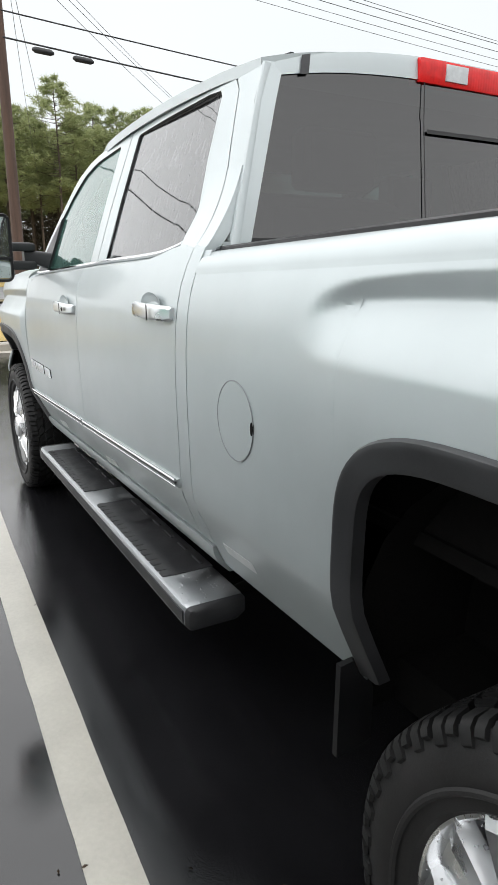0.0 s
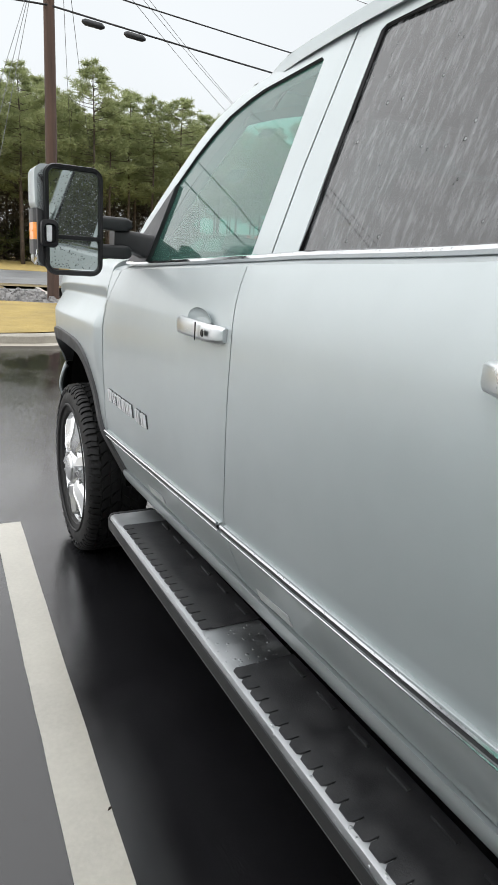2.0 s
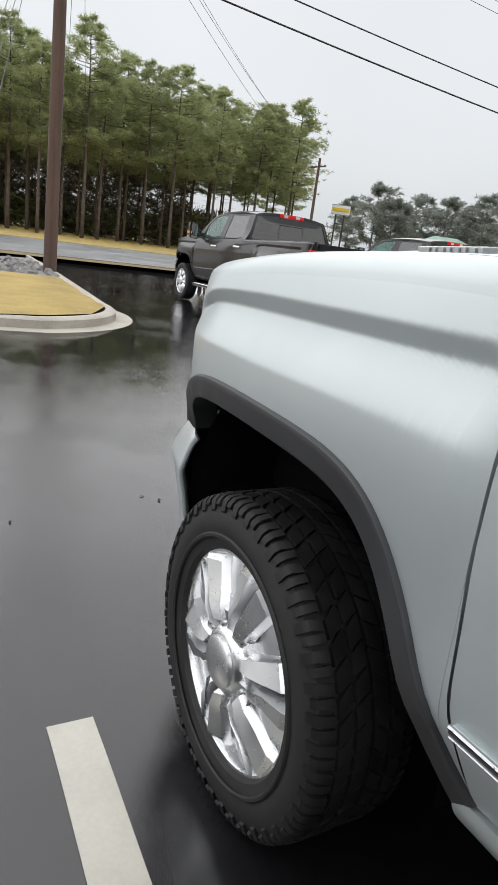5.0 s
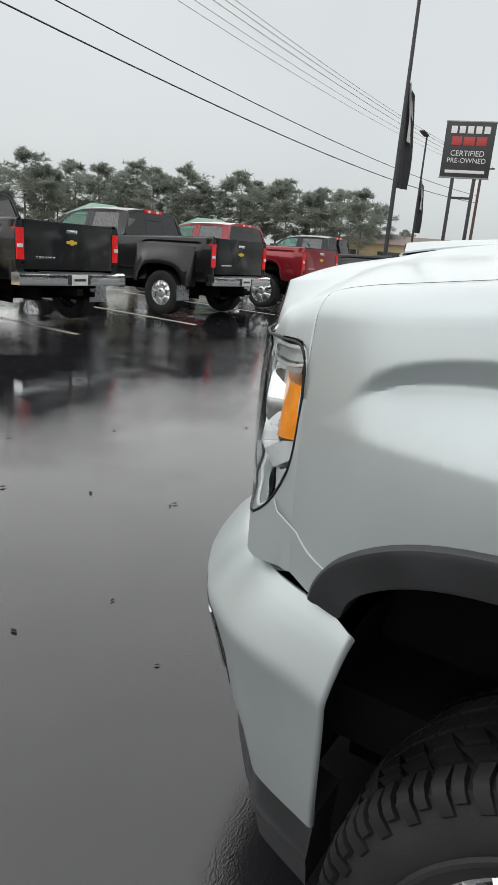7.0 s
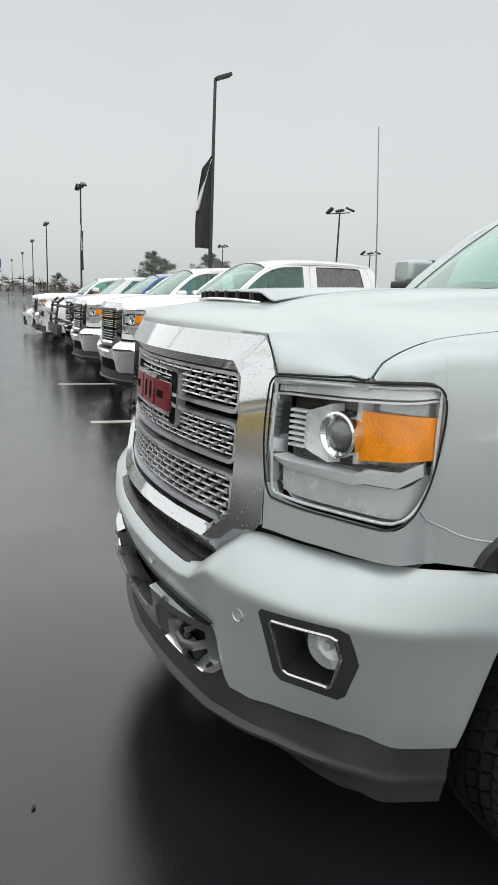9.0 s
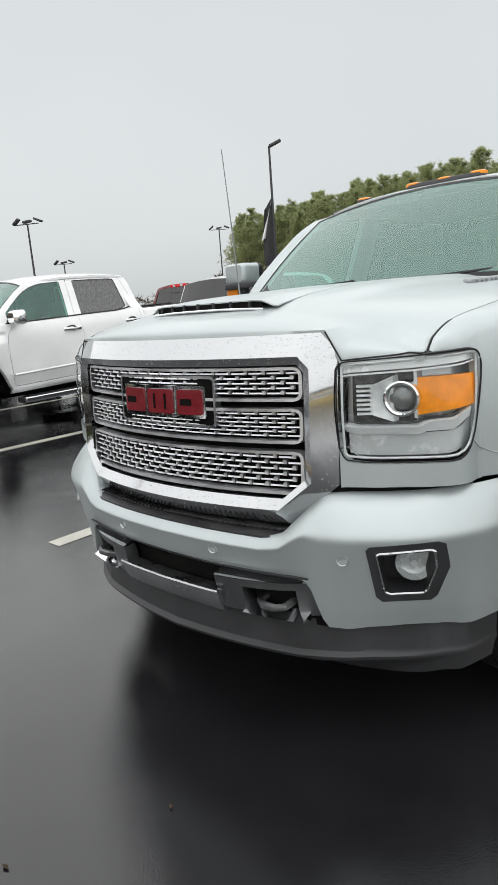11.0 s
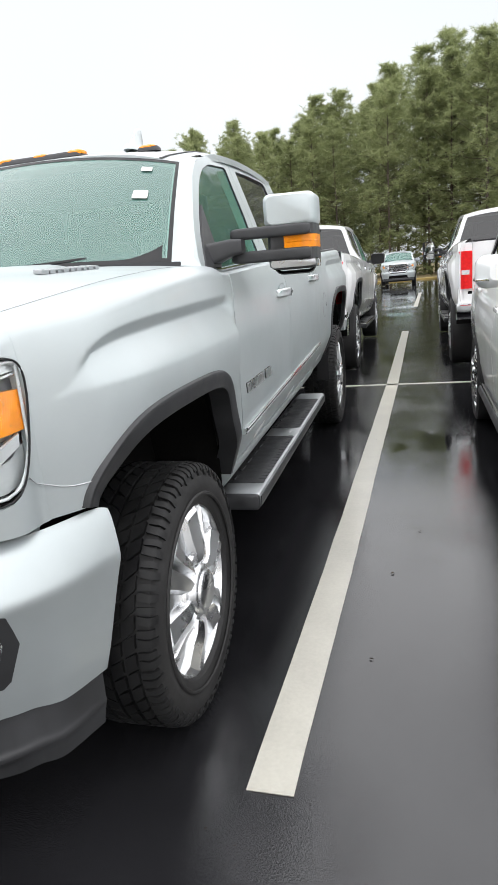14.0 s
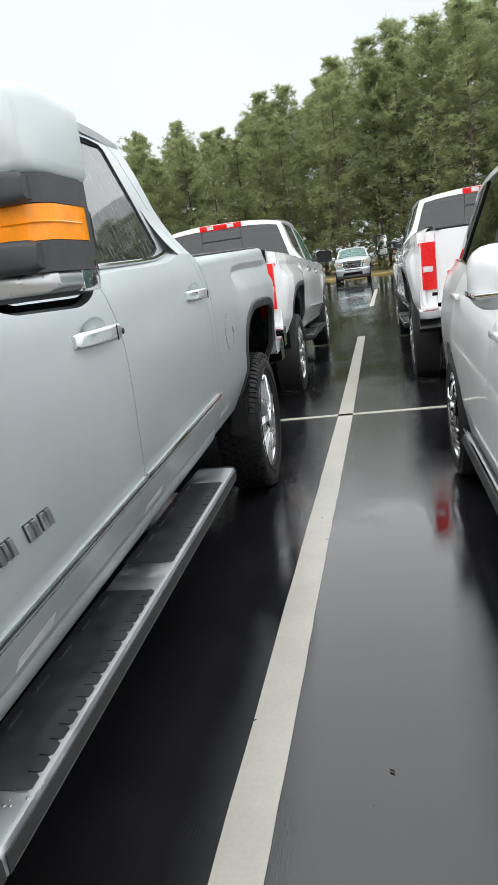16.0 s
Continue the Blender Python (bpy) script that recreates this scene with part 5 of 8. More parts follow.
def side_step(parent, m1, m2):
    """A broad step bar with two rubber pads."""
    for s in (1, -1):
        def put(name, bm, mat, owner, label=""):
            bm.transform(Matrix.Translation((-0.07, 0, 0)))
            return part(name, bm if s == 1 else flipped_free(bm), mat, owner, label)
        def sect(y):
            k = 1.0
            zc = 0.424 - 0.0185 * (y + 0.75)
            return [(-0.872 - a, y, zc + b) for a, b in ((-0.09, -0.02), (-0.09, 0.02), (-0.08, 0.028), (0.080, 0.028), (0.092, 0.024), (0.098, 0.012), (0.099, -0.026), (0.088, -0.040), (-0.06, -0.040))]
        ys = [-0.730, -0.738] + steps(-0.76, -2.71, 20) + [-2.733, -2.741]
        rings = []
        for k, y in enumerate(ys):
            r = sect(y)
            g = 0.86 if k in (0, len(ys) - 1) else (0.96 if k in (1, len(ys) - 2) else 1.0)
            c = Vector((-0.872, y, 0.42 - 0.0185 * (y + 0.75)))
            rings.append([c + (Vector(p) - c) * g for p in r])
        bar = put("side_step", loft(rings), m1, parent, "polished metal side step with black rubber pads")
        # dark strip on the outer face paints in the wet ground's reflection
        put("edge_strip", patch(lambda u, v: (-0.9735 + 0.003 * v * v, -0.745 - 1.981 * u, 0.424 - 0.0185 * (-0.745 - 1.981 * u + 0.75) + 0.014 - 0.042 * v), steps(0, 1, 20), steps(0, 1, 3), rim=(0.004, 0, 0)), TRIM, bar, "dark side rail of the step")
        for ye, d in ((-0.732, 1), (-2.739, -1)):
            cap_ = loft([[Vector((-0.872, ye + d * o, 0.42 - 0.0185 * (ye + 0.75))) + (Vector(q) - Vector((-0.872, ye, 0.42 - 0.0185 * (ye + 0.75)))) * g for q in sect(ye)] for o, g in ((-0.004, 0.98), (0.006, 0.985), (0.016, 0.93), (0.022, 0.75))])
            put("end_cap", cap_, TRIM, bar, "dark plastic end cap")
        for y0, y1 in ((-0.865, -1.615), (-1.795, -2.535)):
            pad = patch(lambda u, v: (-0.786 - 0.157 * v, y0 + u * (y1 - y0), 0.455 - 0.0185 * (y0 + u * (y1 - y0) + 0.75) - 0.006 * ease((v - 0.85) * 7)), steps(0, 1, 20), steps(0, 1, 6), rim=(0, 0, -0.008))
            p = put("step_pad", pad, m2, bar, "black rubber tread pad")
            def scallop(k, a, b):
                y = y0 + (y1 - y0) * (k + a) / 17
                return y, 0.455 - 0.0185 * (y + 0.75)
            for k in range(17):
                lobe = bmesh.new()
                (ya, za), (yb, zb) = scallop(k, 0.05, 0), scallop(k, 0.95, 0)
                ring = [(-0.925, ya, za), (-0.946, ya, za), (-0.954, ya + (yb - ya) * 0.14, za - 0.003), (-0.954, ya + (yb - ya) * 0.86, zb - 0.003), (-0.946, yb, zb), (-0.925, yb, zb)]
                top_ = [lobe.verts.new((x, y, z + 0.002)) for x, y, z in ring]
                low_ = [lobe.verts.new((x, y, z - 0.010)) for x, y, z in ring]
                lobe.faces.new(top_)
                for i in range(6):
                    lobe.faces.new((top_[i], low_[i], low_[(i + 1) % 6], top_[(i + 1) % 6]))
                bmesh.ops.recalc_face_normals(lobe, faces=lobe.faces[:])
                put("tread_lobe", lobe, m2, p)
            for k in range(6):
                y = y0 + (y1 - y0) * (k + 0.5) / 6
                z = 0.455 - 0.0185 * (y + 0.75)
                put("tread_bar", box(-0.812, y, z + 0.002, 0.010, 0.062, 0.006, 0.002), TRIM, p)
        for y in (-1.0, -1.72, -2.62):
            put("step_bracket", sweep([(-0.70, y, 0.44), (-0.80, y, 0.39 - 0.0185 * (y + 0.75)), (-0.87, y, 0.392 - 0.0185 * (y + 0.75))], 0.018, 8), UNDER, bar)


def cab_glass_outlines():
    front = [(-0.70, 1.365), (-0.70, 1.49), (-0.80, 1.583), (-0.95, 1.702), (-1.03, 1.752), (-1.12, 1.795), (-1.22, 1.823), (-1.29, 1.836), (-1.45, 1.848), (-1.555, 1.856), (-1.572, 1.846), (-1.568, 1.617), (-1.560, 1.400)]
    rear = [(-1.765, 1.412), (-1.768, 1.62), (-1.770, 1.856), (-1.782, 1.866), (-2.05, 1.876), (-2.36, 1.880), (-2.44, 1.874), (-2.462, 1.856), (-2.495, 1.68), (-2.535, 1.50), (-2.525, 1.480), (-2.46, 1.458), (-2.33, 1.437), (-2.15, 1.422)]
    return front, rear


def pickup(name, label, paint, m, hero=False, group="", tow=True, dually=False, cap=None, maker=0, rails=True, plate_on=False):
    root = thing(name, label, "pickup truck", m, group)
    belt = lambda y: smooth_at(y, BELT)
    sill = lambda y: 0.605 + 0.038 * max(-y - 0.7, 0) * 0.9
    seam_f = lambda z: curve_at(z, ((0.6, -0.66), (0.78, -0.625), (1.0, -0.612), (1.15, -0.612), (1.22, -0.63), (1.32, -0.70), (1.4, -0.75)))
    seam_m = lambda z: curve_at(z, ((0.6, -1.70), (1.2, -1.70), (1.42, -1.662)))
    seam_r = lambda z: curve_at(z, ((0.6, -2.66), (0.72, -2.685), (0.9, -2.70), (1.3, -2.70), (1.46, -2.70)))
    gap = 0.0021
    # wings
    ys = []
    for (a, _), (b, _) in zip(FRONT_ARCH, FRONT_ARCH[1:]):
        ys.append(a)
    ys = [y for y in ys if y > -0.612] + steps(-0.56, 0.47, 34) + [0.48, 0.49, 0.50, 0.51, 0.52, 0.535, 0.548, 0.557, 0.566]
    ys = sorted(set(round(y, 4) for y in ys))
    arch_f = lambda y: curve_at(y, FRONT_ARCH)
    top_f = lambda y: smooth_at(y, HOOD_SEAM_Z)
    wing = arch_panel(sorted(ys), arch_f, lambda y: top_f(y), lambda y: smooth_at(y, HOOD_SEAM_X) + 0.004)
    wings = both("front_wing", wing, paint, root)
    # strip of wing between arch and door
    def heel_at(u, v):
        z = 0.60 + v * 0.725
        a, b = (seam_f(z) + gap * 2, -0.598) if z > 0.66 else (seam_f(z), seam_f(z) + 0.04)
        y = a + u * (b - a)
        return (-side_x(y, z) + 0.0008, y, z)
    both("wing_heel", patch(heel_at, steps(0, 1, 4), steps(0, 1, 24)), paint, root)
    def shoulder_at(u, v):
        z = 1.325 + 0.040 * math.sin(v * math.pi / 2)
        a = seam_f(z) + gap * 2
        y = a + u * (-0.598 - a)
        x0 = side_x(y, 1.325)
        return (-(x0 + (0.908 - x0) * (1 - math.cos(v * math.pi / 2))) + 0.0008, y, z)
    both("wing_shoulder", patch(shoulder_at, steps(0, 1, 4), steps(0, 1, 8)), paint, root)
    both("wheel_arch_trim", flare(FRONT_ARCH, 0.046, 0.012), TRIM if hero or maker == 0 else paint, root, "dark grey plastic arch lip")
    # panel under the headlamp
    def sill_low(u):
        return bumper_top(-lamp_xy(u)[0]) + 0.017
    us = [0, 0.02, 0.05] + steps(0.1, 0.9, 14) + [0.93, 0.95, 0.97, 0.985, 1.0]
    under = patch(lambda u, v: (lambda p: (p.x, p.y + 0.001, sill_low(u) + v * (lamp_low(u) - 0.005 - sill_low(u))))(lamp_point(u, 0.0)), us, steps(0, 1, 4), rim=(0, -0.03, 0))
    both("lamp_sill", under, paint, root)
    # the tip of the wing over the headlamp's outer corner
    def nose(k, v):
        y = 0.566 + 0.109 * k
        u = 0.0
        for (u0, _, y0), (u1, _, y1) in zip(LAMP_PLAN, LAMP_PLAN[1:]):
            if y1 <= y <= y0:
                u = u0 + (u1 - u0) * (y0 - y) / (y0 - y1)
        u = u if y > 0.5685 else 1.0
        foot = lamp_point(u, 1.0, -0.001)
        za, zb = foot.z + 0.004, smooth_at(y, HOOD_SEAM_Z)
        xb = smooth_at(y, HOOD_SEAM_X) + 0.004 - 0.001 * k
        zs = max(za, zb - 0.055)
        rise_ = zs - za
        if v < 0.4:
            z = za + rise_ * v / 0.4
            x = -foot.x + (side_x(0.566, z) - 0.905) * (1 - k)
        else:
            t = (v - 0.4) / 0.6 * math.pi / 2
            x0 = -foot.x + (side_x(0.566, zs) - 0.905) * (1 - k)
            z = zs + (zb - zs) * math.sin(t)
            x = x0 + (xb - x0) * (1 - math.cos(t))
        return (-x, y, z)
    both("wing_tip", patch(nose, [0, 0.016, 0.03, 0.05, 0.08] + steps(0.12, 1, 16), steps(0, 1, 20)), paint, root)
    if hero:
        seam = [(-0.900, 0.600, 0.966), (-0.906, 0.590, 0.950)] + [(-side_x(y, z) - 0.0012, y, z) for y, z in ((0.548, 0.931), (0.535, 0.9245), (0.52, 0.9195), (0.505, 0.9165), (0.49, 0.915), (0.475, 0.9145), (0.462, 0.9145))]
        # bright bar along the wing seam paints in the edge's highlight
        both("wing_seam", sweep(seam, 0.0016, 5), SATIN, root)
    # bonnet
    def hood(u, v, flat=False):
        a = abs(u)
        # the front edge: along the grille surround, down its corner, then over the headlamp
        if a <= 0.70:
            ex = 0.566 * a / 0.70
            ey, ez = grille_y(ex, 1.283) - 0.036, 1.288 + 0.006 * (1 - (ex / 0.566) ** 2)
        elif a <= 0.76:
            k = (a - 0.70) / 0.06
            ex, ey, ez = 0.566 + 0.046 * k, grille_y(0.566, 1.283) - 0.036 - 0.006 * k, 1.288 - 0.080 * k
        else:
            k = (a - 0.76) / 0.24
            ex, ey, ez = 0.612 + 0.190 * k, 0.789 - 0.112 * k, 1.208 + 0.011 * k
        y_back = -0.40 - 0.16 * u * u
        y = ey + v * (y_back - ey)
        seam = smooth_at(y, HOOD_SEAM_X) - 0.005
        w = ease((a - 0.70) / 0.30)
        w = max(w * ease(v / 0.12), ease((a - 0.93) / 0.07))
        x = (ex + v * (a * 0.90 - ex)) * (1 - w) + seam * w
        zs = smooth_at(y, HOOD_SEAM_Z)
        zc = smooth_at(y, HOOD_MID)
        full = zs + (max(zc, zs) - zs) * (1 - (x / max(seam, 0.1)) ** 2.6) if x < seam else zs
        full += 0.016 * ease((0.56 - a) / 0.12) * ease(v * 3)
        d = math.hypot(y - ey, x - ex)
        deep = 0.09 + 0.05 * ease((a - 0.62) / 0.1)
        lip = 1 - math.sqrt(max(0.0, 1 - (1 - min(d / deep, 1)) ** 2))
        s0 = smooth_at(ey, HOOD_SEAM_Z)
        f0 = s0 + (smooth_at(ey, HOOD_MID) - s0) * (1 - min(ex / 0.80, 1) ** 2.6)
        z = full - (f0 - ez) * lip
        return (math.copysign(x, u), y, z)
    vs_h = [0, 0.003, 0.008, 0.016, 0.028, 0.042, 0.06, 0.08, 0.10, 0.125] + steps(0.155, 1, 22)
    us_h = steps(0, 0.68, 18) + [0.69, 0.70, 0.705, 0.715, 0.73, 0.745, 0.755, 0.76, 0.77] + steps(0.79, 1, 12)
    part("bonnet", patch(hood, [-u for u in us_h[:0:-1]] + us_h, vs_h, rim=(0, 0, -0.025)), paint, root)
    if hero:
        # black bars along the bonnet's seams paint in the shade of the gaps
        both("bonnet_gap", sweep([(-smooth_at(y, HOOD_SEAM_X) + 0.001, y, smooth_at(y, HOOD_SEAM_Z) - 0.0012) for y in steps(0.675, -0.5, 46)], 0.0021, 5), RUBBER_BLACK, root)
        rim_ = [Vector(hood(-u, 0.0)) + Vector((0, 0.001, -0.004)) for u in [0.70, 0.72, 0.74, 0.76] + steps(0.79, 1, 8)]
        both("bonnet_edge_gap", sweep(rim_, 0.0024, 5), RUBBER_BLACK, root)
        # raised scoop in the bonnet with a black slotted mouth
        def top_z(x, y):
            s_ = smooth_at(y, HOOD_SEAM_Z)
            return s_ + (smooth_at(y, HOOD_MID) - s_) * (1 - (abs(x) / smooth_at(y, HOOD_SEAM_X)) ** 2.6) + 0.016
        def scoop(u, v):
            y = 0.715 - 0.05 * u * u - 0.50 * v
            x = 0.30 * u * (1 - 0.15 * v)
            lift = 0.020 * (1 - v) ** 1.1 * ease((1 - abs(u)) / 0.20)
            return (x, y, top_z(x, y) + 0.001 + lift)
        s_ob = part("bonnet_scoop", patch(scoop, steps(-1, 1, 36), steps(0, 1, 14), rim=(0, 0, -0.004)), paint, root, "raised bonnet scoop with slotted black mouth")
        part("scoop_mouth", patch(lambda u, v: (0.25 * u, 0.713 - 0.035 * u * u, top_z(0.25 * u, 0.71) - 0.004 + v * (0.003 + 0.021 * ease((1 - abs(0.85 * u)) / 0.2))), steps(-1, 1, 16), steps(0, 1, 2)), UNDER, s_ob)
        for x in steps(-0.21, 0.21, 6):
            part("scoop_fin", box(x, 0.717 - 0.035 * (x / 0.25) ** 2, top_z(x, 0.71) + 0.010, 0.006, 0.012, 0.020), TRIM, s_ob)
        part("scoop_lip", sweep([(0.26 * u, 0.722 - 0.035 * u * u, top_z(0.26 * u, 0.72) - 0.002) for u in steps(-1, 1, 12)], 0.004, 6), CHROME, s_ob)
        # raised emblem bars on each side of the bonnet
        for s in (-1, 1):
            for k in range(9):
                y = 0.012 - 0.0275 * k
                x = 0.641 + 0.0062 * k
                part("bonnet_emblem", moved(box(0, 0, 0, 0.040 if k else 0.034, 0.030 if k == 0 else 0.016 + 0.006 * (k % 2), 0.012, 0.003), Matrix.Translation((s * x, y, top_z(x, y) - 0.010)) @ Matrix.Rotation(s * 0.13, 4, "Y") @ Matrix.Rotation(s * 0.22, 4, "Z")), SATIN, root)
    # doors
    doors_f = both("front_door", lower_panel(lambda z: seam_m(z) + gap, lambda z: seam_f(z) - gap, sill, lambda y: belt(y) - 0.012), paint, root, "closed front door")
    doors_r = both("rear_door", lower_panel(lambda z: seam_r(z) + gap, lambda z: seam_m(z) - gap, sill, lambda y: belt(y) - 0.012), paint, root, "closed rear door")
    both("cab_corner", lower_panel(lambda z: -2.768, lambda z: seam_r(z) - gap, sill, lambda y: belt(y) - 0.005, 3, 16), paint, root)
    # sill under the doors
    rocker = patch(lambda u, v: (lambda y: (-(side_x(y, sill(y)) + 0.006 - 0.05 * v * v), y, sill(y) - 0.006 - 0.085 * v))(-2.768 + u * 2.14), steps(0, 1, 24), steps(0, 1, 5), rim=(0.06, 0, 0))
    both("rocker_panel", rocker, paint, root)
    # rubbing strip with a bright edge
    def strip(y0, y1):
        def at(u, v):
            y = y0 + u * (y1 - y0)
            z = 0.742 + 0.046 * (-y - 0.63) + 0.026 * (v - 0.5)
            return (-side_x(y, z) - 0.006 - 0.010 * math.sin(math.pi * v), y, z)
        return patch(at, steps(0, 1, 16), steps(0, 1, 5), rim=(0.02, 0, 0))
    def line_z(y, dz=0.0):
        return 0.742 + 0.046 * (-y - 0.63) + dz
    for y0, y1, owner in ((-0.645, -1.690, doors_f), (-1.712, -2.690, doors_r)):
        for s, holder in zip((1, -1), owner):
            def put(name, bm, mat, over, label=""):
                return part(name, bm if s == 1 else flipped_free(bm), mat, over, label)
            mould = put("door_moulding", strip(y0, y1), paint, holder)
            if hero:
                put("moulding_channel", patch(lambda u, v: (lambda y, z: (-side_x(y, z) - 0.0165 + 0.004 * abs(v - 0.5), y, z))(y0 + u * (y1 - y0), line_z(y0 + u * (y1 - y0), -0.002 + 0.009 * v)), steps(0, 1, 14), steps(0, 1, 2), rim=(0.006, 0, 0)), TRIM, mould)
                put("moulding_chrome", sweep([(-side_x(y, line_z(y, 0.012)) - 0.014, y, line_z(y, 0.012)) for y in steps(y0, y1, 12)], 0.0042, 6), CHROME_WET, mould)
                put("moulding_edge", sweep([(-side_x(y, line_z(y, -0.007)) - 0.014, y, line_z(y, -0.007)) for y in steps(y0, y1, 12)], 0.0022, 6), CHROME_WET, mould)
    if hero:
        # slanted chrome blocks in place of the door lettering
        for x0, w in ((-0.725, 0.046), (-0.785, 0.042), (-0.842, 0.046), (-0.900, 0.044), (-0.950, 0.036), (-0.990, 0.014), (-1.055, 0.044), (-1.112, 0.046)):
            h, k, z0 = 0.019, 0.014, 0.905 + 0.008 * (-x0 - 0.7)
            y_a, y_b = x0 + 0.02, x0 + 0.02 - w * 0.84
            for a, b in ((y_a, y_a + (y_b - y_a) * 0.40), (y_a + (y_b - y_a) * 0.60, y_b)) if w > 0.03 else ((y_a, y_b),):
                both("door_emblem", plate([(a - k / 2, z0 - h), (a + k / 2, z0 + h), (b + k / 2, z0 + h), (b - k / 2, z0 - h)], lambda y, z: (-side_x(y, z) - 0.009, y, z), (), (0.005, 0, 0)), EMBLEM, root, "slanted chrome emblem bar")
                # added dark plate paints in the shaded edges round each bar
                both("emblem_base", plate([(a - k / 2 + 0.002, z0 - h - 0.002), (a + k / 2 + 0.002, z0 + h + 0.002), (b + k / 2 - 0.002, z0 + h + 0.002), (b - k / 2 - 0.002, z0 - h - 0.002)], lambda y, z: (-side_x(y, z) - 0.004, y, z), (), (0.004, 0, 0)), TRIM, root)
    # cab sides above the belt
    g_f, g_r = cab_glass_outlines()
    skin = lambda y, z: (-upper_x(z) - 0.004, y, z)
    of = [(-0.56, 1.345), (-0.575, 1.415), (-0.66, 1.520), (-0.80, 1.645), (-0.93, 1.748), (-1.02, 1.800), (-1.13, 1.842), (-1.25, 1.866), (-1.40, 1.880), (-1.60, 1.890), (-1.672, 1.893), (-1.658, 1.60), (-1.652, 1.385)]
    orr = [(-1.659, 1.388), (-1.665, 1.60), (-1.679, 1.893), (-2.10, 1.902), (-2.42, 1.902), (-2.52, 1.886), (-2.565, 1.850), (-2.62, 1.70), (-2.680, 1.52), (-2.700, 1.448), (-2.59, 1.456), (-2.50, 1.440), (-2.36, 1.420), (-2.2, 1.408), (-1.85, 1.396)]
    both("front_door_frame", plate(of, skin, [g_f], (0.05, 0, 0)), paint, root)
    both("rear_door_frame", plate(orr, skin, [g_r], (0.05, 0, 0)), paint, root)
    quarter = [(-2.706, 1.440), (-2.686, 1.52), (-2.626, 1.70), (-2.571, 1.849), (-2.525, 1.891), (-2.42, 1.907), (-2.42, 1.909), (-2.655, 1.900), (-2.69, 1.80), (-2.768, 1.455), (-2.768, 1.440)]
    both("rear_pillar", plate(quarter, skin, (), (0.06, 0, 0)), paint, root)
    def shoulder_x(y, z, z0, z1):
        s_ = min(max((z - z0) / (z1 - z0), 0), 1)
        return upper_x(z) + 0.006 + (side_x(y, z0) - upper_x(z0) - 0.006) * (1 - s_) ** 2
    def pillar_seam(z):
        return curve_at(z, ((1.44, -2.703), (1.52, -2.686), (1.70, -2.626)))
    def pillar_low(u, v, a, b):
        z = 1.442 + 0.20 * v
        y = a(z) + u * (b(z) - a(z))
        return (-shoulder_x(y, z, 1.442, 1.66), y, z)
    rear_edge = lambda z: -2.768 + 0.226 * max(z - 1.455, 0)
    both("pillar_shoulder", patch(lambda u, v: pillar_low(u, v, lambda z: rear_edge(z), lambda z: pillar_seam(z) - 0.002), steps(0, 1, 4), steps(0, 1, 16)), paint, root)
    both("pillar_back", patch(lambda u, v: (lambda z: (-shoulder_x(-2.76, z, 1.442, 1.66) + u * 0.040, rear_edge(z) + 0.001 + 0.004 * u, z))(1.442 + 0.20 * v), steps(0, 1, 3), steps(0, 1, 16)), paint, root)
    both("door_shoulder", patch(lambda u, v: pillar_low(u, v, lambda z: pillar_seam(z) + 0.002, lambda z: curve_at(z, ((1.44, -2.60), (1.48, -2.575), (1.66, -2.535)))), steps(0, 1, 6), steps(0, 1, 16)), paint, root)
    both("cab_gap_filler", patch(lambda u, v: (lambda y, z: (-side_x(y, z) + 0.004, y, z))(-2.755 - 0.05 * u, 0.70 + 0.74 * v), steps(0, 1, 2), steps(0, 1, 16)), paint, root)
    both("front_window", plate(g_f, lambda y, z: (-upper_x(z) + 0.004, y, z), (), None), GREEN_GLASS, root, "clear green-tinted door glass")
    both("rear_window_side", plate(g_r, lambda y, z: (-upper_x(z) + 0.004, y, z), (), None), PRIVACY, root, "dark tinted rear door glass streaked with rain")
    for loop in (g_f, g_r):
        both("window_seal", sweep([(-upper_x(z) + 0.002, y, z) for y, z in loop + loop[:1]], 0.0052, 6), RUBBER_BLACK, root)
    if hero:
        both("belt_trim", sweep([(-upper_x(smooth_at(y, BELT) + 0.008) - 0.020, y, smooth_at(y, BELT) + 0.008) for y in steps(-2.55, -0.66, 40)], 0.009, 8), CHROME_WET, root, "chrome belt strip with raindrops")
    else:
        both("belt_trim", sweep([(-upper_x(smooth_at(y, BELT) + 0.008) - 0.018, y, smooth_at(y, BELT) + 0.008) for y in steps(-2.60, -0.66, 16)], 0.010, 6), RUBBER_BLACK if maker else CHROME, root)
    # shoulder between the doors' tops and the glass
    ledge = patch(lambda u, v: (lambda y, b: (-(side_x(y, b - 0.014) - 0.002) * (1 - v) - upper_x(b + 0.006) * v, y, b - 0.014 + 0.020 * v))(-0.62 - 2.148 * u, smooth_at(-0.62 - 2.148 * u, BELT)), steps(0, 1, 30), steps(0, 1, 2))
    both("belt_ledge", ledge, paint, root)
    # windscreen, its dark border and pillars
    def shield(u, v, inset=0.0):
        x = u * (0.853 - 0.115 * v)
        y = -0.53 + 0.145 * (1 - u * u) + v * (-0.52 - 0.18 * (1 - u * u))
        z = 1.388 + 0.017 * (1 - u * u) + v * (0.43 + 0.073 * (1 - u * u)) + 0.02 * math.sin(math.pi * v)
        return (x, y - inset, z - inset * 0.5)
    part("windscreen", patch(shield, steps(-0.97, 0.97, 24), steps(0.0, 1.0, 14)), SHIELD_GLASS, root, "greenish windscreen with raindrops")
    rim_of = lambda us, vs: patch(lambda u, v: shield(u, v, -0.0015), us, vs)
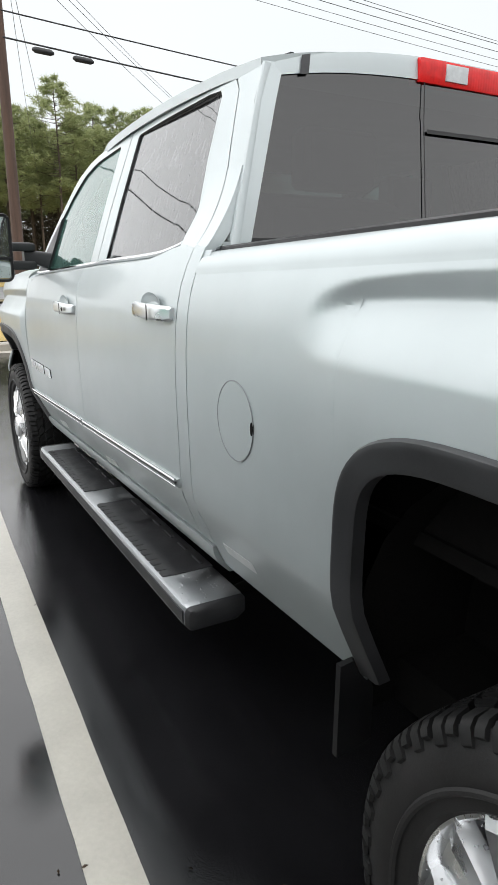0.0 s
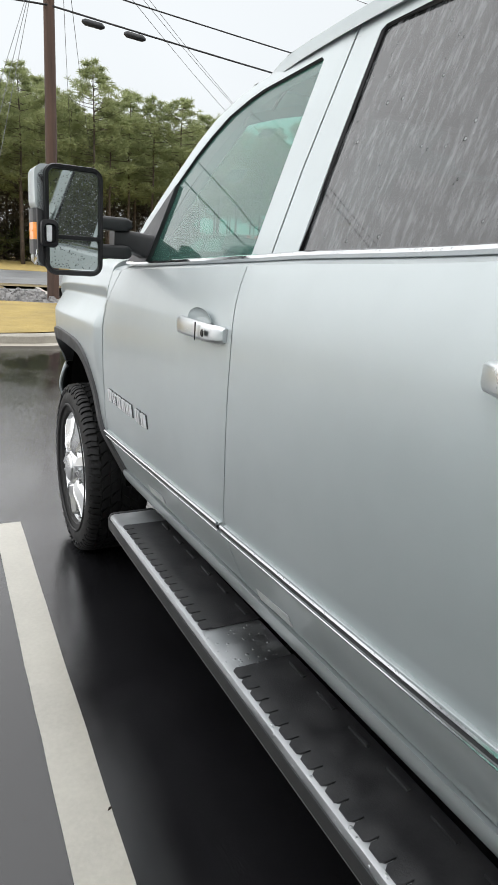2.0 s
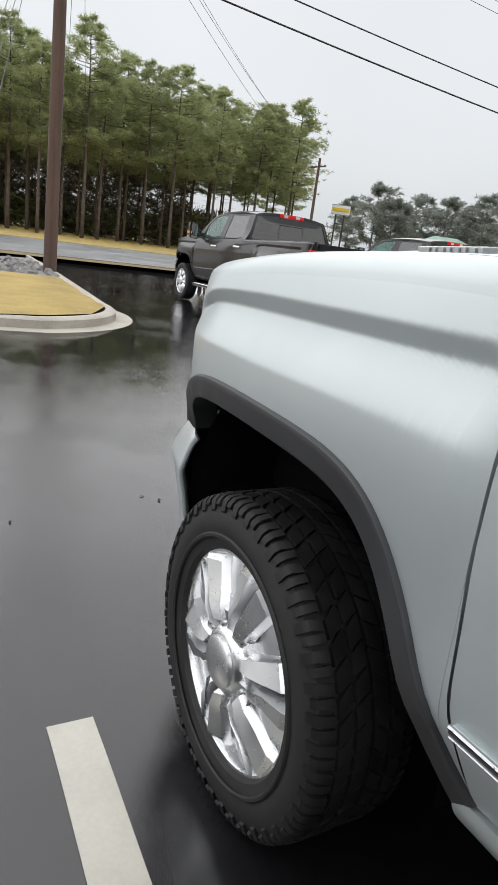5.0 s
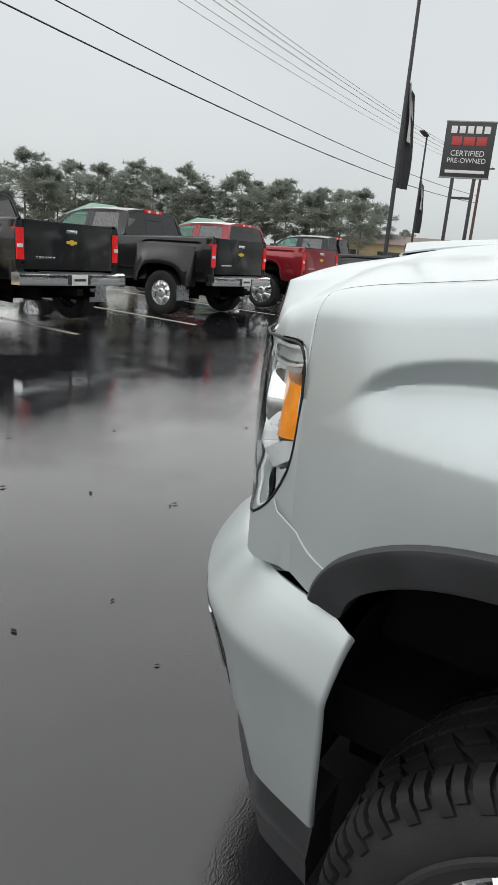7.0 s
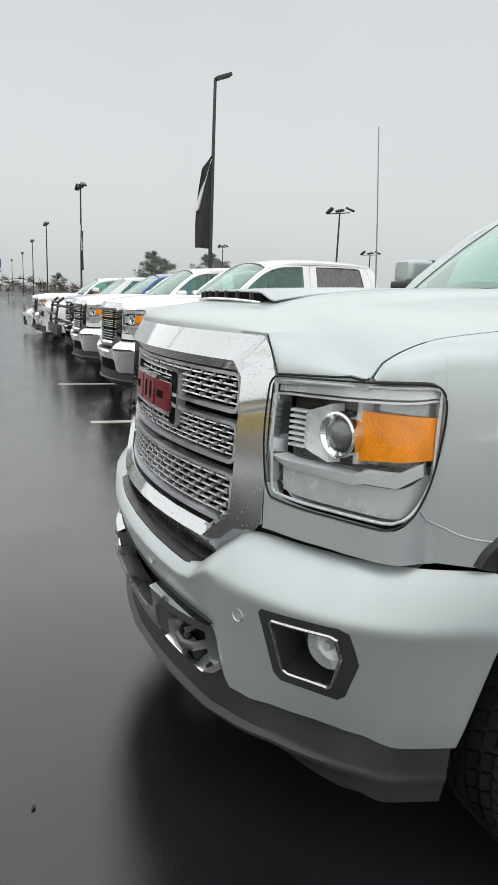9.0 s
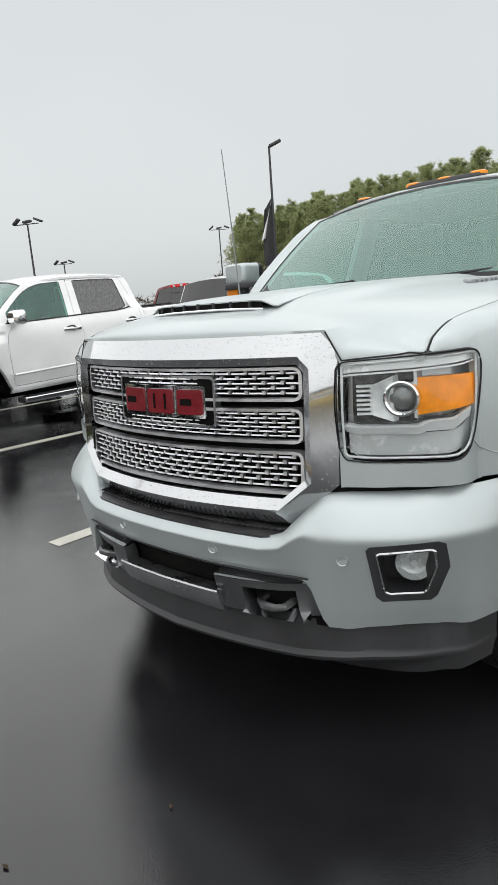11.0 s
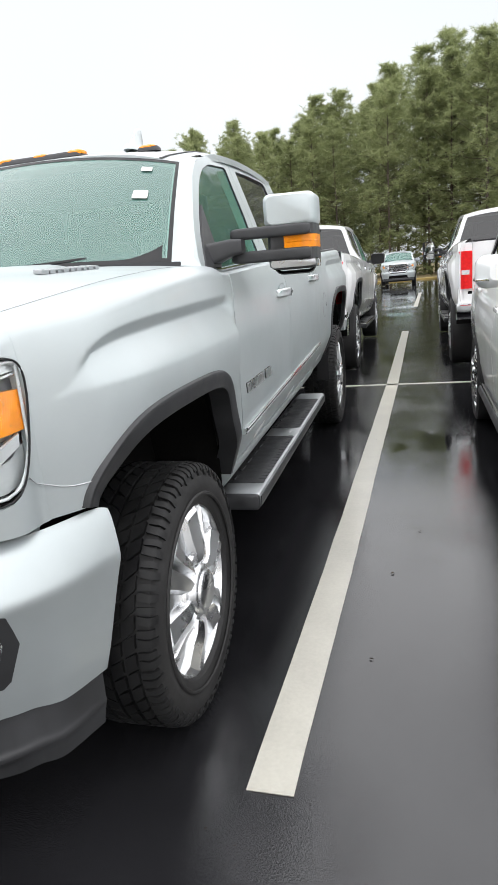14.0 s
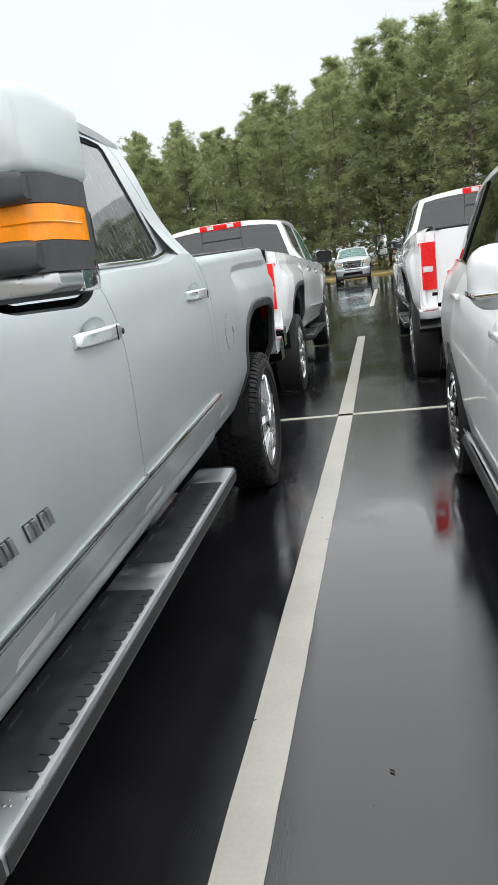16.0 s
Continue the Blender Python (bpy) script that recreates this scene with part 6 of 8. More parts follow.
    corner = lambda w: patch(lambda a, b: shield(w * (0.66 + 0.28 * a), b * (0.05 + 0.11 * a ** 3), -0.0017), steps(0, 1, 10), steps(0, 1, 2))
    frit = join(rim_of(steps(-0.975, 0.975, 24), steps(0.0, 0.06, 2)), rim_of(steps(-0.975, 0.975, 24), steps(0.968, 1.0, 2)), rim_of(steps(-0.985, -0.962, 2), steps(0, 1, 10)), rim_of(steps(0.962, 0.985, 2), steps(0, 1, 10)), corner(-1), corner(1),
                patch(lambda u, v: shield(u, v, 0.012), steps(0.08, 0.28, 3), steps(0.84, 0.97, 3)))
    part("windscreen_border", frit, RUBBER_BLACK, root)
    def pillar(v, w):
        a = Vector(shield(-0.982, v, -0.002))
        k = curve_at(v, ((0.0, 0.0), (0.25, 0.25), (0.5, 0.5), (0.75, 0.74), (0.92, 0.9), (1.0, 1.0)))
        yy = curve_at(k, ((0.0, -0.562), (0.25, -0.648), (0.5, -0.785), (0.75, -0.922), (0.9, -1.01), (1.0, -1.10)))
        zz = curve_at(k, ((0.0, 1.375), (0.25, 1.508), (0.5, 1.632), (0.75, 1.744), (0.9, 1.796), (1.0, 1.834)))
        b = Vector((-upper_x(zz) - 0.003, yy, zz))
        p = a.lerp(b, w)
        return p + Vector((-0.004, 0.005, 0.005)) * math.sin(math.pi * w)
    both("front_pillar", patch(pillar, steps(0, 1, 16), steps(0, 1, 5), rim=(0.03, -0.01, -0.01)), paint, root)
    part("cowl", patch(lambda u, v: (0.87 * u, -0.40 - 0.14 * u * u - 0.02 + v * (0.02 * (1 - u * u) - 0.05), 1.392 + 0.024 * (1 - u * u) - 0.012 * math.sin(math.pi * v)), steps(-1, 1, 20), steps(-0.6, 1.4, 3), rim=(0, 0, -0.05)), TRIM, root)
    for x0, x1 in ((0.66, 0.10), (0.05, -0.52)):
        part("wiper", sweep([(x0, -0.545 + 0.17 * (1 - (x0 / 0.76) ** 2) * 0.9, 1.41), ((x0 + x1) / 2, -0.56 + 0.18 * (1 - ((x0 + x1) / 1.52) ** 2), 1.425), (x1, -0.60 + 0.19 * (1 - (x1 / 0.76) ** 2), 1.440)], 0.009, 6), RUBBER_BLACK, root)
    # roof
    def roof(u, v):
        y0 = -1.055 - 0.032 * (1 - u * u)
        y = y0 + v * (-2.655 - y0)
        ze = smooth_at(y, ((-2.66, 1.905), (-2.4, 1.922), (-1.9, 1.925), (-1.4, 1.895), (-1.165, 1.850), (-1.05, 1.816)))
        half = curve_at(y, ((-2.66, 0.762), (-1.4, 0.776), (-1.165, 0.748), (-1.05, 0.722)))
        z = ze + (0.064 + 0.016 * (1 - ease(v / 0.15))) * (1 - abs(u) ** 3.2)
        return (u * half, y, z)
    part("roof", patch(roof, steps(-1, 1, 28), steps(0, 1, 24), rim=(0, 0, -0.03)), paint, root)
    def rail(u, v):
        y = -1.06 - 1.595 * u
        z = curve_at(y, ((-2.66, 1.897), (-2.42, 1.906), (-1.66, 1.894), (-1.40, 1.881), (-1.25, 1.866), (-1.13, 1.842), (-1.06, 1.818)))
        return Vector(roof(-1, u)).lerp(Vector((-upper_x(z) - 0.004, y, z)), v)
    both("roof_rail", patch(rail, steps(0, 1, 28), steps(0, 1, 3)), paint, root)
    if hero:
        for x, y, w in ((0.56, -1.31, 0.11), (-0.49, -1.315, 0.11), (0.0, -1.20, 0.46)):
            z = roof(x / 0.77, (-1.06 - y) / 1.595)[2]
            base = loft([[(x + a * k, y + b * k, z - 0.006 + h) for a, b in rounded(w, 0.075, 0.03, 4)] for h, k in ((0.0, 1.0), (0.014, 0.96), (0.022, 0.82))])
            mk = part("roof_marker", base, TRIM, root, "amber roof marker lamp on a dark base")
            for dx in ((-0.18, 0.0, 0.18) if w > 0.2 else (0.0,)):
                part("marker_lens", loft([[(x + dx + a * k, y + 0.004 + b * k, z + h) for a, b in rounded(0.088, 0.062, 0.022, 4)] for h, k in ((0.002, 1.0), (0.015, 0.98), (0.022, 0.7))]), AMBER, mk)
        fin = loft([[(-0.40 + a * 0.036 * k, -1.36 + b * 0.105 * kb - s_, roof(-0.52, 0.19)[2] - 0.004 + h) for a, b in ((math.cos(t), math.sin(t)) for t in (2 * math.pi * i / 16 for i in range(16)))] for h, k, kb, s_ in ((0, 1, 1, 0), (0.012, 0.95, 0.97, 0.004), (0.026, 0.70, 0.85, 0.014), (0.042, 0.50, 0.62, 0.034), (0.085, 0.36, 0.40, 0.056), (0.108, 0.24, 0.26, 0.066), (0.114, 0.10, 0.12, 0.070))])
        part("antenna_fin", fin, paint, root)
        whip = part("antenna", sweep([(0.77, -0.35, 1.37), (0.771, -0.325, 1.75), (0.774, -0.295, 2.145)], [0.0042, 0.0034, 0.0026], 6), GALV, root, "thin steel antenna mast on the front wing")
        part("antenna_base", lathe([(1.365, 0.020), (1.385, 0.018), (1.400, 0.010), (1.425, 0.006), (1.425, 0.0)], 14, "Z"), RUBBER_BLACK, whip, m=Matrix.Translation((0.77, -0.35, 0)))
        part("window_sticker", plate(rounded(0.056, 0.048, 0.004, 2), lambda a, b: (lambda p: (p[0] - 0.0, p[1] + 0.004, p[2] + 0.004))(shield(-0.80 + a / 0.7, 0.58 + b / 0.6)), (), None), PLATE_PAPER, root, "white dealer sticker inside the windscreen")
        part("window_sticker", plate(rounded(0.045, 0.03, 0.004, 2), lambda a, b: (lambda p: (p[0], p[1] + 0.004, p[2] + 0.004))(shield(-0.80 + a / 0.7, 0.86 + b / 0.6)), (), None), PLATE_PAPER, root)
        both("roof_ditch", sweep([Vector(roof(-0.875, v)) + Vector((0, 0, 0.001)) for v in steps(0.0, 0.995, 24)], 0.009, 6, squash=0.4), TRIM, root, "dark grey roof joint strip")
        for ya, yb, za, zb in ((-0.995, -1.150, 0.622, 0.640), (-1.790, -1.945, 0.642, 0.660), (-2.865, -3.020, 0.694, 0.704)):
            def sill_patch_at(u, v):
                y, z = ya + u * (yb - ya), za + u * (zb - za) + 0.030 * v
                return (-side_x(y, z) - 0.003, y, z)
            both("protective_film", patch(sill_patch_at, steps(0, 1, 4), steps(0, 1, 2), rim=(0.002, 0, 0)), PALE_PATCH, root, "pale leftover film on the sill")
    # back of the cab
    def back(u, v, off=0.0):
        return (u * (0.87 - 0.135 * v), -2.768 + 0.105 * v + 0.02 * (u * u) - 0.015 - off, 1.44 + 0.445 * v + 0.075 * (1 - abs(u) ** 3.2) * ease((v - 0.86) / 0.16))
    part("cab_back", join(patch(lambda u, v: back(u, v), steps(-1, -0.985, 1), steps(0, 1, 8)), patch(lambda u, v: back(u, v), steps(0.985, 1, 1), steps(0, 1, 8)), patch(lambda u, v: back(u, v), steps(-0.985, 0.985, 20), steps(0.955, 1.03, 4)), patch(lambda u, v: (u * 0.93, -2.77, 0.62 + v * 0.84), steps(-1, 1, 8), steps(0, 1, 4))), paint, root)
    part("back_window", patch(lambda u, v: back(u, v, -0.004), steps(-0.985, 0.985, 14), steps(0.06, 0.955, 8)), PRIVACY_DRY, root, "dark sliding back window")
    part("back_window_frame", join(patch(lambda u, v: back(u, v, 0.003), steps(-0.985, 0.985, 12), steps(0.02, 0.07, 1)), patch(lambda u, v: back(u, v, 0.003), steps(-0.336, -0.331, 1), steps(0.06, 0.955, 6)), patch(lambda u, v: back(u, v, 0.003), steps(0.331, 0.336, 1), steps(0.06, 0.955, 6)), patch(lambda u, v: back(u, v, 0.004), steps(-0.32, 0.32, 6), steps(0.74, 0.765, 1))), RUBBER_BLACK, root)
    both("cab_corner_edge", patch(lambda v, w: (lambda a, b: a.lerp(b, w) + Vector((-0.012, -0.012, 0)) * math.sin(math.pi * w))(Vector((-upper_x(1.44 + 0.455 * v) - 0.004, curve_at(1.44 + 0.455 * v, ((1.44, -2.768), (1.455, -2.768), (1.80, -2.69), (1.896, -2.655))), 1.44 + 0.455 * v)), Vector(back(-1, v * 1.02))), steps(0, 1, 8), steps(0, 1, 4)), paint, root)
    if hero:
        both("ditch_end", patch(lambda u, v: back(-0.885 + 0.035 * u, 0.95 + 0.085 * v, 0.004), steps(0, 1, 2), steps(0, 1, 3)), TRIM, root)
    hb = box(0, -2.662, 1.936, 0.54, 0.05, 0.066, 0.012)
    brake = part("brake_light", hb, TAIL_RED, root, "high red brake lamp")
    part("cargo_lamp", box(-0.13, -2.688, 1.938, 0.085, 0.006, 0.044, 0.002), LAMP_WHITE, brake)
    part("cargo_lamp", box(0.13, -2.688, 1.938, 0.085, 0.006, 0.044, 0.002), LAMP_WHITE, brake)
    # cargo bed
    rail_z = lambda y: 1.440 + 0.034 * (-y - 2.8)
    ys = [-2.773, -2.785, -2.80, -2.85, -2.95] + steps(-3.0, -3.40, 26)
    for (a, _), (b, _) in zip(REAR_ARCH, REAR_ARCH[1:]):
        ys += [a, b]
    ys = sorted(set(round(y, 4) for y in ys + steps(-4.5, -4.95, 12)))
    low_r = lambda y: curve_at(y, REAR_ARCH) if -4.46 <= y <= -3.40 else (0.615 + 0.03 * max(-y - 2.8, 0) if y > -3.40 else 0.70)
    bed = arch_panel(ys, low_r, rail_z, lambda y: side_x(y, 1.40) - 0.06)
    both("bed_side", bed, paint, root)
    both("wheel_arch_trim", flare(REAR_ARCH, 0.040, 0.012, 0.0, 0.025), TRIM if hero or maker == 0 else paint, root, "dark grey plastic arch lip")
    both("bed_rail_cap", loft([[(-x, y, rail_z(y) + dz) for x, dz in ((side_x(y, 1.40) - 0.050, -0.006), (side_x(y, 1.40) - 0.052, 0.006), (side_x(y, 1.40) - 0.060, 0.010), (side_x(y, 1.40) - 0.115, 0.012), (side_x(y, 1.40) - 0.125, -0.01))] for y in steps(-2.79, -4.93, 18)]), RUBBER_BLACK, root, "black plastic bed rail cap")
    both("bed_wall", patch(lambda u, v: (-0.87 + 0.02 * v, -2.80 - 2.13 * u, 0.95 + v * (rail_z(-2.8 - 2.13 * u) - 0.95)), steps(0, 1, 6), steps(0, 1, 3)), UNDER, root)
    part("bed_floor", box(0, -3.87, 0.94, 1.76, 2.16, 0.03), UNDER, root)
    part("bed_front", box(0, -2.80, 1.19, 1.84, 0.03, 0.50, 0.01), paint, root)
    if hero:
        fy, fz = -3.03, 1.083
        ring = []
        for k in range(40):
            a = 2 * math.pi * k / 40
            y, z = fy + 0.082 * math.cos(a), fz + 0.088 * math.sin(a)
            ring.append((-side_x(y, z) - 0.0015, y, z))
        both_l = sweep(ring + ring[:1], 0.0012, 5)
        f = part("fuel_door", plate([(fy + 0.080 * math.cos(2 * math.pi * k / 40), fz + 0.086 * math.sin(2 * math.pi * k / 40)) for k in range(40)], lambda y, z: (-side_x(y, z) - 0.002, y, z), (), (0.004, 0, 0)), paint, root, "round flush fuel filler door")
        part("fuel_door_gap", both_l, GALV, f)
        part("finger_notch", moved(lathe([(-0.003, 0.0), (-0.003, 0.014), (0.004, 0.016)], 16), Matrix.Translation((-side_x(fy - 0.078, fz) - 0.001, fy - 0.078, fz)) @ Matrix.Diagonal((1, 0.34, 1.0, 1))), UNDER, f)
        both("mud_flap", loft([[(-x, -3.372 + dy, z) for x, dy in ((0.992, -0.01), (0.992, 0.004), (0.90, 0.012), (0.90, 0.0))] for z in (0.68, 0.60, 0.52, 0.475)]), RUBBER_BLACK, root, "short black splash guard")
    # tail
    tail_y = -4.945
    part("tailgate", loft([[(x, tail_y + dy, z) for x, dy in ((-0.815, 0.03), (-0.815, -0.005), (-0.76, -0.022), (0.76, -0.022), (0.815, -0.005), (0.815, 0.03))] for z in (0.86, 0.875, 0.93, 1.20, 1.23, 1.40, 1.475, 1.49)]), paint, root, "closed tailgate")
    part("tailgate_cap", box(0, tail_y + 0.005, 1.495, 1.62, 0.055, 0.022, 0.006), RUBBER_BLACK, root)
    part("tailgate_handle", box(0, tail_y - 0.022, 1.385, 0.20, 0.02, 0.055, 0.008), CHROME if maker else TRIM, root)
    if maker:
        part("tailgate_emblem", plate([(-0.10, 0.02), (-0.035, 0.02), (-0.03, 0.035), (0.03, 0.035), (0.035, 0.02), (0.10, 0.02), (0.085, -0.02), (0.035, -0.02), (0.03, -0.035), (-0.03, -0.035), (-0.035, -0.02), (-0.09, -0.02)], lambda a, b: (a, tail_y - 0.024, 1.24 + b), (), (0, -0.008, 0)), YELLOW_PLASTIC, root, "small gold emblem")
        for x0 in steps(-0.62, -0.32, 6):
            part("tailgate_emblem", box(x0, tail_y - 0.024, 1.02, 0.036, 0.008, 0.028, 0.003), CHROME, root)
    tail = loft([[(-(0.818 + 0.150 * t), tail_y + dy, z) for t, dy in ((0.0, 0.05), (0.0, -0.018), (0.25, -0.030), (0.75, -0.020), (0.90, 0.010), (0.93, 0.07))] for z in (0.985, 1.0, 1.06, 1.25, 1.38, 1.395)])
    for t_ob in both("tail_light", tail, TAIL_RED, root, "red tail lamp with clear reversing band"):
        sx = -1 if t_ob.data.vertices[0].co.x < 0 else 1
        part("reversing_lamp", box(sx * 0.890, tail_y - 0.026, 1.165, 0.085, 0.012, 0.05, 0.004), LAMP_WHITE, t_ob)
    both("tail_corner", patch(lambda u, v: (-(0.818 + 0.150 * u), tail_y + curve_at(u, ((0, 0.0), (0.6, -0.01), (1.0, 0.05))), 0.72 + 0.265 * v), steps(0, 1, 4), steps(0, 1, 3), rim=(0, 0.06, 0)), paint, root)
    both("tail_corner_top", patch(lambda u, v: (-(0.818 + 0.150 * u), tail_y + curve_at(u, ((0, 0.0), (0.6, -0.005), (1.0, 0.05))), 1.395 + 0.09 * v), steps(0, 1, 4), steps(0, 1, 2), rim=(0, 0.06, 0)), paint, root)
    rb = loft([[(x, tail_y - 0.06 + dy - (0.05 if abs(x) < 0.80 else 0.0), 0.745 + dz) for dy, dz in ((0.10, -0.09), (0.10, 0.07), (-0.03, 0.085), (-0.075, 0.06), (-0.08, -0.05), (-0.06, -0.09))] for x in (-0.99, -0.92, -0.82, -0.4, 0.4, 0.82, 0.92, 0.99)])
    rear = part("rear_bumper", rb, CHROME, root, "chrome rear step bumper")
    part("bumper_pad", box(0, tail_y - 0.085, 0.832, 1.2, 0.10, 0.012, 0.004), TRIM, rear)
    part("number_plate_pocket", box(0, tail_y - 0.19, 0.735, 0.42, 0.015, 0.13, 0.01), TRIM, rear)
    part("number_plate", box(0, tail_y - 0.20, 0.735, 0.30, 0.008, 0.15, 0.006), PLATE_PAPER, rear, "white paper dealer plate")
    part("plate_bar", box(0, tail_y - 0.206, 0.735, 0.22, 0.003, 0.035), SIGN_BLACK, rear)
    part("tow_receiver", box(0, tail_y - 0.05, 0.56, 0.11, 0.30, 0.10, 0.01), UNDER, rear)
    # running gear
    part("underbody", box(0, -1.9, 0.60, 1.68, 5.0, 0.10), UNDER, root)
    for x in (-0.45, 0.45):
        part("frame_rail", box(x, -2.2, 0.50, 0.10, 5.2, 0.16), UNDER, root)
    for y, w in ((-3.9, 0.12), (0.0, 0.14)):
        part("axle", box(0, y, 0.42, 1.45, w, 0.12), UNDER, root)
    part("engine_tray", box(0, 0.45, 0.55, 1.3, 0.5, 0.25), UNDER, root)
    part("exhaust_pipe", sweep([(0.3, -2.9, 0.42), (0.35, -4.0, 0.48), (0.5, -4.9, 0.5)], 0.04, 8), UNDER, root)
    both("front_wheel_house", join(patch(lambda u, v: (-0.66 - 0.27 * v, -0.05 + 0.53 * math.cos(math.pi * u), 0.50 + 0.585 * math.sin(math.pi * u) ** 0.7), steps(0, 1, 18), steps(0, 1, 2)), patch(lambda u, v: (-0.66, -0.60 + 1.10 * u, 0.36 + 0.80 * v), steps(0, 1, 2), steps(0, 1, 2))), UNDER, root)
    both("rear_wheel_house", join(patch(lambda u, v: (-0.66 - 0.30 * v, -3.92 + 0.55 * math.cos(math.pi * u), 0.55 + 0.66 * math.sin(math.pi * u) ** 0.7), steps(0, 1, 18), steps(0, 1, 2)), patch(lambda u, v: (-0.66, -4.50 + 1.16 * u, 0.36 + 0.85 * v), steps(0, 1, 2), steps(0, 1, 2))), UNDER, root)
    rim_mat = RIM
    for s in (-1, 1):
        wheel(root, s * 0.993, 0.005, 0.401, 0.402, 0.266, 0.132, hero, rim_mat, "bright chrome split-spoke rim")
        wheel(root, s * (1.09 if dually else 0.985), -3.912, 0.430, 0.431, 0.292 if not dually else 0.235, 0.132, hero, rim_mat, "bright chrome split-spoke rim")
    if dually:
        hip = patch(lambda u, v: (-(1.02 + 0.20 * math.sin(math.pi * u) ** 0.6 * ease(1.15 - v)), -3.905 - 0.72 * math.cos(math.pi * u), curve_at(abs(math.cos(math.pi * u)), ((0.0, 0.98), (0.5, 0.94), (0.70, 0.80), (0.78, 0.62), (1.0, 0.60))) + v * (1.32 - curve_at(abs(math.cos(math.pi * u)), ((0.0, 0.98), (0.5, 0.94), (0.70, 0.80), (0.78, 0.62), (1.0, 0.60))))), steps(0, 1, 28), steps(0, 1, 8), rim=(0.05, 0, 0))
        both("dual_wheel_fender", hip, paint, root, "bulging rear fender over the double wheels")
        both("mud_flap", box(-1.06, -4.42, 0.48, 0.36, 0.02, 0.30, 0.004), SATIN, root, "mud flap with a bright plate")
    side_step(root, BOARD_METAL if hero else CHROME, PAD)
    # front end
    grille(root, hero)
    headlamps(root, hero)
    front_bumper(root, paint if maker == 0 else CHROME, hero)
    if tow:
        tow_mirror(root, hero, cap or paint)
    else:
        small_mirror(root, cap or paint)
    door_handle(doors_f, -1.535, 1.238, True, hero, HANDLE if hero else CHROME)
    door_handle(doors_r, -2.545, 1.286, False, hero, HANDLE if hero else CHROME)
    # cabin
    part("cabin_floor", join(box(0, -1.7, 0.72, 1.84, 2.1, 0.05), box(0, -0.62, 1.05, 1.84, 0.05, 0.7), box(0, -2.72, 1.05, 1.6, 0.03, 0.75)), CABIN, root)
    part("dashboard", loft([[(x, -0.78 + dy, z) for dy, z in ((0.16, 1.05), (0.16, 1.30), (0.05, 1.40), (-0.12, 1.37), (-0.22, 1.26), (-0.22, 1.05))] for x in (-0.90, -0.5, 0.5, 0.90)]), CABIN, root, "dark dashboard")
    wheel_ring = lathe([(0.0, 0.17), (0.012, 0.182), (0.0, 0.194), (-0.012, 0.182)], 28, "Y", True)
    part("steering_wheel", moved(join(wheel_ring, box(0, 0, 0, 0.34, 0.02, 0.05, 0.008)), Matrix.Translation((-0.42, -1.08, 1.30)) @ Matrix.Rotation(radians(-25), 4, "X")), CABIN, root)
    for x in (-0.45, 0.45):
        for y in (-1.50, -2.20):
            seat = join(box(x, y, 0.98, 0.52, 0.50, 0.16, 0.05, 3), moved(box(0, 0, 0, 0.50, 0.15, 0.62, 0.06, 3), Matrix.Translation((x, y - 0.26, 1.30)) @ Matrix.Rotation(radians(12), 4, "X")), moved(box(0, 0, 0, 0.26, 0.10, 0.17, 0.045, 3), Matrix.Translation((x, y - 0.345, 1.70))))
            part("seat", seat, SEAT, root, "dark leather seat")
    part("headliner", patch(lambda u, v: (0.77 * u, -1.2 - 1.4 * v, 1.865), steps(-1, 1, 4), steps(0, 1, 4)), SEAT, root)
    return root


truck = pickup("pickup_truck", "silver crew-cab pickup truck wet from rain", SILVER, Matrix.Translation((0.07, 0, 0)), hero=True)


# ---- ground ----
ground = part("ground", patch(lambda u, v: (u, v, 0), [-900, -120, -40, -15, 0, 15, 40, 120, 900], [-900, -120, -40, -15, 0, 15, 40, 120, 900]), ASPHALT)
tagged(ground, "wet black asphalt car park with shallow puddles", "ground", kind="structure")


def painted_line(points, wide, label="worn cream parking line on wet asphalt"):
    pts = [Vector((x, y, 0)) for x, y in points]
    way = (pts[-1] - pts[0]).normalized()
    n = Vector((-way.y, way.x, 0)) * wide / 2
    run = [pts[0]]
    for a, b in zip(pts, pts[1:]):
        k = max(4, int((b - a).length / 0.12)) if len(pts) > 2 else max(4, int((b - a).length / 0.4))
        run += [a.lerp(b, i / k) for i in range(1, k + 1)]
    bm = bmesh.new()
    rows = []
    for p in run:
        e = 0.004 * noise.noise((p.x * 3, p.y * 3, 1.7)) + 0.0015 * noise.noise((p.x * 20, p.y * 20, 0.4))
        f = 0.0025 * noise.noise((p.x * 9, p.y * 9, 5.1))
        rows.append([bm.verts.new(p + n + Vector((e, 0, 0.004))), bm.verts.new(p - n + Vector((e * 0.7 + f, 0, 0.004)))])
    for a, b in zip(rows, rows[1:]):
        bm.faces.new((a[0], a[1], b[1], b[0]))
    turned(bm, (0, 0, -0.003))
    return tagged(part("parking_line", bm, LINE_PAINT), label, "road marking", "parking lines", "structure")


painted_line(((-1.216, 0.36), (-1.252, -1.3), (-1.279, -3.0), (-1.322, -5.56), (-1.372, -11.55)), 0.130)
painted_line(((1.98, 0.30), (1.85, -11.4)), 0.128)
painted_line(((5.23, 0.30), (5.10, -11.4)), 0.128)
painted_line(((8.45, 0.30), (8.3, -11.4)), 0.128)
painted_line(((-4.4, 0.36), (-4.57, -11.4)), 0.128)
painted_line(((-12.0, -5.60), (26.0, -5.78)), 0.07)
for k in range(-3, 4):
    painted_line(((-1.55 + 3.2 * k, -18.6), (-1.72 + 3.2 * k, -27.5)), 0.12)
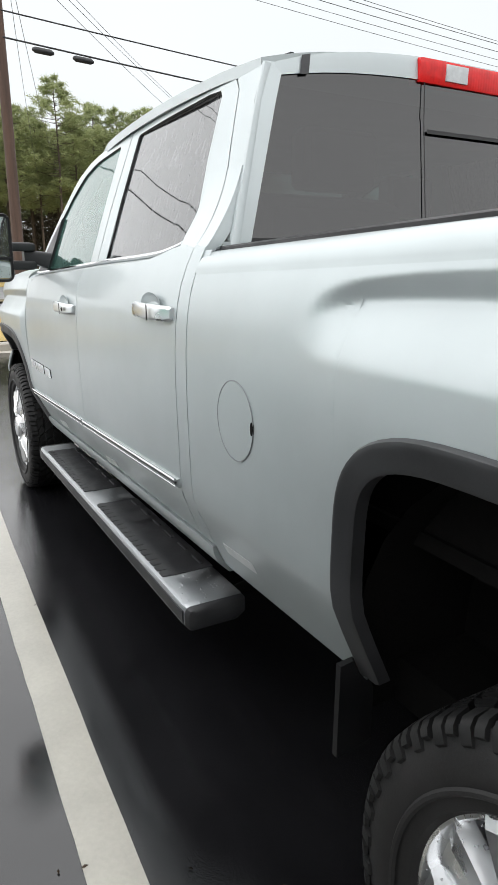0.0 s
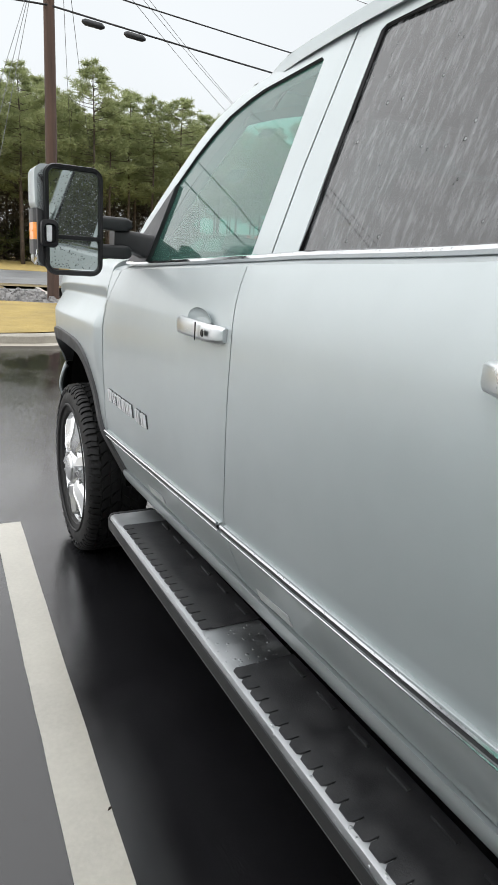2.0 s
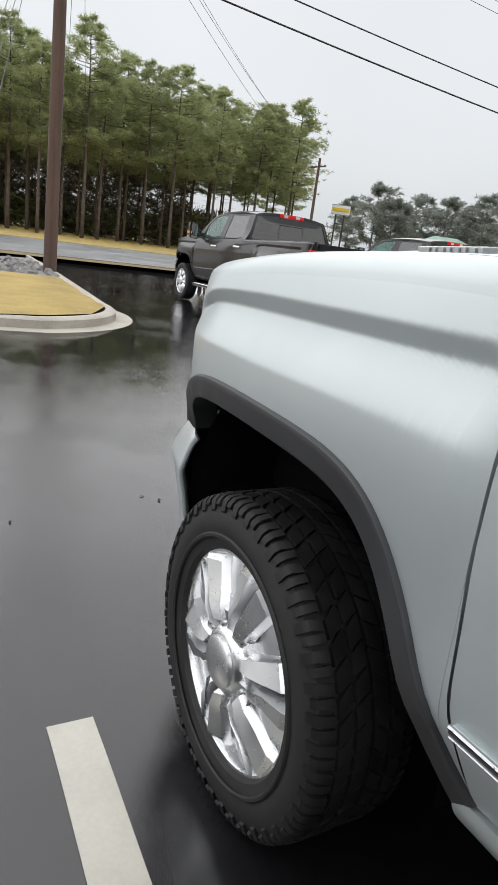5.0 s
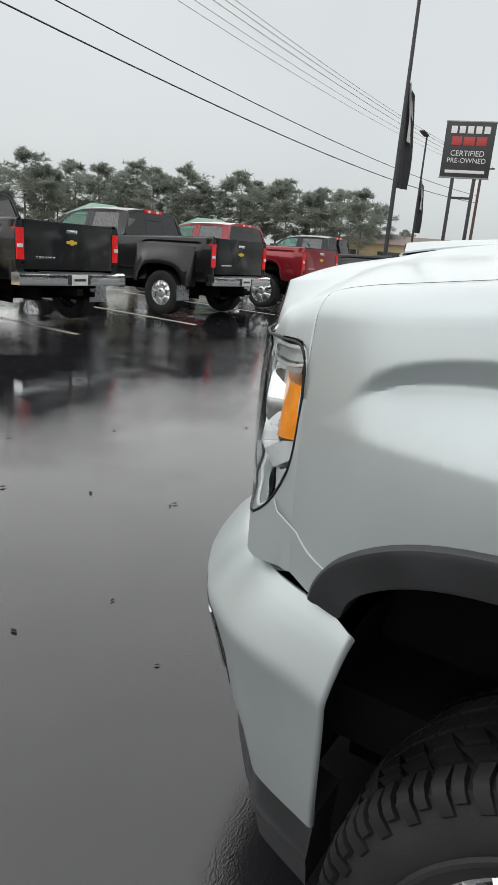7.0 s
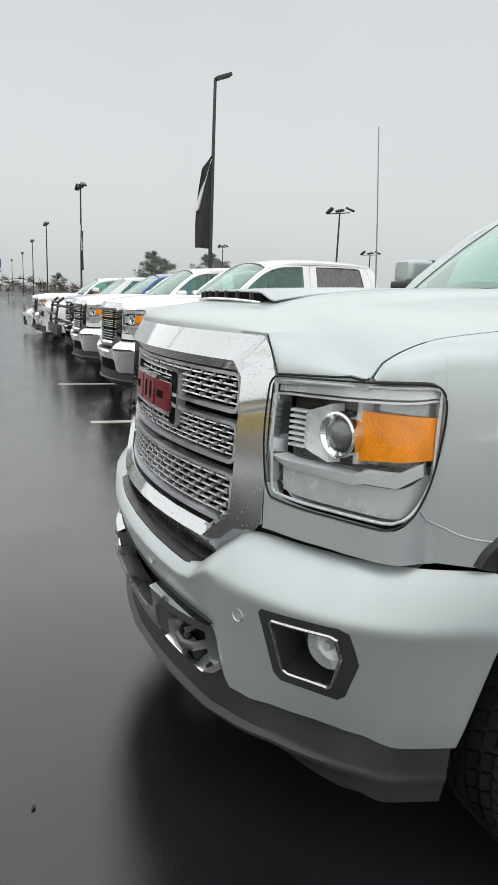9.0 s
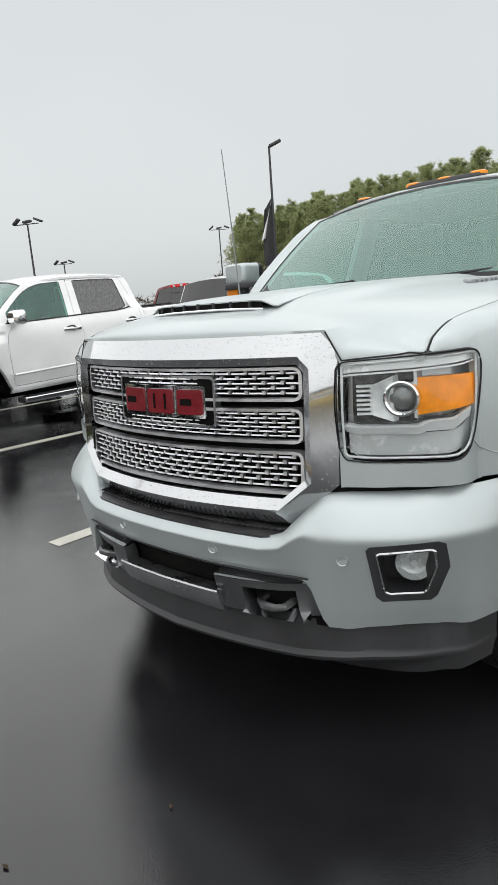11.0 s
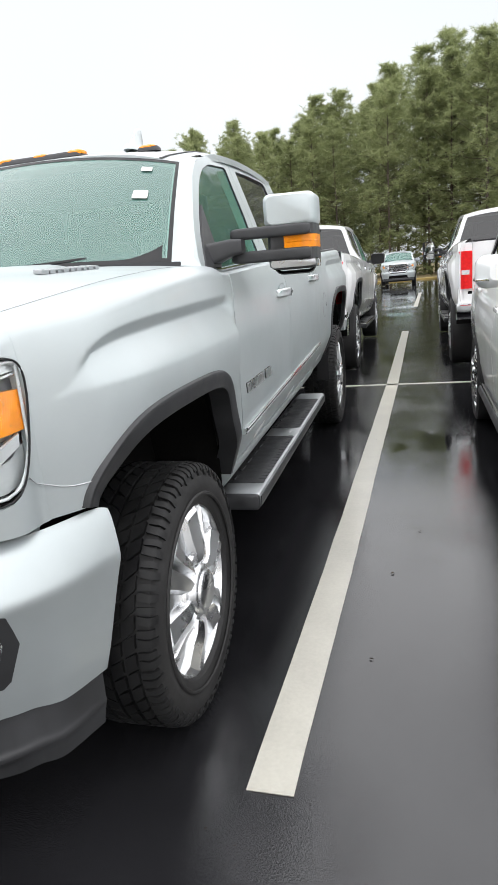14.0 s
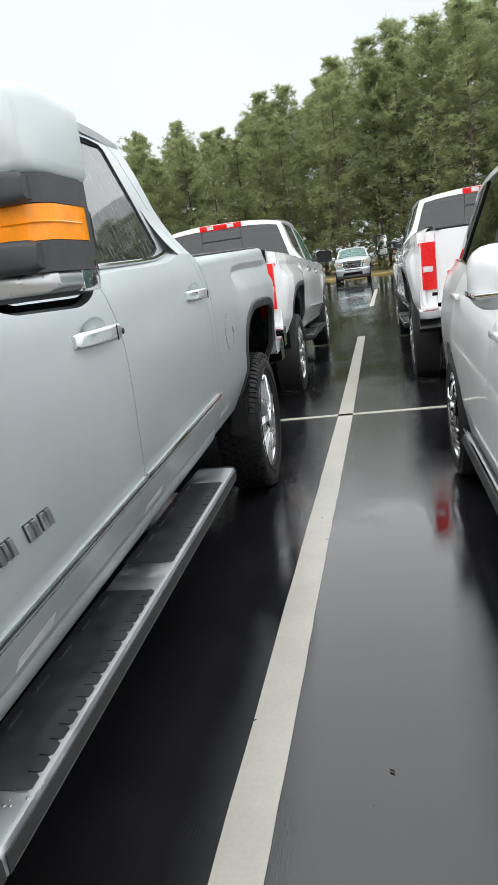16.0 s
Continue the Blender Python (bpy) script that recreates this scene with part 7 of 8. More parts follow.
for x in (4.75, 7.5, 10.9, 14.2, 17.6, 20.9):
    painted_line(((x, 7.15), (x + 0.45, 12.6)), 0.10)


# ---- other vehicles ----
def car(name, label, category, paint, m, shape, cladding=False, group="", rim=None, detail=True):
    """A saloon or crossover; shape: its tables of lines along y from the front axle (0) back."""
    root = thing(name, label, category, m, group)
    wb, half, rr = shape["base"], shape["half"], shape["wheel"]
    nose, tail = shape["nose"], shape["tail"]
    belt, rooft, low = shape["belt"], shape["roof"], shape["low"]
    plan = ((tail, 0.80), (tail + 0.12, 0.90), (tail + 0.4, 0.97), (-wb + 0.2, 1.0), (-0.3, 1.0), (0.35, 0.97), (nose - 0.25, 0.86), (nose - 0.08, 0.70), (nose, 0.55))
    body_sec = ((0.0, 0.93), (0.15, 0.965), (0.4, 0.99), (0.6, 1.0), (0.8, 0.975), (0.93, 0.935), (1.0, 0.88))
    bz = lambda y: smooth_at(y, belt)
    def arch(y):
        z = low
        for c in (0.0, -wb):
            d = abs(y - c)
            r = rr + 0.075
            if d < r:
                z = max(z, rr + math.sqrt(max(r * r - d * d, 0)) * 0.98)
        return z
    def skin(y, z):
        t = (z - low) / max(bz(y) - low, 0.05)
        return half * curve_at(y, plan) * smooth_at(t, body_sec)
    cuts = [tail, -wb - rr - 0.02 if False else -wb + rr * 0.25 + 0.10, -wb * 0.53, -0.42 - rr * 0.35, nose]
    names = ("rear_quarter", "rear_door", "front_door", "front_wing")
    panels = []
    for k, nm in enumerate(names):
        a, b = cuts[k] + 0.003, cuts[k + 1] - 0.003
        n = max(8, int((b - a) / 0.05))
        ys = steps(a, b, n)
        bm = patch(lambda y, v: (lambda z: (-skin(y, z), y, z))(arch(y) + v * (bz(y) - arch(y))), ys, steps(0, 1, 12), rim=(0.03, 0, 0))
        panels.append(both(nm, bm, paint, root))
    cap = lambda s, y: (lambda: (s * skin(y, bz(y)), y, bz(y)))()
    y_ws, y_rw = shape["shield"][0], shape["glass_back"][0]
    def top(y0, y1, n, lift):
        return patch(lambda y, u: (u * skin(y, bz(y)), y, bz(y) + lift * (1 - u * u)), steps(y0, y1, n), steps(-1, 1, 12), rim=(0, 0, -0.02))
    part("bonnet", top(y_ws + 0.02, nose, 16, 0.05), paint, root)
    if y_rw - tail > 0.25:
        part("boot_lid", top(tail, y_rw, 8, 0.03), paint, root)
    # ends
    for nm, y, d in (("front_bumper", nose, 1), ("rear_bumper", tail, -1)):
        e = patch(lambda u, v: (u * skin(y, low + v * (bz(y) - low)), y + d * 0.10 * (1 - u * u) * (1 - 0.4 * abs(2 * v - 1)), low + v * (bz(y) - low)), steps(-1, 1, 14), steps(0, 1, 10), rim=(0, -d * 0.05, 0))
        part(nm, e, paint, root)
        part("lower_bumper", patch(lambda u, v: (u * skin(y, low) * 0.98, y + d * (0.09 * (1 - u * u) + 0.012), low - 0.02 + v * 0.17), steps(-1, 1, 12), steps(0, 1, 3), rim=(0, -d * 0.05, 0)), TRIM, root)
    gz = bz(nose) - 0.20
    part("grille", box(0, nose + 0.08, gz, half * 0.8, 0.05, 0.16, 0.02), DARK_LAMP, root)
    for k in range(3):
        part("grille_bar", box(0, nose + 0.105, gz - 0.05 + 0.05 * k, half * 0.78, 0.02, 0.016, 0.004), CHROME, root)
    part("number_plate", box(0, nose + 0.11, gz - 0.22, 0.30, 0.02, 0.12, 0.005), PLATE_PAPER, root)
    for s in (1, -1):
        hl = loft([[(-half * x, nose + dy, bz(nose) + dz) for dy, dz in ((-0.22, -0.03), (0.03 + (0.48 - x) * -0.2, -0.03), (0.02 + (0.48 - x) * -0.2, -0.13), (-0.22, -0.12))] for x in (0.50, 0.62, 0.76, 0.86)])
        part("headlight", hl if s == 1 else flipped_free(hl), LAMP_WHITE, root, "clear headlight")
        tz = bz(tail) - 0.12
        tl = loft([[(-half * x, tail - dy, tz + dz) for dy, dz in ((-0.10, 0.10), (0.05, 0.09), (0.05, -0.09), (-0.10, -0.10))] for x in (0.50, 0.68, 0.80, 0.86)])
        part("tail_light", tl if s == 1 else flipped_free(tl), TAIL_RED, root)
    # cabin
    roof_z = lambda y: smooth_at(y, rooft)
    (ya0, ya1), (yb0, yb1) = shape["shield"], shape["glass_back"]
    rh = half * 0.70
    def y_at(u, t):
        f0, f1 = ya0 + (ya1 - ya0) * t, yb0 + (yb1 - yb0) * t
        return f0 + u * (f1 - f0)
    def cab_pt(u, t, out=0.0):
        y = y_at(u, t)
        z0 = bz(y_at(u, 0))
        z1 = roof_z(y_at(u, 1)) - 0.035
        z = z0 + t * (z1 - z0)
        x0, x1 = skin(y_at(u, 0), z0), rh + 0.015
        return (-(x0 + (x1 - x0) * t) - out, y, z)
    spans = ((0.09, 0.47), (0.52, 0.80), (0.835, 0.95))
    def framed(u0, u1, t0, t1, off):
        return patch(lambda u, t: cab_pt(u, t, off), steps(u0, u1, 6), steps(t0, t1, 5), rim=(0.02, 0, 0))
    frames = join(framed(0.0, 1.0, 0.93, 1.0, 0.0), framed(0.0, 0.09, 0.0, 0.94, 0.0), framed(0.95, 1.0, 0.0, 0.94, 0.0))
    both("cab_frame", frames, paint, root)
    both("pillar_trim", join(framed(0.47, 0.52, 0.0, 0.94, -0.002), framed(0.80, 0.835, 0.0, 0.94, -0.002)), RUBBER_BLACK, root)
    both("window_strip", sweep([cab_pt(u, 0.02, 0.006) for u in steps(0.05, 0.96, 14)], 0.010, 6), CHROME, root)
    for k, (a, b) in enumerate(spans):
        both("side_window", patch(lambda u, t: cab_pt(u, t, -0.012), steps(a, b, 6), steps(0.0, 0.94, 5)), GREEN_GLASS if k == 0 else PRIVACY_DRY, root)
    part("roof", patch(lambda u, w: (lambda y: (w * (rh + 0.015), y - 0.0, roof_z(y) - 0.035 + 0.06 * (1 - abs(w) ** 2.5)))(ya1 + u * (yb1 - ya1)), steps(0, 1, 14), steps(-1, 1, 12), rim=(0, 0, -0.02)), paint, root)
    def shield(w, t):
        x0, x1 = skin(ya0, bz(ya0)), rh + 0.015
        return (w * (x0 + (x1 - x0) * t) * 0.98, ya0 + (ya1 - ya0) * t + 0.10 * (1 - w * w) * (1 - t * 0.5), bz(ya0) + t * (roof_z(ya1) - 0.035 - bz(ya0)) + 0.05 * (1 - w * w) * t)
    part("windscreen", patch(shield, steps(-1, 1, 12), steps(0, 1, 8)), SHIELD_GLASS, root)
    def back(w, t):
        x0, x1 = skin(yb0, bz(yb0)), rh + 0.015
        return (w * (x0 + (x1 - x0) * t) * 0.98, yb0 + (yb1 - yb0) * t - 0.06 * (1 - w * w) * (1 - t * 0.5), bz(yb0) + t * (roof_z(yb1) - 0.035 - bz(yb0)) + 0.05 * (1 - w * w) * t)
    part("back_window", patch(back, steps(-1, 1, 12), steps(0, 1, 8)), PRIVACY_DRY, root)
    for s in (1, -1):
        x = skin(ya0 - 0.35, bz(ya0 - 0.35)) + (0.165 if cladding else 0.10)
        mz = bz(ya0 - 0.35) + (0.15 if cladding else 0.10)
        mb = loft([[(-x - a * k, ya0 - 0.36 + dy, mz + b * k) for a, b in rounded(0.23, 0.155, 0.05, 4)] for dy, k in ((0.11, 0.5), (0.07, 0.88), (0.0, 1.0), (-0.05, 0.98), (-0.055, 0.88))])
        mir = part("side_mirror", mb if s == 1 else flipped_free(mb), paint, root)
        ar = box(-x + 0.10, ya0 - 0.34, mz - 0.05, 0.12, 0.06, 0.035, 0.01)
        part("mirror_arm", ar if s == 1 else flipped_free(ar), TRIM, mir)
        st = box(-x, ya0 - 0.345, mz - 0.035, 0.235, 0.17, 0.014, 0.005)
        part("mirror_strip", st if s == 1 else flipped_free(st), CHROME, mir)
    for yy, owner in ((cuts[2] + 0.16, panels[2]), (cuts[1] + 0.13, panels[1])):
        zz = bz(yy) - 0.13
        for s in (1, -1):
            hb = loft([[(-skin(yy, zz) - 0.02 - a, yy + d, zz + b) for a, b in rounded(0.02, 0.032 * k, 0.007, 3)] for d, k in ((0.10, 0.5), (0.09, 0.95), (-0.09, 0.95), (-0.10, 0.5))])
            part("door_handle", hb if s == 1 else flipped_free(hb), paint if cladding else CHROME, owner[0 if s == 1 else 1])
    if cladding:
        both("sill_trim", sweep([(-half * 0.955, y, low + 0.02) for y in steps(-0.48, -wb + 0.48, 8)], 0.045, 8), TRIM, root)
        both("sill_chrome", sweep([(-half * 0.985, y, low + 0.09) for y in steps(-0.50, -wb + 0.52, 8)], 0.010, 6), CHROME, root)
    part("floor_pan", join(box(0, (nose + tail) / 2, low + 0.06, half * 1.55, nose - tail - 0.5, 0.12), box(0, -wb / 2, 0.75, half * 1.5, wb, 0.05)), UNDER, root)
    both("wheel_house", join(*[patch(lambda u, v: (-half + 0.05 + 0.30 * v, c + (rr + 0.07) * math.cos(math.pi * u), rr + (rr + 0.07) * math.sin(math.pi * u)), steps(0, 1, 14), [0, 1]) for c in (0.0, -wb)] + [patch(lambda u, v: (-half + 0.35, c - (rr + 0.1) + 2 * (rr + 0.1) * u, 0.2 + v * (2 * rr)), [0, 1], [0, 1]) for c in (0.0, -wb)]), UNDER, root)
    for s in (-1, 1):
        for y in (0.0, -wb):
            wheel(root, s * (half - 0.035), y, rr, rr, rr * 0.70, 0.11, False, rim or CHROME)
    for x in (-0.40, 0.40):
        for y in (ya1 - 0.45, ya1 - 1.35):
            part("seat", join(box(x, y, low + 0.45, 0.5, 0.5, 0.16, 0.05), moved(box(0, 0, 0, 0.48, 0.14, 0.6, 0.05), Matrix.Translation((x, y - 0.26, low + 0.75)))), SEAT, root)
    part("dashboard", box(0, ya0 - 0.45, bz(ya0) - 0.10, half * 1.6, 0.4, 0.22, 0.05), CABIN, root)
    return root


CROSSOVER = {"base": 2.86, "half": 0.955, "wheel": 0.37, "nose": 0.93, "tail": -3.90, "low": 0.33,
             "belt": ((-3.90, 1.20), (-3.4, 1.24), (-2.86, 1.23), (-1.8, 1.175), (-0.9, 1.12), (-0.3, 1.09), (0.4, 1.02), (0.8, 0.91), (0.93, 0.84)),
             "roof": ((-3.75, 1.55), (-3.3, 1.68), (-2.5, 1.745), (-1.8, 1.75), (-1.3, 1.70), (-0.9, 1.60)), "shield": (-0.28, -1.22), "glass_back": (-3.80, -3.35)}
SALOON = {"base": 2.78, "half": 0.915, "wheel": 0.34, "nose": 0.90, "tail": -3.92, "low": 0.28,
          "belt": ((-3.92, 1.02), (-3.3, 1.06), (-2.5, 1.00), (-1.5, 0.96), (-0.3, 0.93), (0.4, 0.86), (0.8, 0.76), (0.90, 0.70)),
          "roof": ((-3.0, 1.30), (-2.5, 1.40), (-1.9, 1.455), (-1.4, 1.44), (-1.0, 1.36)), "shield": (-0.25, -1.20), "glass_back": (-3.35, -2.65)}
TALL_SUV = {"base": 3.0, "half": 0.98, "wheel": 0.40, "nose": 0.95, "tail": -4.05, "low": 0.38,
            "belt": ((-4.05, 1.28), (-3.4, 1.30), (-2.4, 1.27), (-1.0, 1.23), (-0.3, 1.22), (0.4, 1.18), (0.8, 1.12), (0.95, 1.05)),
            "roof": ((-3.95, 1.82), (-3.3, 1.90), (-2.2, 1.92), (-1.4, 1.90), (-0.9, 1.80)), "shield": (-0.35, -1.15), "glass_back": (-4.0, -3.75)}


def facing(x, y, deg=0.0):
    return Matrix.Translation((x, y, 0)) @ Matrix.Rotation(radians(deg), 4, "Z")


car("crossover", "white crossover parked beside the silver pickup", "car", WHITE, facing(-3.005, -0.99), CROSSOVER, cladding=True)
pickup("pickup_truck", "white pickup truck parked tail towards the silver one", WHITE, facing(0.17, -10.93, 180), tow=False, cap=BLACK)
pickup("pickup_truck", "white pickup truck with towing mirrors and red tail lamps", WHITE, facing(-3.03, -11.06, 180), tow=True, cap=TRIM)
pickup("pickup_truck", "charcoal pickup truck parked with its tail outwards", GREY_PAINT, facing(3.45, -10.95, 180), tow=False, cap=TRIM)
pickup("pickup_truck", "white older pickup truck with chrome mirrors", WHITE, facing(6.88, -1.05), tow=False, cap=CHROME, maker=1)
car("suv", "tall white sport utility vehicle with dark windows", "car", WHITE, facing(6.75, -9.9, 180), TALL_SUV)
pickup("pickup_truck", "white pickup truck in the front row", WHITE, facing(10.15, -1.1), tow=False, maker=1)
guarded = pickup("pickup_truck", "blue pickup truck with a black grille guard", BLUE, facing(13.5, -1.35), tow=False, maker=1)
car("suv", "white sport utility vehicle in the front row", "car", WHITE, facing(16.8, -1.2), TALL_SUV)
pickup("pickup_truck", "white pickup truck further down the front row", WHITE, facing(20.1, -1.1), tow=True, maker=1)
car("saloon_car", "white saloon car in the front row", "car", WHITE, facing(23.4, -1.1), SALOON)
pickup("pickup_truck", "maroon pickup truck parked tail outwards", DARK_RED, facing(10.0, -11.0, 180), tow=False, maker=1)

# black bars in front of the blue truck's grille
guard = part("grille_guard", join(*[sweep([(x, 1.12, 0.45), (x, 1.20, 0.8), (x, 1.14, 1.2), (x, 1.02, 1.30)], 0.03, 8) for x in (-0.55, 0.55)], sweep([(-0.55, 1.15, 1.2), (0.55, 1.15, 1.2)], 0.025, 8), sweep([(-0.55, 1.2, 0.95), (0.55, 1.2, 0.95)], 0.025, 8), sweep([(-0.95, 0.85, 0.75), (-0.9, 1.05, 0.8), (-0.55, 1.2, 0.8)], 0.025, 8), sweep([(0.95, 0.85, 0.75), (0.9, 1.05, 0.8), (0.55, 1.2, 0.8)], 0.025, 8), sweep([(-0.95, 0.85, 1.1), (-0.9, 1.05, 1.12), (-0.55, 1.17, 1.12)], 0.025, 8), sweep([(0.95, 0.85, 1.1), (0.9, 1.05, 1.12), (0.55, 1.17, 1.12)], 0.025, 8), box(0, 1.17, 0.62, 1.9, 0.10, 0.22, 0.02)), POST_METAL, guarded, "black tubular grille guard")

# the row across the lane, tails towards the lane
pickup("pickup_truck", "black crew-cab pickup truck with double rear wheels", BLACK, facing(5.0, 12.5), tow=True, dually=True, maker=1, cap=BLACK)
pickup("pickup_truck", "black crew-cab pickup truck with double rear wheels", BLACK, facing(9.15, 12.35), tow=True, dually=True, maker=1, cap=BLACK)
pickup("pickup_truck", "deep red pickup truck parked between black ones", RED, facing(13.1, 12.6), tow=False, maker=1)
pickup("pickup_truck", "black pickup truck with double rear wheels by the sign island", BLACK, facing(18.7, 12.6), tow=True, dually=True, maker=1, cap=BLACK)

# far across the lane behind
pickup("pickup_truck", "silver pickup truck facing the lane by the trees", SILVER, facing(-0.52, -39.2), tow=False)
pickup("pickup_truck", "white pickup truck parked by the trees", WHITE, facing(3.0, -38.6), tow=False)
pickup("pickup_truck", "charcoal pickup truck parked by the trees", GREY_PAINT, facing(-4.2, -38.9), tow=True, cap=TRIM)

# cars by the signs
for label, paint, x, y, deg in (("white saloon car by the sign island", WHITE, 41.5, 9.6, 75), ("green saloon car in the sales row", GREEN_PAINT, 47.5, 10.2, 40), ("red saloon car in the sales row", RED, 51.5, 9.6, 40), ("white saloon car in the sales row", WHITE, 56.0, 9.2, 40), ("silver saloon car in the sales row", SILVER, 61.0, 8.8, 40), ("red saloon car in the sales row", RED, 67.0, 7.0, 75)):
    car("saloon_car", label, "car", paint, facing(x, y, deg), SALOON, group="cars in the sales row")


# ---- kerbs, verge and road ----
def slab(name, outline, z0, z1, mat, label, category, bevel=0.0):
    bm = plate(outline, lambda x, y: (x, y, z1), (), (0, 0, z0 - z1))
    return tagged(part(name, bm, mat), label, category, kind="structure")


def arc(cx, cy, r, a0, a1, n=10):
    return [(cx + r * math.cos(radians(a)), cy + r * math.sin(radians(a))) for a in steps(a0, a1, n)]


edge = [(-40, 6.0), (-6, 6.6), (-1.0, 7.25)] + arc(-0.55, 9.15, 2.0, -75, 10, 12) + [(1.62, 12.2), (1.9, 16.0), (2.2, 20.5)]
inner = [(-40, 6.16), (-6, 6.76), (-1.02, 7.41)] + arc(-0.55, 9.15, 1.84, -75, 10, 12) + [(1.46, 12.2), (1.74, 16.0), (2.04, 20.5)]
kerb = loft([[(ax, ay, 0.0), (ax, ay, 0.11), (ax + (bx - ax) * 0.25, ay + (by - ay) * 0.25, 0.14), (bx, by, 0.14), (bx, by, 0.0)] for (ax, ay), (bx, by) in zip(edge, inner)])
tagged(part("kerb", kerb, KERB), "pale concrete kerb round the grass corner", "kerb", kind="structure")
gutter = loft([[(ax, ay, 0.0), (ax, ay, 0.006), (ax + (ax - bx) * 1.6, ay + (ay - by) * 1.6, 0.004), (ax + (ax - bx) * 1.6, ay + (ay - by) * 1.6, 0.0)] for (ax, ay), (bx, by) in zip(edge, inner)])
tagged(part("gutter", gutter, KERB), "wet concrete gutter along the kerb", "kerb", kind="structure")


def field(name, outline_fn, us, vs, mat, label, category, rough=0.03, freq=1.2):
    def at(u, v):
        x, y, z = outline_fn(u, v)
        return (x, y, z + rough * noise.noise((x * freq, y * freq, 0.3)))
    return tagged(part(name, patch(at, us, vs), mat), label, category, kind="structure")


def lawn_x(y):
    return curve_at(y, ((7.2, -0.9), (7.45, 0.1), (8.0, 0.85), (8.8, 1.25), (9.5, 1.28), (12.2, 1.46), (20.5, 2.04)))


field("grass_corner", lambda u, v: (-40 + (lawn_x(7.2 + 6.3 * v) + 40) * u ** 0.5 if u < 1 else lawn_x(7.2 + 6.3 * v), 7.2 + 6.3 * v - (0.9 * (1 - v) * (1 - u ** 0.5)), 0.15 + 0.05 * math.sin(3 * v) * (u < 1)), steps(0, 1, 40), steps(0, 1, 24), DRY_GRASS, "yellow dormant grass behind the kerb", "grass", 0.025, 2.0)
field("gravel_ditch", lambda u, v: (-60 + (lawn_x(13.3 + 5.5 * v) + 60) * u ** 0.4, 13.3 + 5.5 * v, 0.14 - 0.25 * math.sin(math.pi * v) * (1 - u ** 8)), steps(0, 1, 60), steps(0, 1, 12), GRAVEL, "grey stones in the roadside ditch", "gravel", 0.10, 1.6)
field("verge", lambda u, v: (-140 + 300 * u, 20.8 + 3.6 * v, 0.12 - 0.10 * v), steps(0, 1, 40), steps(0, 1, 4), BROWN_GRASS, "brown winter grass verge", "grass", 0.05)
field("verge_strip", lambda u, v: (-140 + 141 * u, 18.6 + 2.4 * v, 0.10), steps(0, 1, 20), steps(0, 1, 3), BROWN_GRASS, "brown winter grass verge", "grass", 0.05)
slab("road", [(-220, 24.4), (260, 24.4), (260, 40.5), (-220, 40.5)], 0.0, 0.03, ROAD_GREY, "pale grey road beyond the verge", "road")
slab("far_verge", [(-220, 40.5), (260, 40.5), (260, 120), (-220, 120)], 0.0, 0.05, DRY_GRASS, "yellow grass between road and woods", "grass")
# loose stones in the ditch
rocks = bmesh.new()
rnd = random.Random(4)
for k in range(420):
    x, y = rnd.uniform(-4.0, 1.7), rnd.uniform(13.4, 18.5)
    r = rnd.uniform(0.06, 0.17)
    mm = Matrix.Translation((x, y, 0.06 + r * 0.2)) @ Euler((rnd.random() * 6, rnd.random() * 6, rnd.random() * 6)).to_matrix().to_4x4() @ Matrix.Diagonal((r, r * rnd.uniform(0.6, 1), r * rnd.uniform(0.4, 0.8), 1))
    bmesh.ops.create_icosphere(rocks, subdivisions=1, radius=1.0, matrix=mm)
tagged(part("stones", rocks, GRAVEL, smooth=0), "grey rubble stones in the ditch", "stones", kind="stuff")
# the sign island and lane kerbs
isl = [(25, 7.2), (30, 6.6), (60, 6.2), (60, 14.5), (30, 14.8), (25.6, 14.4), (24.6, 13.0), (24.5, 8.4)]
slab("sign_island_kerb", isl, 0.0, 0.15, YELLOW_KERB, "yellow painted kerb round the sign island", "kerb")
slab("sign_island", [(x + (42 - x) * 0.03, y + (10.6 - y) * 0.05) for x, y in isl], 0.1, 0.20, BED_MULCH, "red mulch bed round the signs", "flower bed")
slab("pine_bank", [(-90, -43.5), (140, -56), (140, -230), (-90, -230)], 0.0, 0.08, BROWN_GRASS, "brown leaf litter under the pines", "ground")
slab("pine_bank_edge", [(-90, -42.2), (140, -54.7), (140, -56), (-90, -43.5)], 0.0, 0.10, DRY_GRASS, "strip of pale dry grass below the pines", "grass")
slab("far_field", [(30, 45), (260, 45), (260, 200), (30, 200)], 0.0, 0.06, BROWN_GRASS, "dull grass far across the road", "grass")


# ---- trees ----
def needle_fan(verts, faces, c, r, rnd, n=9):
    """A tuft: thin needle sprays out from a centre."""
    for _ in range(n):
        d = Vector((rnd.gauss(0, 1), rnd.gauss(0, 1), rnd.gauss(0.12, 0.6))).normalized()
        s = d.cross((rnd.random() - 0.5, rnd.random() - 0.5, rnd.random() - 0.5)).normalized() * r * rnd.uniform(0.04, 0.085)
        root = c + d * r * rnd.uniform(-0.1, 0.35) + s * rnd.uniform(-2, 2)
        b = len(verts)
        verts += [root - s, root + s, root + d * r * rnd.uniform(0.6, 1.1)]
        faces.append((b, b + 1, b + 2))


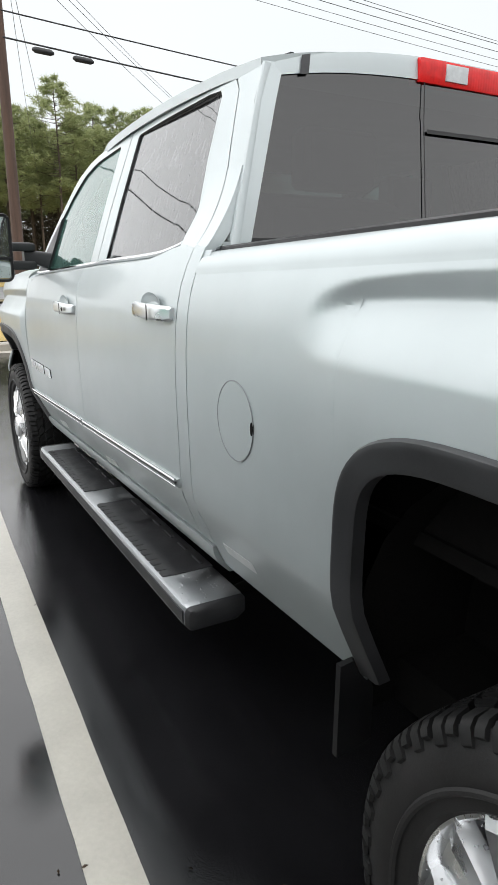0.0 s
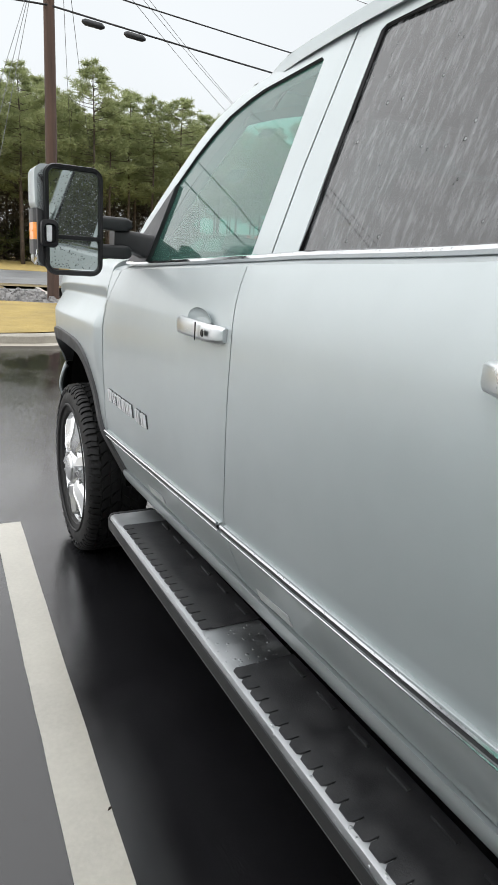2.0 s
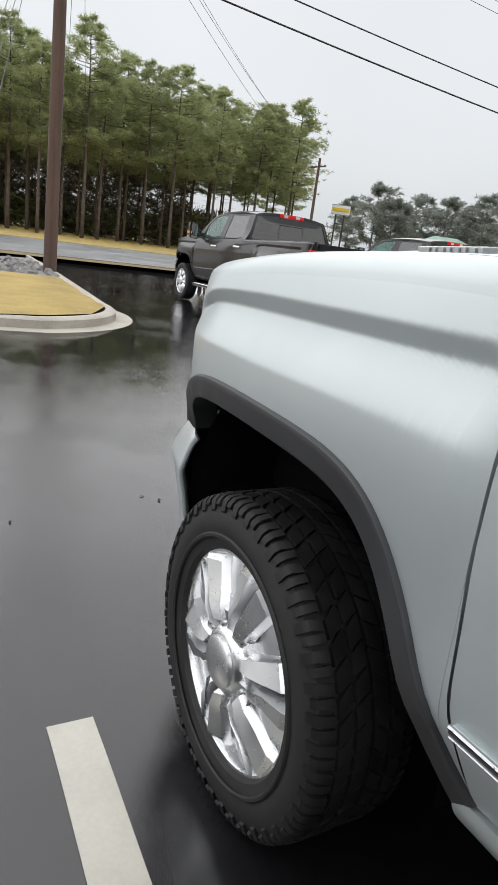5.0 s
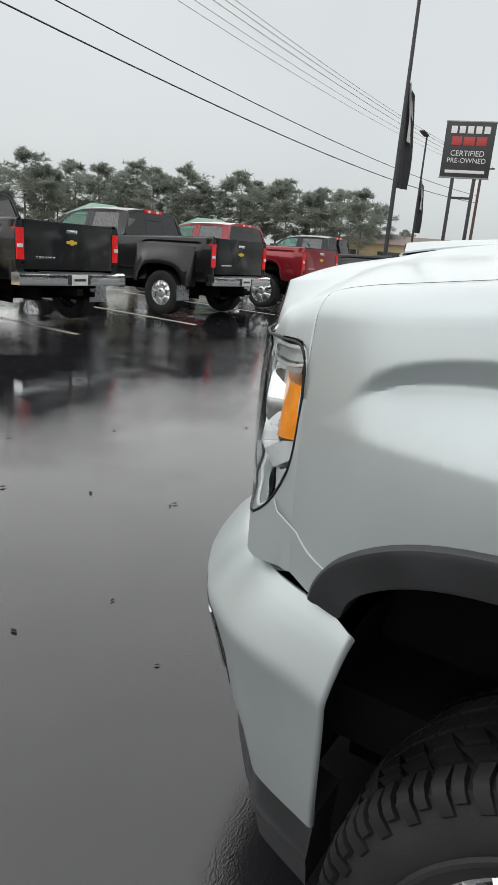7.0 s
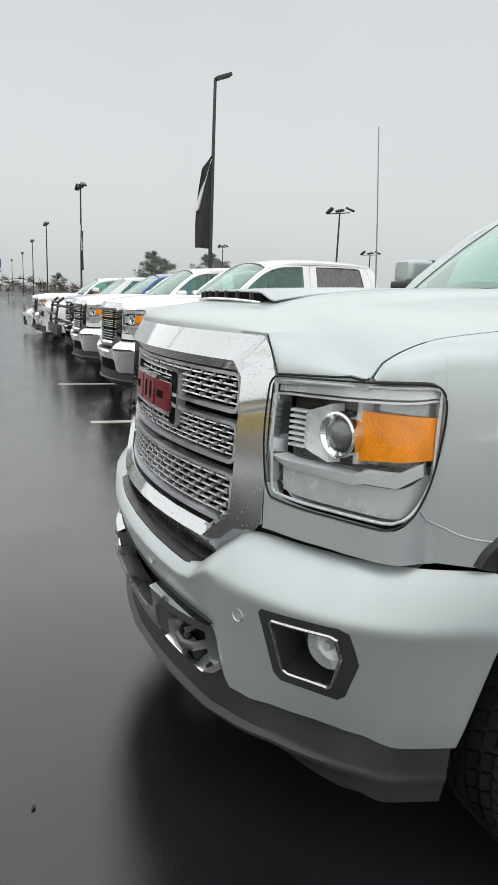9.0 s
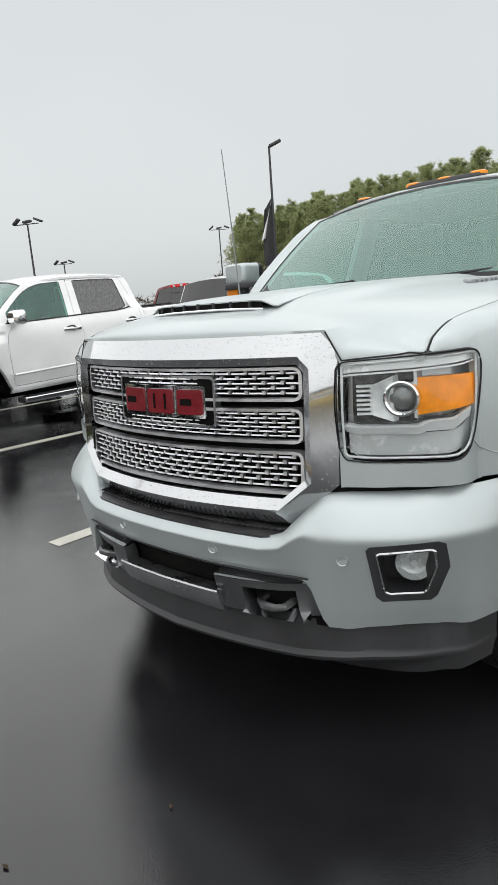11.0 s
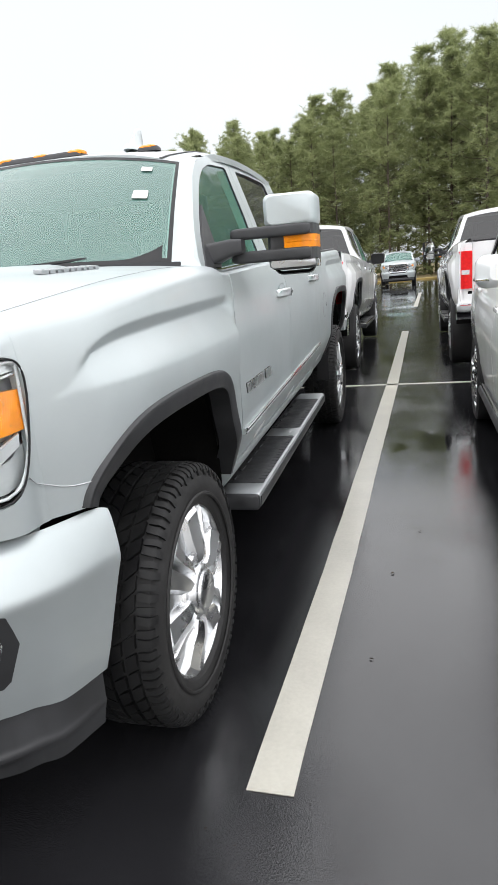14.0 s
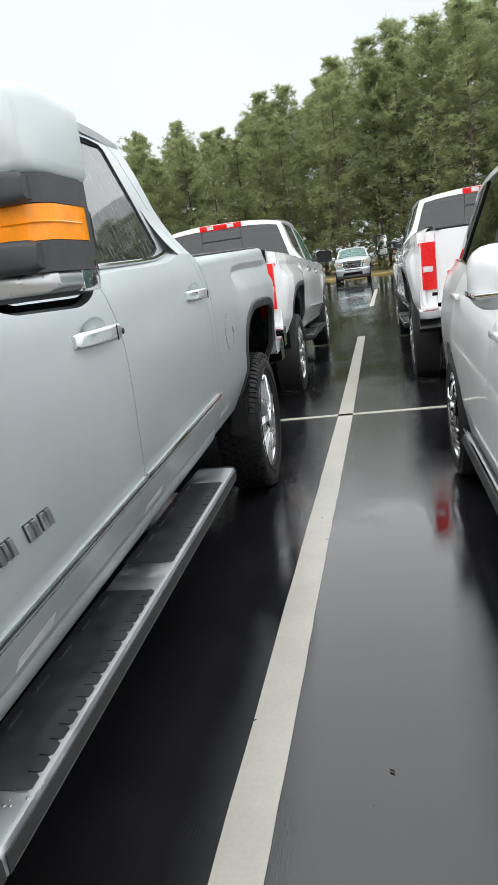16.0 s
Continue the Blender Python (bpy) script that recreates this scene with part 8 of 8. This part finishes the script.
def pine_meshes(seed, height, first, spread, thick, tufts, tuft_r, mats, blades=9, taper=2.3):
    """A trunk with its limbs, and a crown of tufts."""
    rnd = random.Random(seed)
    lean = Vector((rnd.uniform(-0.02, 0.02), rnd.uniform(-0.02, 0.02), 1))
    pts = [lean * (height * t) + Vector((rnd.uniform(-0.1, 0.1), rnd.uniform(-0.1, 0.1), 0)) * t * height * 0.06 for t in steps(0, 1, 7)]
    pts[0] = Vector((0, 0, -0.2))
    bm = sweep(pts, [thick * (1 - 0.86 * t) for t in steps(0, 1, 7)], 7)
    spots = []
    limbs = max(16, tufts // 9)
    for k in range(limbs):
        t = first + (1 - first) * ((k + rnd.random()) / limbs) ** 0.9
        i = min(int(t * 7), 6)
        root = pts[i].lerp(pts[i + 1], t * 7 - i)
        tt = (t - first) / (1 - first)
        prof = min(1.0, (1.06 - tt) * taper) ** 0.8 * (0.72 + 0.28 * ease(tt * 3))
        reach = spread * max(prof, 0.18) * rnd.uniform(0.55, 1.15)
        a = rnd.random() * 6.283
        rise_ = rnd.uniform(-0.05, 0.35) * (0.5 + t) + (0.55 * tt if taper < 2 else 0.0)
        tip = root + Vector((math.cos(a) * reach, math.sin(a) * reach, reach * rise_))
        mid = root.lerp(tip, 0.5) + Vector((0, 0, -0.06 * reach))
        sweep([root, mid, tip], [thick * 0.16, thick * 0.10, thick * 0.04], 4, bm, cap=False)
        spots.append((mid, tip, reach))
    for k in range(5):
        t = rnd.uniform(first * 0.45, first)
        i = min(int(t * 7), 6)
        root = pts[i].lerp(pts[i + 1], t * 7 - i)
        a = rnd.random() * 6.283
        sweep([root, root + Vector((math.cos(a), math.sin(a), 0.1)) * spread * rnd.uniform(0.2, 0.5)], [thick * 0.09, thick * 0.03], 4, bm, cap=False)
    verts, faces = [], []
    per = max(1, tufts // limbs)
    for mid, tip, reach in spots:
        for _ in range(per):
            c = mid.lerp(tip, rnd.uniform(0.15, 1.08)) + Vector((rnd.gauss(0, 0.20), rnd.gauss(0, 0.20), rnd.gauss(0.04, 0.07 if taper > 2 else 0.12))) * reach
            needle_fan(verts, faces, c, tuft_r * rnd.uniform(0.65, 1.25), rnd, blades)
    for _ in range(6 if taper > 2 else 22):
        drop = rnd.random()
        wide = 0.2 if taper > 2 else 0.06 + 0.30 * drop
        needle_fan(verts, faces, pts[-1] + Vector((rnd.gauss(0, wide), rnd.gauss(0, wide), (0.3 - 0.9 * drop) if taper > 2 else 0.4 - 2.2 * drop)), tuft_r * 0.8, rnd)
    crown = bpy.data.meshes.new("crown")
    crown.from_pydata(verts, [], faces)
    crown.materials.append(mats[1])
    trunk = bpy.data.meshes.new("trunk")
    bm.to_mesh(trunk)
    bm.free()
    trunk.shade_smooth()
    trunk.materials.append(mats[0])
    return trunk, crown


def tree(meshes, x, y, scale, turn, label, group, name="pine_tree"):
    root = thing(name, label, "tree", Matrix.Translation((x, y, 0)) @ Matrix.Rotation(turn, 4, "Z") @ Matrix.Diagonal((scale, scale, scale, 1)), group)
    for nm, me in zip(("trunk", "crown"), meshes):
        new(nm, me).parent = root
    return root


TALL = [pine_meshes(10 + k, 18.0, 0.44, 3.1, 0.20, 620, 0.50, (BARK, PINE_MISTED), 20) for k in range(4)]
FULL = [pine_meshes(30 + k, 19.0, 0.16, 3.5, 0.17, 1150, 0.50, (BARK, PINE_MISTED), 15, 1.55) for k in range(6)]
ROUND = [pine_meshes(50 + k, 13.0, 0.26, 3.9, 0.20, 480, 0.80, (GREY_BARK, FAR_PINE_MISTED), 20) for k in range(4)]
rnd = random.Random(21)
# woods across the road: tall bare stems with high crowns
for row in range(4):
    for k in range(21):
        a = radians(-4.0 + 34.5 * (k + rnd.uniform(-0.3, 0.3)) / 20)
        d = 60 + 7.5 * row + rnd.uniform(-2.5, 2.5)
        d += 14 * max(0, math.degrees(a) - 12) / 20
        tree(TALL[rnd.randrange(4)], -1.5 + d * math.sin(a), -2 + d * math.cos(a), rnd.uniform(0.72, 0.92), rnd.random() * 6.28, "tall loblolly pine with a bare stem and high crown", "pines across the road")
# pines behind the car park, full to the ground
for row in range(3):
    for k in range(42):
        u = (k + rnd.uniform(-0.4, 0.4)) / 41
        x = -26 + 106 * u
        y = -56 - 0.34 * (x + 12) * (x > -12) - 5.5 * row + rnd.uniform(-2, 2)
        tree(FULL[rnd.randrange(6)], x, y, rnd.uniform(0.90, 1.06) * (1.0 if row else 0.88) * curve_at(x, ((-8, 1.08), (-2, 1.0), (5, 0.90), (14, 0.84), (25, 0.85), (45, 0.90), (80, 0.94))), rnd.random() * 6.28, "green pine with branches nearly to the ground", "pines behind the car park")
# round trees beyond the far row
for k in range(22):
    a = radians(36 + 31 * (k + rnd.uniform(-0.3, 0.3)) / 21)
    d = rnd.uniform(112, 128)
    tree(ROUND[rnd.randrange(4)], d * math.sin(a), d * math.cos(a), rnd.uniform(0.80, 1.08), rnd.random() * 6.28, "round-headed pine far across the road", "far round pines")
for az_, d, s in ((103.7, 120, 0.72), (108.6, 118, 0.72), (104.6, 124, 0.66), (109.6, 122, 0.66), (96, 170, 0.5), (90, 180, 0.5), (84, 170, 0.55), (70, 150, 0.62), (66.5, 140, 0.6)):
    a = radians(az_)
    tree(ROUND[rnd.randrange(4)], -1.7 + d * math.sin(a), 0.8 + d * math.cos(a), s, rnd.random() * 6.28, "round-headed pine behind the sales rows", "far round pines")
# bare brush and the low far woods round the horizon
bv, bf = [], []
for k in range(900):
    a = radians(rnd.uniform(64, 152))
    d = rnd.uniform(150, 200)
    needle_fan(bv, bf, Vector((d * math.sin(a), d * math.cos(a), rnd.uniform(0.3, 1.0) * (3.0 + 2.0 * math.sin(a * 9)))), rnd.uniform(1.0, 2.2), rnd, 14)
for k in range(260):
    a = radians(rnd.uniform(131, 144))
    d = rnd.uniform(92, 104)
    needle_fan(bv, bf, Vector((d * math.sin(a), d * math.cos(a), rnd.uniform(0.3, 7.5) * (1 - abs(math.degrees(a) - 138) / 9))), rnd.uniform(0.8, 1.5), rnd, 18)
brush = bpy.data.meshes.new("brush")
brush.from_pydata(bv, [], bf)
brush.materials.append(BRUSH)
tagged(new("brush", brush), "bare grey-brown brush and far winter woods", "brush", kind="stuff")
uv_, uf_ = [], []
for k in range(5200):
    x = rnd.uniform(-36, 86)
    y = -50.5 - 0.34 * (x + 12) * (x > -12) + rnd.uniform(-16, 2.0)
    needle_fan(uv_, uf_, Vector((x, y, rnd.uniform(0.2, 3.4))), rnd.uniform(0.35, 0.8), rnd, 14)
for k in range(900):
    a = radians(rnd.uniform(-4, 34))
    d = rnd.uniform(72, 100)
    needle_fan(uv_, uf_, Vector((-1.5 + d * math.sin(a), -2 + d * math.cos(a), rnd.uniform(0.2, 3.2))), rnd.uniform(0.8, 1.7), rnd, 14)
mv_, mf_ = [], []
for k in range(2600):
    a = radians(rnd.uniform(-5, 25.5))
    d = rnd.uniform(74, 98)
    needle_fan(mv_, mf_, Vector((-1.5 + d * math.sin(a), -2 + d * math.cos(a), rnd.uniform(0.2, 8.5) * (1 if math.degrees(a) < 22 else 0.5))), rnd.uniform(0.8, 1.5), rnd, 16)
mid_growth = bpy.data.meshes.new("bare_thicket")
mid_growth.from_pydata(mv_, [], mf_)
mid_growth.materials.append(leaf_material("thicket_twigs", (0.075, 0.062, 0.048), (0.15, 0.13, 0.095), 0.3))
tagged(new("bare_thicket", mid_growth), "brown winter thicket between the pine stems", "thicket", kind="stuff")
low_growth = bpy.data.meshes.new("undergrowth")
low_growth.from_pydata(uv_, [], uf_)
low_growth.materials.append(leaf_material("undergrowth_leaves", (0.06, 0.075, 0.03), (0.16, 0.165, 0.07)))
tagged(new("undergrowth", low_growth), "dense green-brown undergrowth below the pines", "undergrowth", kind="stuff")
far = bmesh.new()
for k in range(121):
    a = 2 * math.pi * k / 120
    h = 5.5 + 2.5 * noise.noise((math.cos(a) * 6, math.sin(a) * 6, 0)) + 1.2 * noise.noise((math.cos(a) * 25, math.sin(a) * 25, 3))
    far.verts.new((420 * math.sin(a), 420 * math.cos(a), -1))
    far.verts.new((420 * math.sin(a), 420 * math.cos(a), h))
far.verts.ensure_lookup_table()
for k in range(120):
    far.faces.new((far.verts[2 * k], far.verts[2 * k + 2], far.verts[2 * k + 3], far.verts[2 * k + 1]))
# mist is painted into the backdrop's pale grey base colour
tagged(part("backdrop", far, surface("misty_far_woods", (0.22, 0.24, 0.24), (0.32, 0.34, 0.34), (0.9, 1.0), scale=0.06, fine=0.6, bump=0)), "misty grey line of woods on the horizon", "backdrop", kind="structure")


# ---- poles, wires, lamps and signs ----
def wood_pole(x, y, h, r, label):
    root = thing("utility_pole", label, "utility pole", Matrix.Translation((x, y, 0)))
    part("shaft", sweep([(0, 0, -0.3), (0.01, 0.0, h * 0.5), (0.0, 0.0, h)], [r, r * 0.88, r * 0.72], 14), POLE_WOOD, root)
    part("crossarm", box(0, 0.10, h - 0.7, 0.10, 2.4, 0.12, 0.01), POLE_WOOD, root)
    for dy in (-1.0, -0.4, 0.4, 1.0):
        part("insulator", moved(lathe([(0.0, 0.05), (0.05, 0.06), (0.08, 0.03), (0.13, 0.035), (0.15, 0.0)], 10, "Z"), Matrix.Translation((0, 0.10 + dy, h - 0.64))), GALV, root)
    return root


wood_pole(1.65, 14.95, 10.6, 0.155, "weathered brown wooden utility pole")
wood_pole(61.0, 17.0, 10.6, 0.15, "weathered brown wooden utility pole down the road")
wood_pole(31.3, 50.0, 9.3, 0.15, "weathered brown wooden utility pole across the road")
wood_pole(-46.0, 13.0, 10.6, 0.15, "weathered brown wooden utility pole up the road")


def cable(a, b, sag, r, label="black overhead cable strung between wooden poles"):
    a, b = Vector(a), Vector(b)
    pts = [a.lerp(b, t) - Vector((0, 0, sag * 4 * t * (1 - t))) for t in steps(0, 1, 24)]
    return tagged(part("overhead_cable", sweep(pts, r, 6), WIRE), label, "cable", "overhead cables")


for z, r, dz in ((6.95, 0.022, 0.9), (7.55, 0.018, 0.8), (9.9, 0.010, 0.7), (10.15, 0.010, 0.7)):
    cable((1.65, 14.85, z), (61.0, 17.0, z + 0.1), dz, r)
    cable((-46.0, 13.0, z), (1.65, 14.85, z), dz, r)
for dy in (-0.9, 0.5, 1.1):
    cable((1.65, 15.05 + dy, 10.0), (61.0, 17.1 + dy, 10.1), 0.8, 0.008)
for k, (x, y, z) in enumerate(((31.3, 50, 8.9), (31.3, 50, 9.2), (31.4, 50, 8.0), (12.0, 62, 9.0), (14.0, 62, 9.4))):
    cable((1.65 + 0.1 * k, 15.0, 9.8 - 0.35 * k), (x, y, z), 0.9, 0.008)
# splice cases on the lower cable
for x in (2.7, 3.75):
    tagged(part("splice_case", sweep([(x - 0.28, 14.90, 6.86 - 0.06 * (x - 1.6)), (x - 0.2, 14.9, 6.85 - 0.06 * (x - 1.6)), (x + 0.2, 14.9, 6.83 - 0.06 * (x - 1.6)), (x + 0.28, 14.9, 6.82 - 0.06 * (x - 1.6))], [0.03, 0.075, 0.075, 0.03], 10), POST_METAL), "black splice case hung on the cable", "splice case", "splice cases")
# guy wires with yellow guards
for dx, dy in ((-1.15, 1.5), (-1.45, 0.9), (-1.75, 1.2)):
    foot = Vector((1.65 + dx * 1.6, 14.95 + dy, 0.1))
    head = Vector((1.62, 14.95, 9.5 + dx * 0.6))
    guy = thing("guy_wire", "steel guy wire with a yellow plastic guard", "guy wire", Matrix.Translation(foot), "guy wires")
    part("strand", sweep([Vector(), head - foot], 0.008, 5), GALV, guy)
    part("guard", sweep([(head - foot) * 0.005, (head - foot) * 0.24], 0.035, 8), YELLOW_PLASTIC, guy, "yellow plastic guard")


def lamp_post(x, y, h, heads, label, flag=False, turn=0.0, arm=0.0):
    root = thing("lamp_post", label, "lamp post", facing(x, y, turn), "lamp posts")
    part("post", sweep([(0, 0, 0), (0, 0, h * 0.5), (0, 0, h)], [0.085, 0.07, 0.055], 10), POST_METAL, root)
    part("footing", lathe([(0.0, 0.30), (0.55, 0.28), (0.6, 0.24), (0.6, 0.0)], 14, "Z"), KERB, root)
    if heads == 1:
        part("lamp_head", moved(box(0, 0, 0, 0.62, 0.34, 0.12, 0.03), Matrix.Translation((0.30, 0, h + 0.10)) @ Matrix.Rotation(radians(-22), 4, "Y")), POST_METAL, root, "dark flood lamp head")
    else:
        part("crossbar", box(0, 0, h, 1.6, 0.06, 0.06, 0.01), POST_METAL, root)
        for dx, rz in ((-0.75, -20), (0.0, 0), (0.75, 20)):
            part("lamp_head", moved(box(0, 0, 0, 0.55, 0.34, 0.14, 0.03), Matrix.Translation((dx * 1.05, 0.0, h + 0.16 + 0.06 * abs(dx))) @ Matrix.Rotation(radians(rz * 1.6 + 8), 4, "Y")), POST_METAL, root, "dark flood lamp head")
    if flag:
        f0 = h * 0.36
        cloth = patch(lambda u, v: (-0.06 - 0.95 * u * (0.55 + 0.45 * v) * (1 - 0.60 * v), 0.10 * math.sin(7 * u + 3 * v) * u, f0 + 3.3 * v - 0.55 * u * v), steps(0, 1, 8), steps(0, 1, 14))
        part("flag", cloth, CLOTH_DARK, root, "limp wet black banner")
        white = patch(lambda u, v: (-0.06 - 0.62 * (0.35 + 0.65 * u) * (1 - v) ** 0.8, 0.02 + 0.08 * math.sin(6 * u + 2 * v), f0 + 1.5 + 1.75 * v - 0.25 * u), steps(0, 1, 8), steps(0, 1, 10))
        part("flag_panel", white, CLOTH_LIGHT, root, "white part of the banner")
    return root


def polar(az_, d, ex=-1.68, ey=0.76):
    return ex + d * math.sin(radians(az_)), ey + d * math.cos(radians(az_))


lamp_post(*polar(107.6, 25.0), 9.2, 1, "dark lamp post with a wet banner", True, -90)
lamp_post(20.0, -24.5, 9.0, 1, "dark lamp post with a wet banner", True, 219)
for az_, elev, hh in ((97.4, 8.7, 9.0), (94.9, 5.6, 9.0), (93.9, 4.2, 9.0), (93.2, 3.2, 9.0), (109.6, 4.7, 9.0), (92.4, 2.6, 9.0)):
    lamp_post(*polar(az_, (hh - 1.2) / math.tan(radians(elev))), hh, 3, "dark lamp post with three flood lamps", az_ in (97.4,), az_ - 90)
lamp_post(*polar(119.4, 46.0, -1.8, 1.09), 7.6, 3, "dark lamp post with three flood lamps", False, 30)
lamp_post(*polar(122.3, 66.0, -1.8, 1.09), 6.5, 3, "dark lamp post with three flood lamps", False, 30)
lamp_post(*polar(136.5, 68.0, -1.5, 2.25), 9.0, 3, "dark lamp post with three flood lamps", False, 45)
lamp_post(*polar(68.4, 24.0, -1.66, 0.16), 10.5, 1, "dark lamp post by the lane with a wet banner", True, 160)
lamp_post(*polar(70.4, 46.0, -1.66, 0.16), 9.2, 1, "dark lamp post by the lane with a wet banner", True, 160)
for az_, d in ((78.7, 72.0), (81.0, 90.0), (83.0, 110.0)):
    lamp_post(*polar(az_, d), 8.2, 1, "thin lamp post along the sales row", az_ < 82, 160)



def words(parent, text, size, x, z, mat, m):
    cu = bpy.data.curves.new("lettering", "FONT")
    cu.body, cu.size, cu.align_x, cu.align_y, cu.extrude = text, size, "CENTER", "CENTER", 0.01
    ob = new("lettering_source", cu)
    me = bpy.data.meshes.new_from_object(ob)
    bpy.data.objects.remove(ob)
    me.materials.append(mat)
    o = new("lettering", me)
    o.parent = parent
    o.matrix_basis = Matrix.Translation((x, -0.14, z)) @ Matrix.Rotation(radians(90), 4, "X")
    return o


def pylon_sign(x, y, turn, low, high, wide, label, face, rows, text=()):
    root = thing("pylon_sign", label, "sign", facing(x, y, turn), "dealer signs")
    for dx in (-wide * 0.22, wide * 0.22):
        part("post", box(dx, 0, low / 2, 0.22, 0.22, low, 0.02), POST_METAL, root)
    part("brace", box(0, 0, low * 0.82, wide * 0.44, 0.12, 0.14, 0.01), POST_METAL, root)
    part("cabinet", box(0, 0, (low + high) / 2, wide, 0.24, high - low, 0.02), face, root, "flat black sign cabinet")
    part("cabinet_trim", join(box(0, 0, high + 0.03, wide + 0.06, 0.26, 0.06), box(0, 0, low - 0.03, wide + 0.06, 0.26, 0.06)), GALV, root)
    for cx, cz, w, h, mat in rows:
        part("sign_bar", box(cx * wide, -0.135, low + cz * (high - low), w * wide, 0.02, h * (high - low), 0.005), mat, root)
    for t, size, cz in text:
        words(root, t, size, 0, low + cz * (high - low), SIGN_WHITE, root)
    part("sign_footing", box(0, 0, 0.2, wide * 0.9, 0.8, 0.5, 0.05), KERB, root)
    return root


sx, sy = polar(74.4, 45.0)
big_rows = [(-0.33 + 0.165 * k, 0.86, 0.12, 0.13, SIGN_WHITE) for k in range(5)] + [(-0.25, 0.655, 0.20, 0.16, SIGN_RED), (0.0, 0.655, 0.22, 0.16, SIGN_RED), (0.25, 0.655, 0.20, 0.16, SIGN_RED), (0.0, 0.10, 0.80, 0.055, SIGN_WHITE)]
pylon_sign(sx, sy, -76 + 3, 6.75, 9.9, 2.95, "black dealer pylon sign on two posts", SIGN_BLACK, big_rows, (("CERTIFIED", 0.44, 0.43), ("PRE-OWNED", 0.40, 0.30)))
sx, sy = polar(86.1, 92.0)
pylon_sign(sx, sy, -86, 4.9, 7.4, 3.2, "black dealer pylon sign further away", SIGN_BLACK, [(0, 0.80, 0.75, 0.2, SIGN_WHITE), (0, 0.45, 0.6, 0.12, SIGN_RED)])
sx, sy = polar(90.4, 100.0)
pylon_sign(sx, sy, -90, 4.2, 5.9, 3.6, "blue and white roadside sign", SIGN_BLUE, [(0, 0.68, 0.75, 0.28, SIGN_WHITE), (0, 0.2, 0.96, 0.3, SIGN_WHITE)])
sx, sy = polar(88.7, 95.0)
pylon_sign(sx, sy, -88, 2.0, 3.9, 4.2, "pale grey roadside sign on posts", SIGN_WHITE, [(0, 0.5, 0.7, 0.3, GALV)])
sx, sy = polar(35.5, 95.0, -1.66, -0.1)
pylon_sign(sx, sy, -35, 7.0, 8.2, 2.6, "white and yellow roadside sign on tall posts", SIGN_WHITE, [(0, 0.5, 0.9, 0.4, YELLOW_PLASTIC)])


# ---- buildings across the road ----
def house(x, y, turn, w, d, h, label, wall, roof):
    root = thing("building", label, "building", facing(x, y, turn))
    part("wall", box(0, 0, h / 2, w, d, h), wall, root)
    part("roof", loft([[(-w / 2 - 0.5, -d / 2 - 0.5, h), (w / 2 + 0.5, -d / 2 - 0.5, h), (w / 2 + 0.5, d / 2 + 0.5, h), (-w / 2 - 0.5, d / 2 + 0.5, h)], [(-w / 4, -0.2, h + 1.7), (w / 4, -0.2, h + 1.7), (w / 4, 0.2, h + 1.7), (-w / 4, 0.2, h + 1.7)]]), roof, root)
    for k in range(4):
        part("window", box(-w * 0.36 + w * 0.24 * k, -d / 2 - 0.03, h * 0.5, w * 0.13, 0.08, h * 0.4, 0.02), DARK_LAMP, root)
    part("door", box(w * 0.02, -d / 2 - 0.04, 1.05, 1.0, 0.08, 2.1, 0.02), TRIM, root)
    return root


bx, by = polar(44.4, 100.0, -1.66, -0.1)
house(bx, by, -20, 7.0, 9, 4.3, "small tan shop building with a green metal roof", STUCCO, ROOF_GREEN)
bx, by = polar(53.2, 102.0, -1.66, -0.1)
house(bx, by, -30, 7.5, 9, 3.7, "small tan shop building with a green metal roof", STUCCO, ROOF_GREEN)
bx, by = polar(71.0, 125.0)
house(bx, by, -71, 34, 12, 4.2, "low brown shop building beyond the signs", STUCCO, surface("brown_roof", (0.10, 0.07, 0.055), (0.16, 0.12, 0.1), (0.6, 0.8)))


# ---- bits of leaf and bark on the wet asphalt ----
rnd = random.Random(77)
lv, lf = [], []
spots = [(-1.611, -1.435, 0.009), (-1.49, -0.947, 0.011), (-0.486, 1.886, 0.014), (-0.415, 1.813, 0.016), (0.397, 2.966, 0.022), (-0.049, 1.702, 0.012), (-0.744, -2.851, 0.006), (-0.244, 1.305, 0.010)]
for _ in range(110):
    spots.append((rnd.uniform(-1.9, 6.0), rnd.uniform(1.4, 6.5), rnd.choice((0.006, 0.008, 0.012, 0.018))))
for _ in range(46):
    spots.append((rnd.uniform(-2.0, -0.9), rnd.uniform(-7.5, 1.2), rnd.choice((0.003, 0.004, 0.006, 0.008))))
for x, y, r in spots:
    a = rnd.random() * 6.28
    c, s_ = math.cos(a), math.sin(a)
    b = len(lv)
    for u, v, h in ((-1.3, 0.0, 0.15), (-0.2, -0.5, 0.3), (1.2, -0.1, 0.1), (0.1, 0.55, 0.45), (0.0, 0.0, 0.75)):
        lv.append((x + r * (u * c - v * s_), y + r * (u * s_ + v * c), 0.004 + r * h * 0.6))
    lf += [(b, b + 1, b + 4), (b + 1, b + 2, b + 4), (b + 2, b + 3, b + 4), (b + 3, b, b + 4)]
litter = bpy.data.meshes.new("leaf_litter")
litter.from_pydata(lv, [], lf)
litter.materials.append(leaf_material("wet_leaf_bits", (0.015, 0.012, 0.009), (0.07, 0.05, 0.035), 0.1))
tagged(new("leaf_litter", litter), "small wet bits of leaf and bark on the asphalt", "leaf litter", kind="stuff")
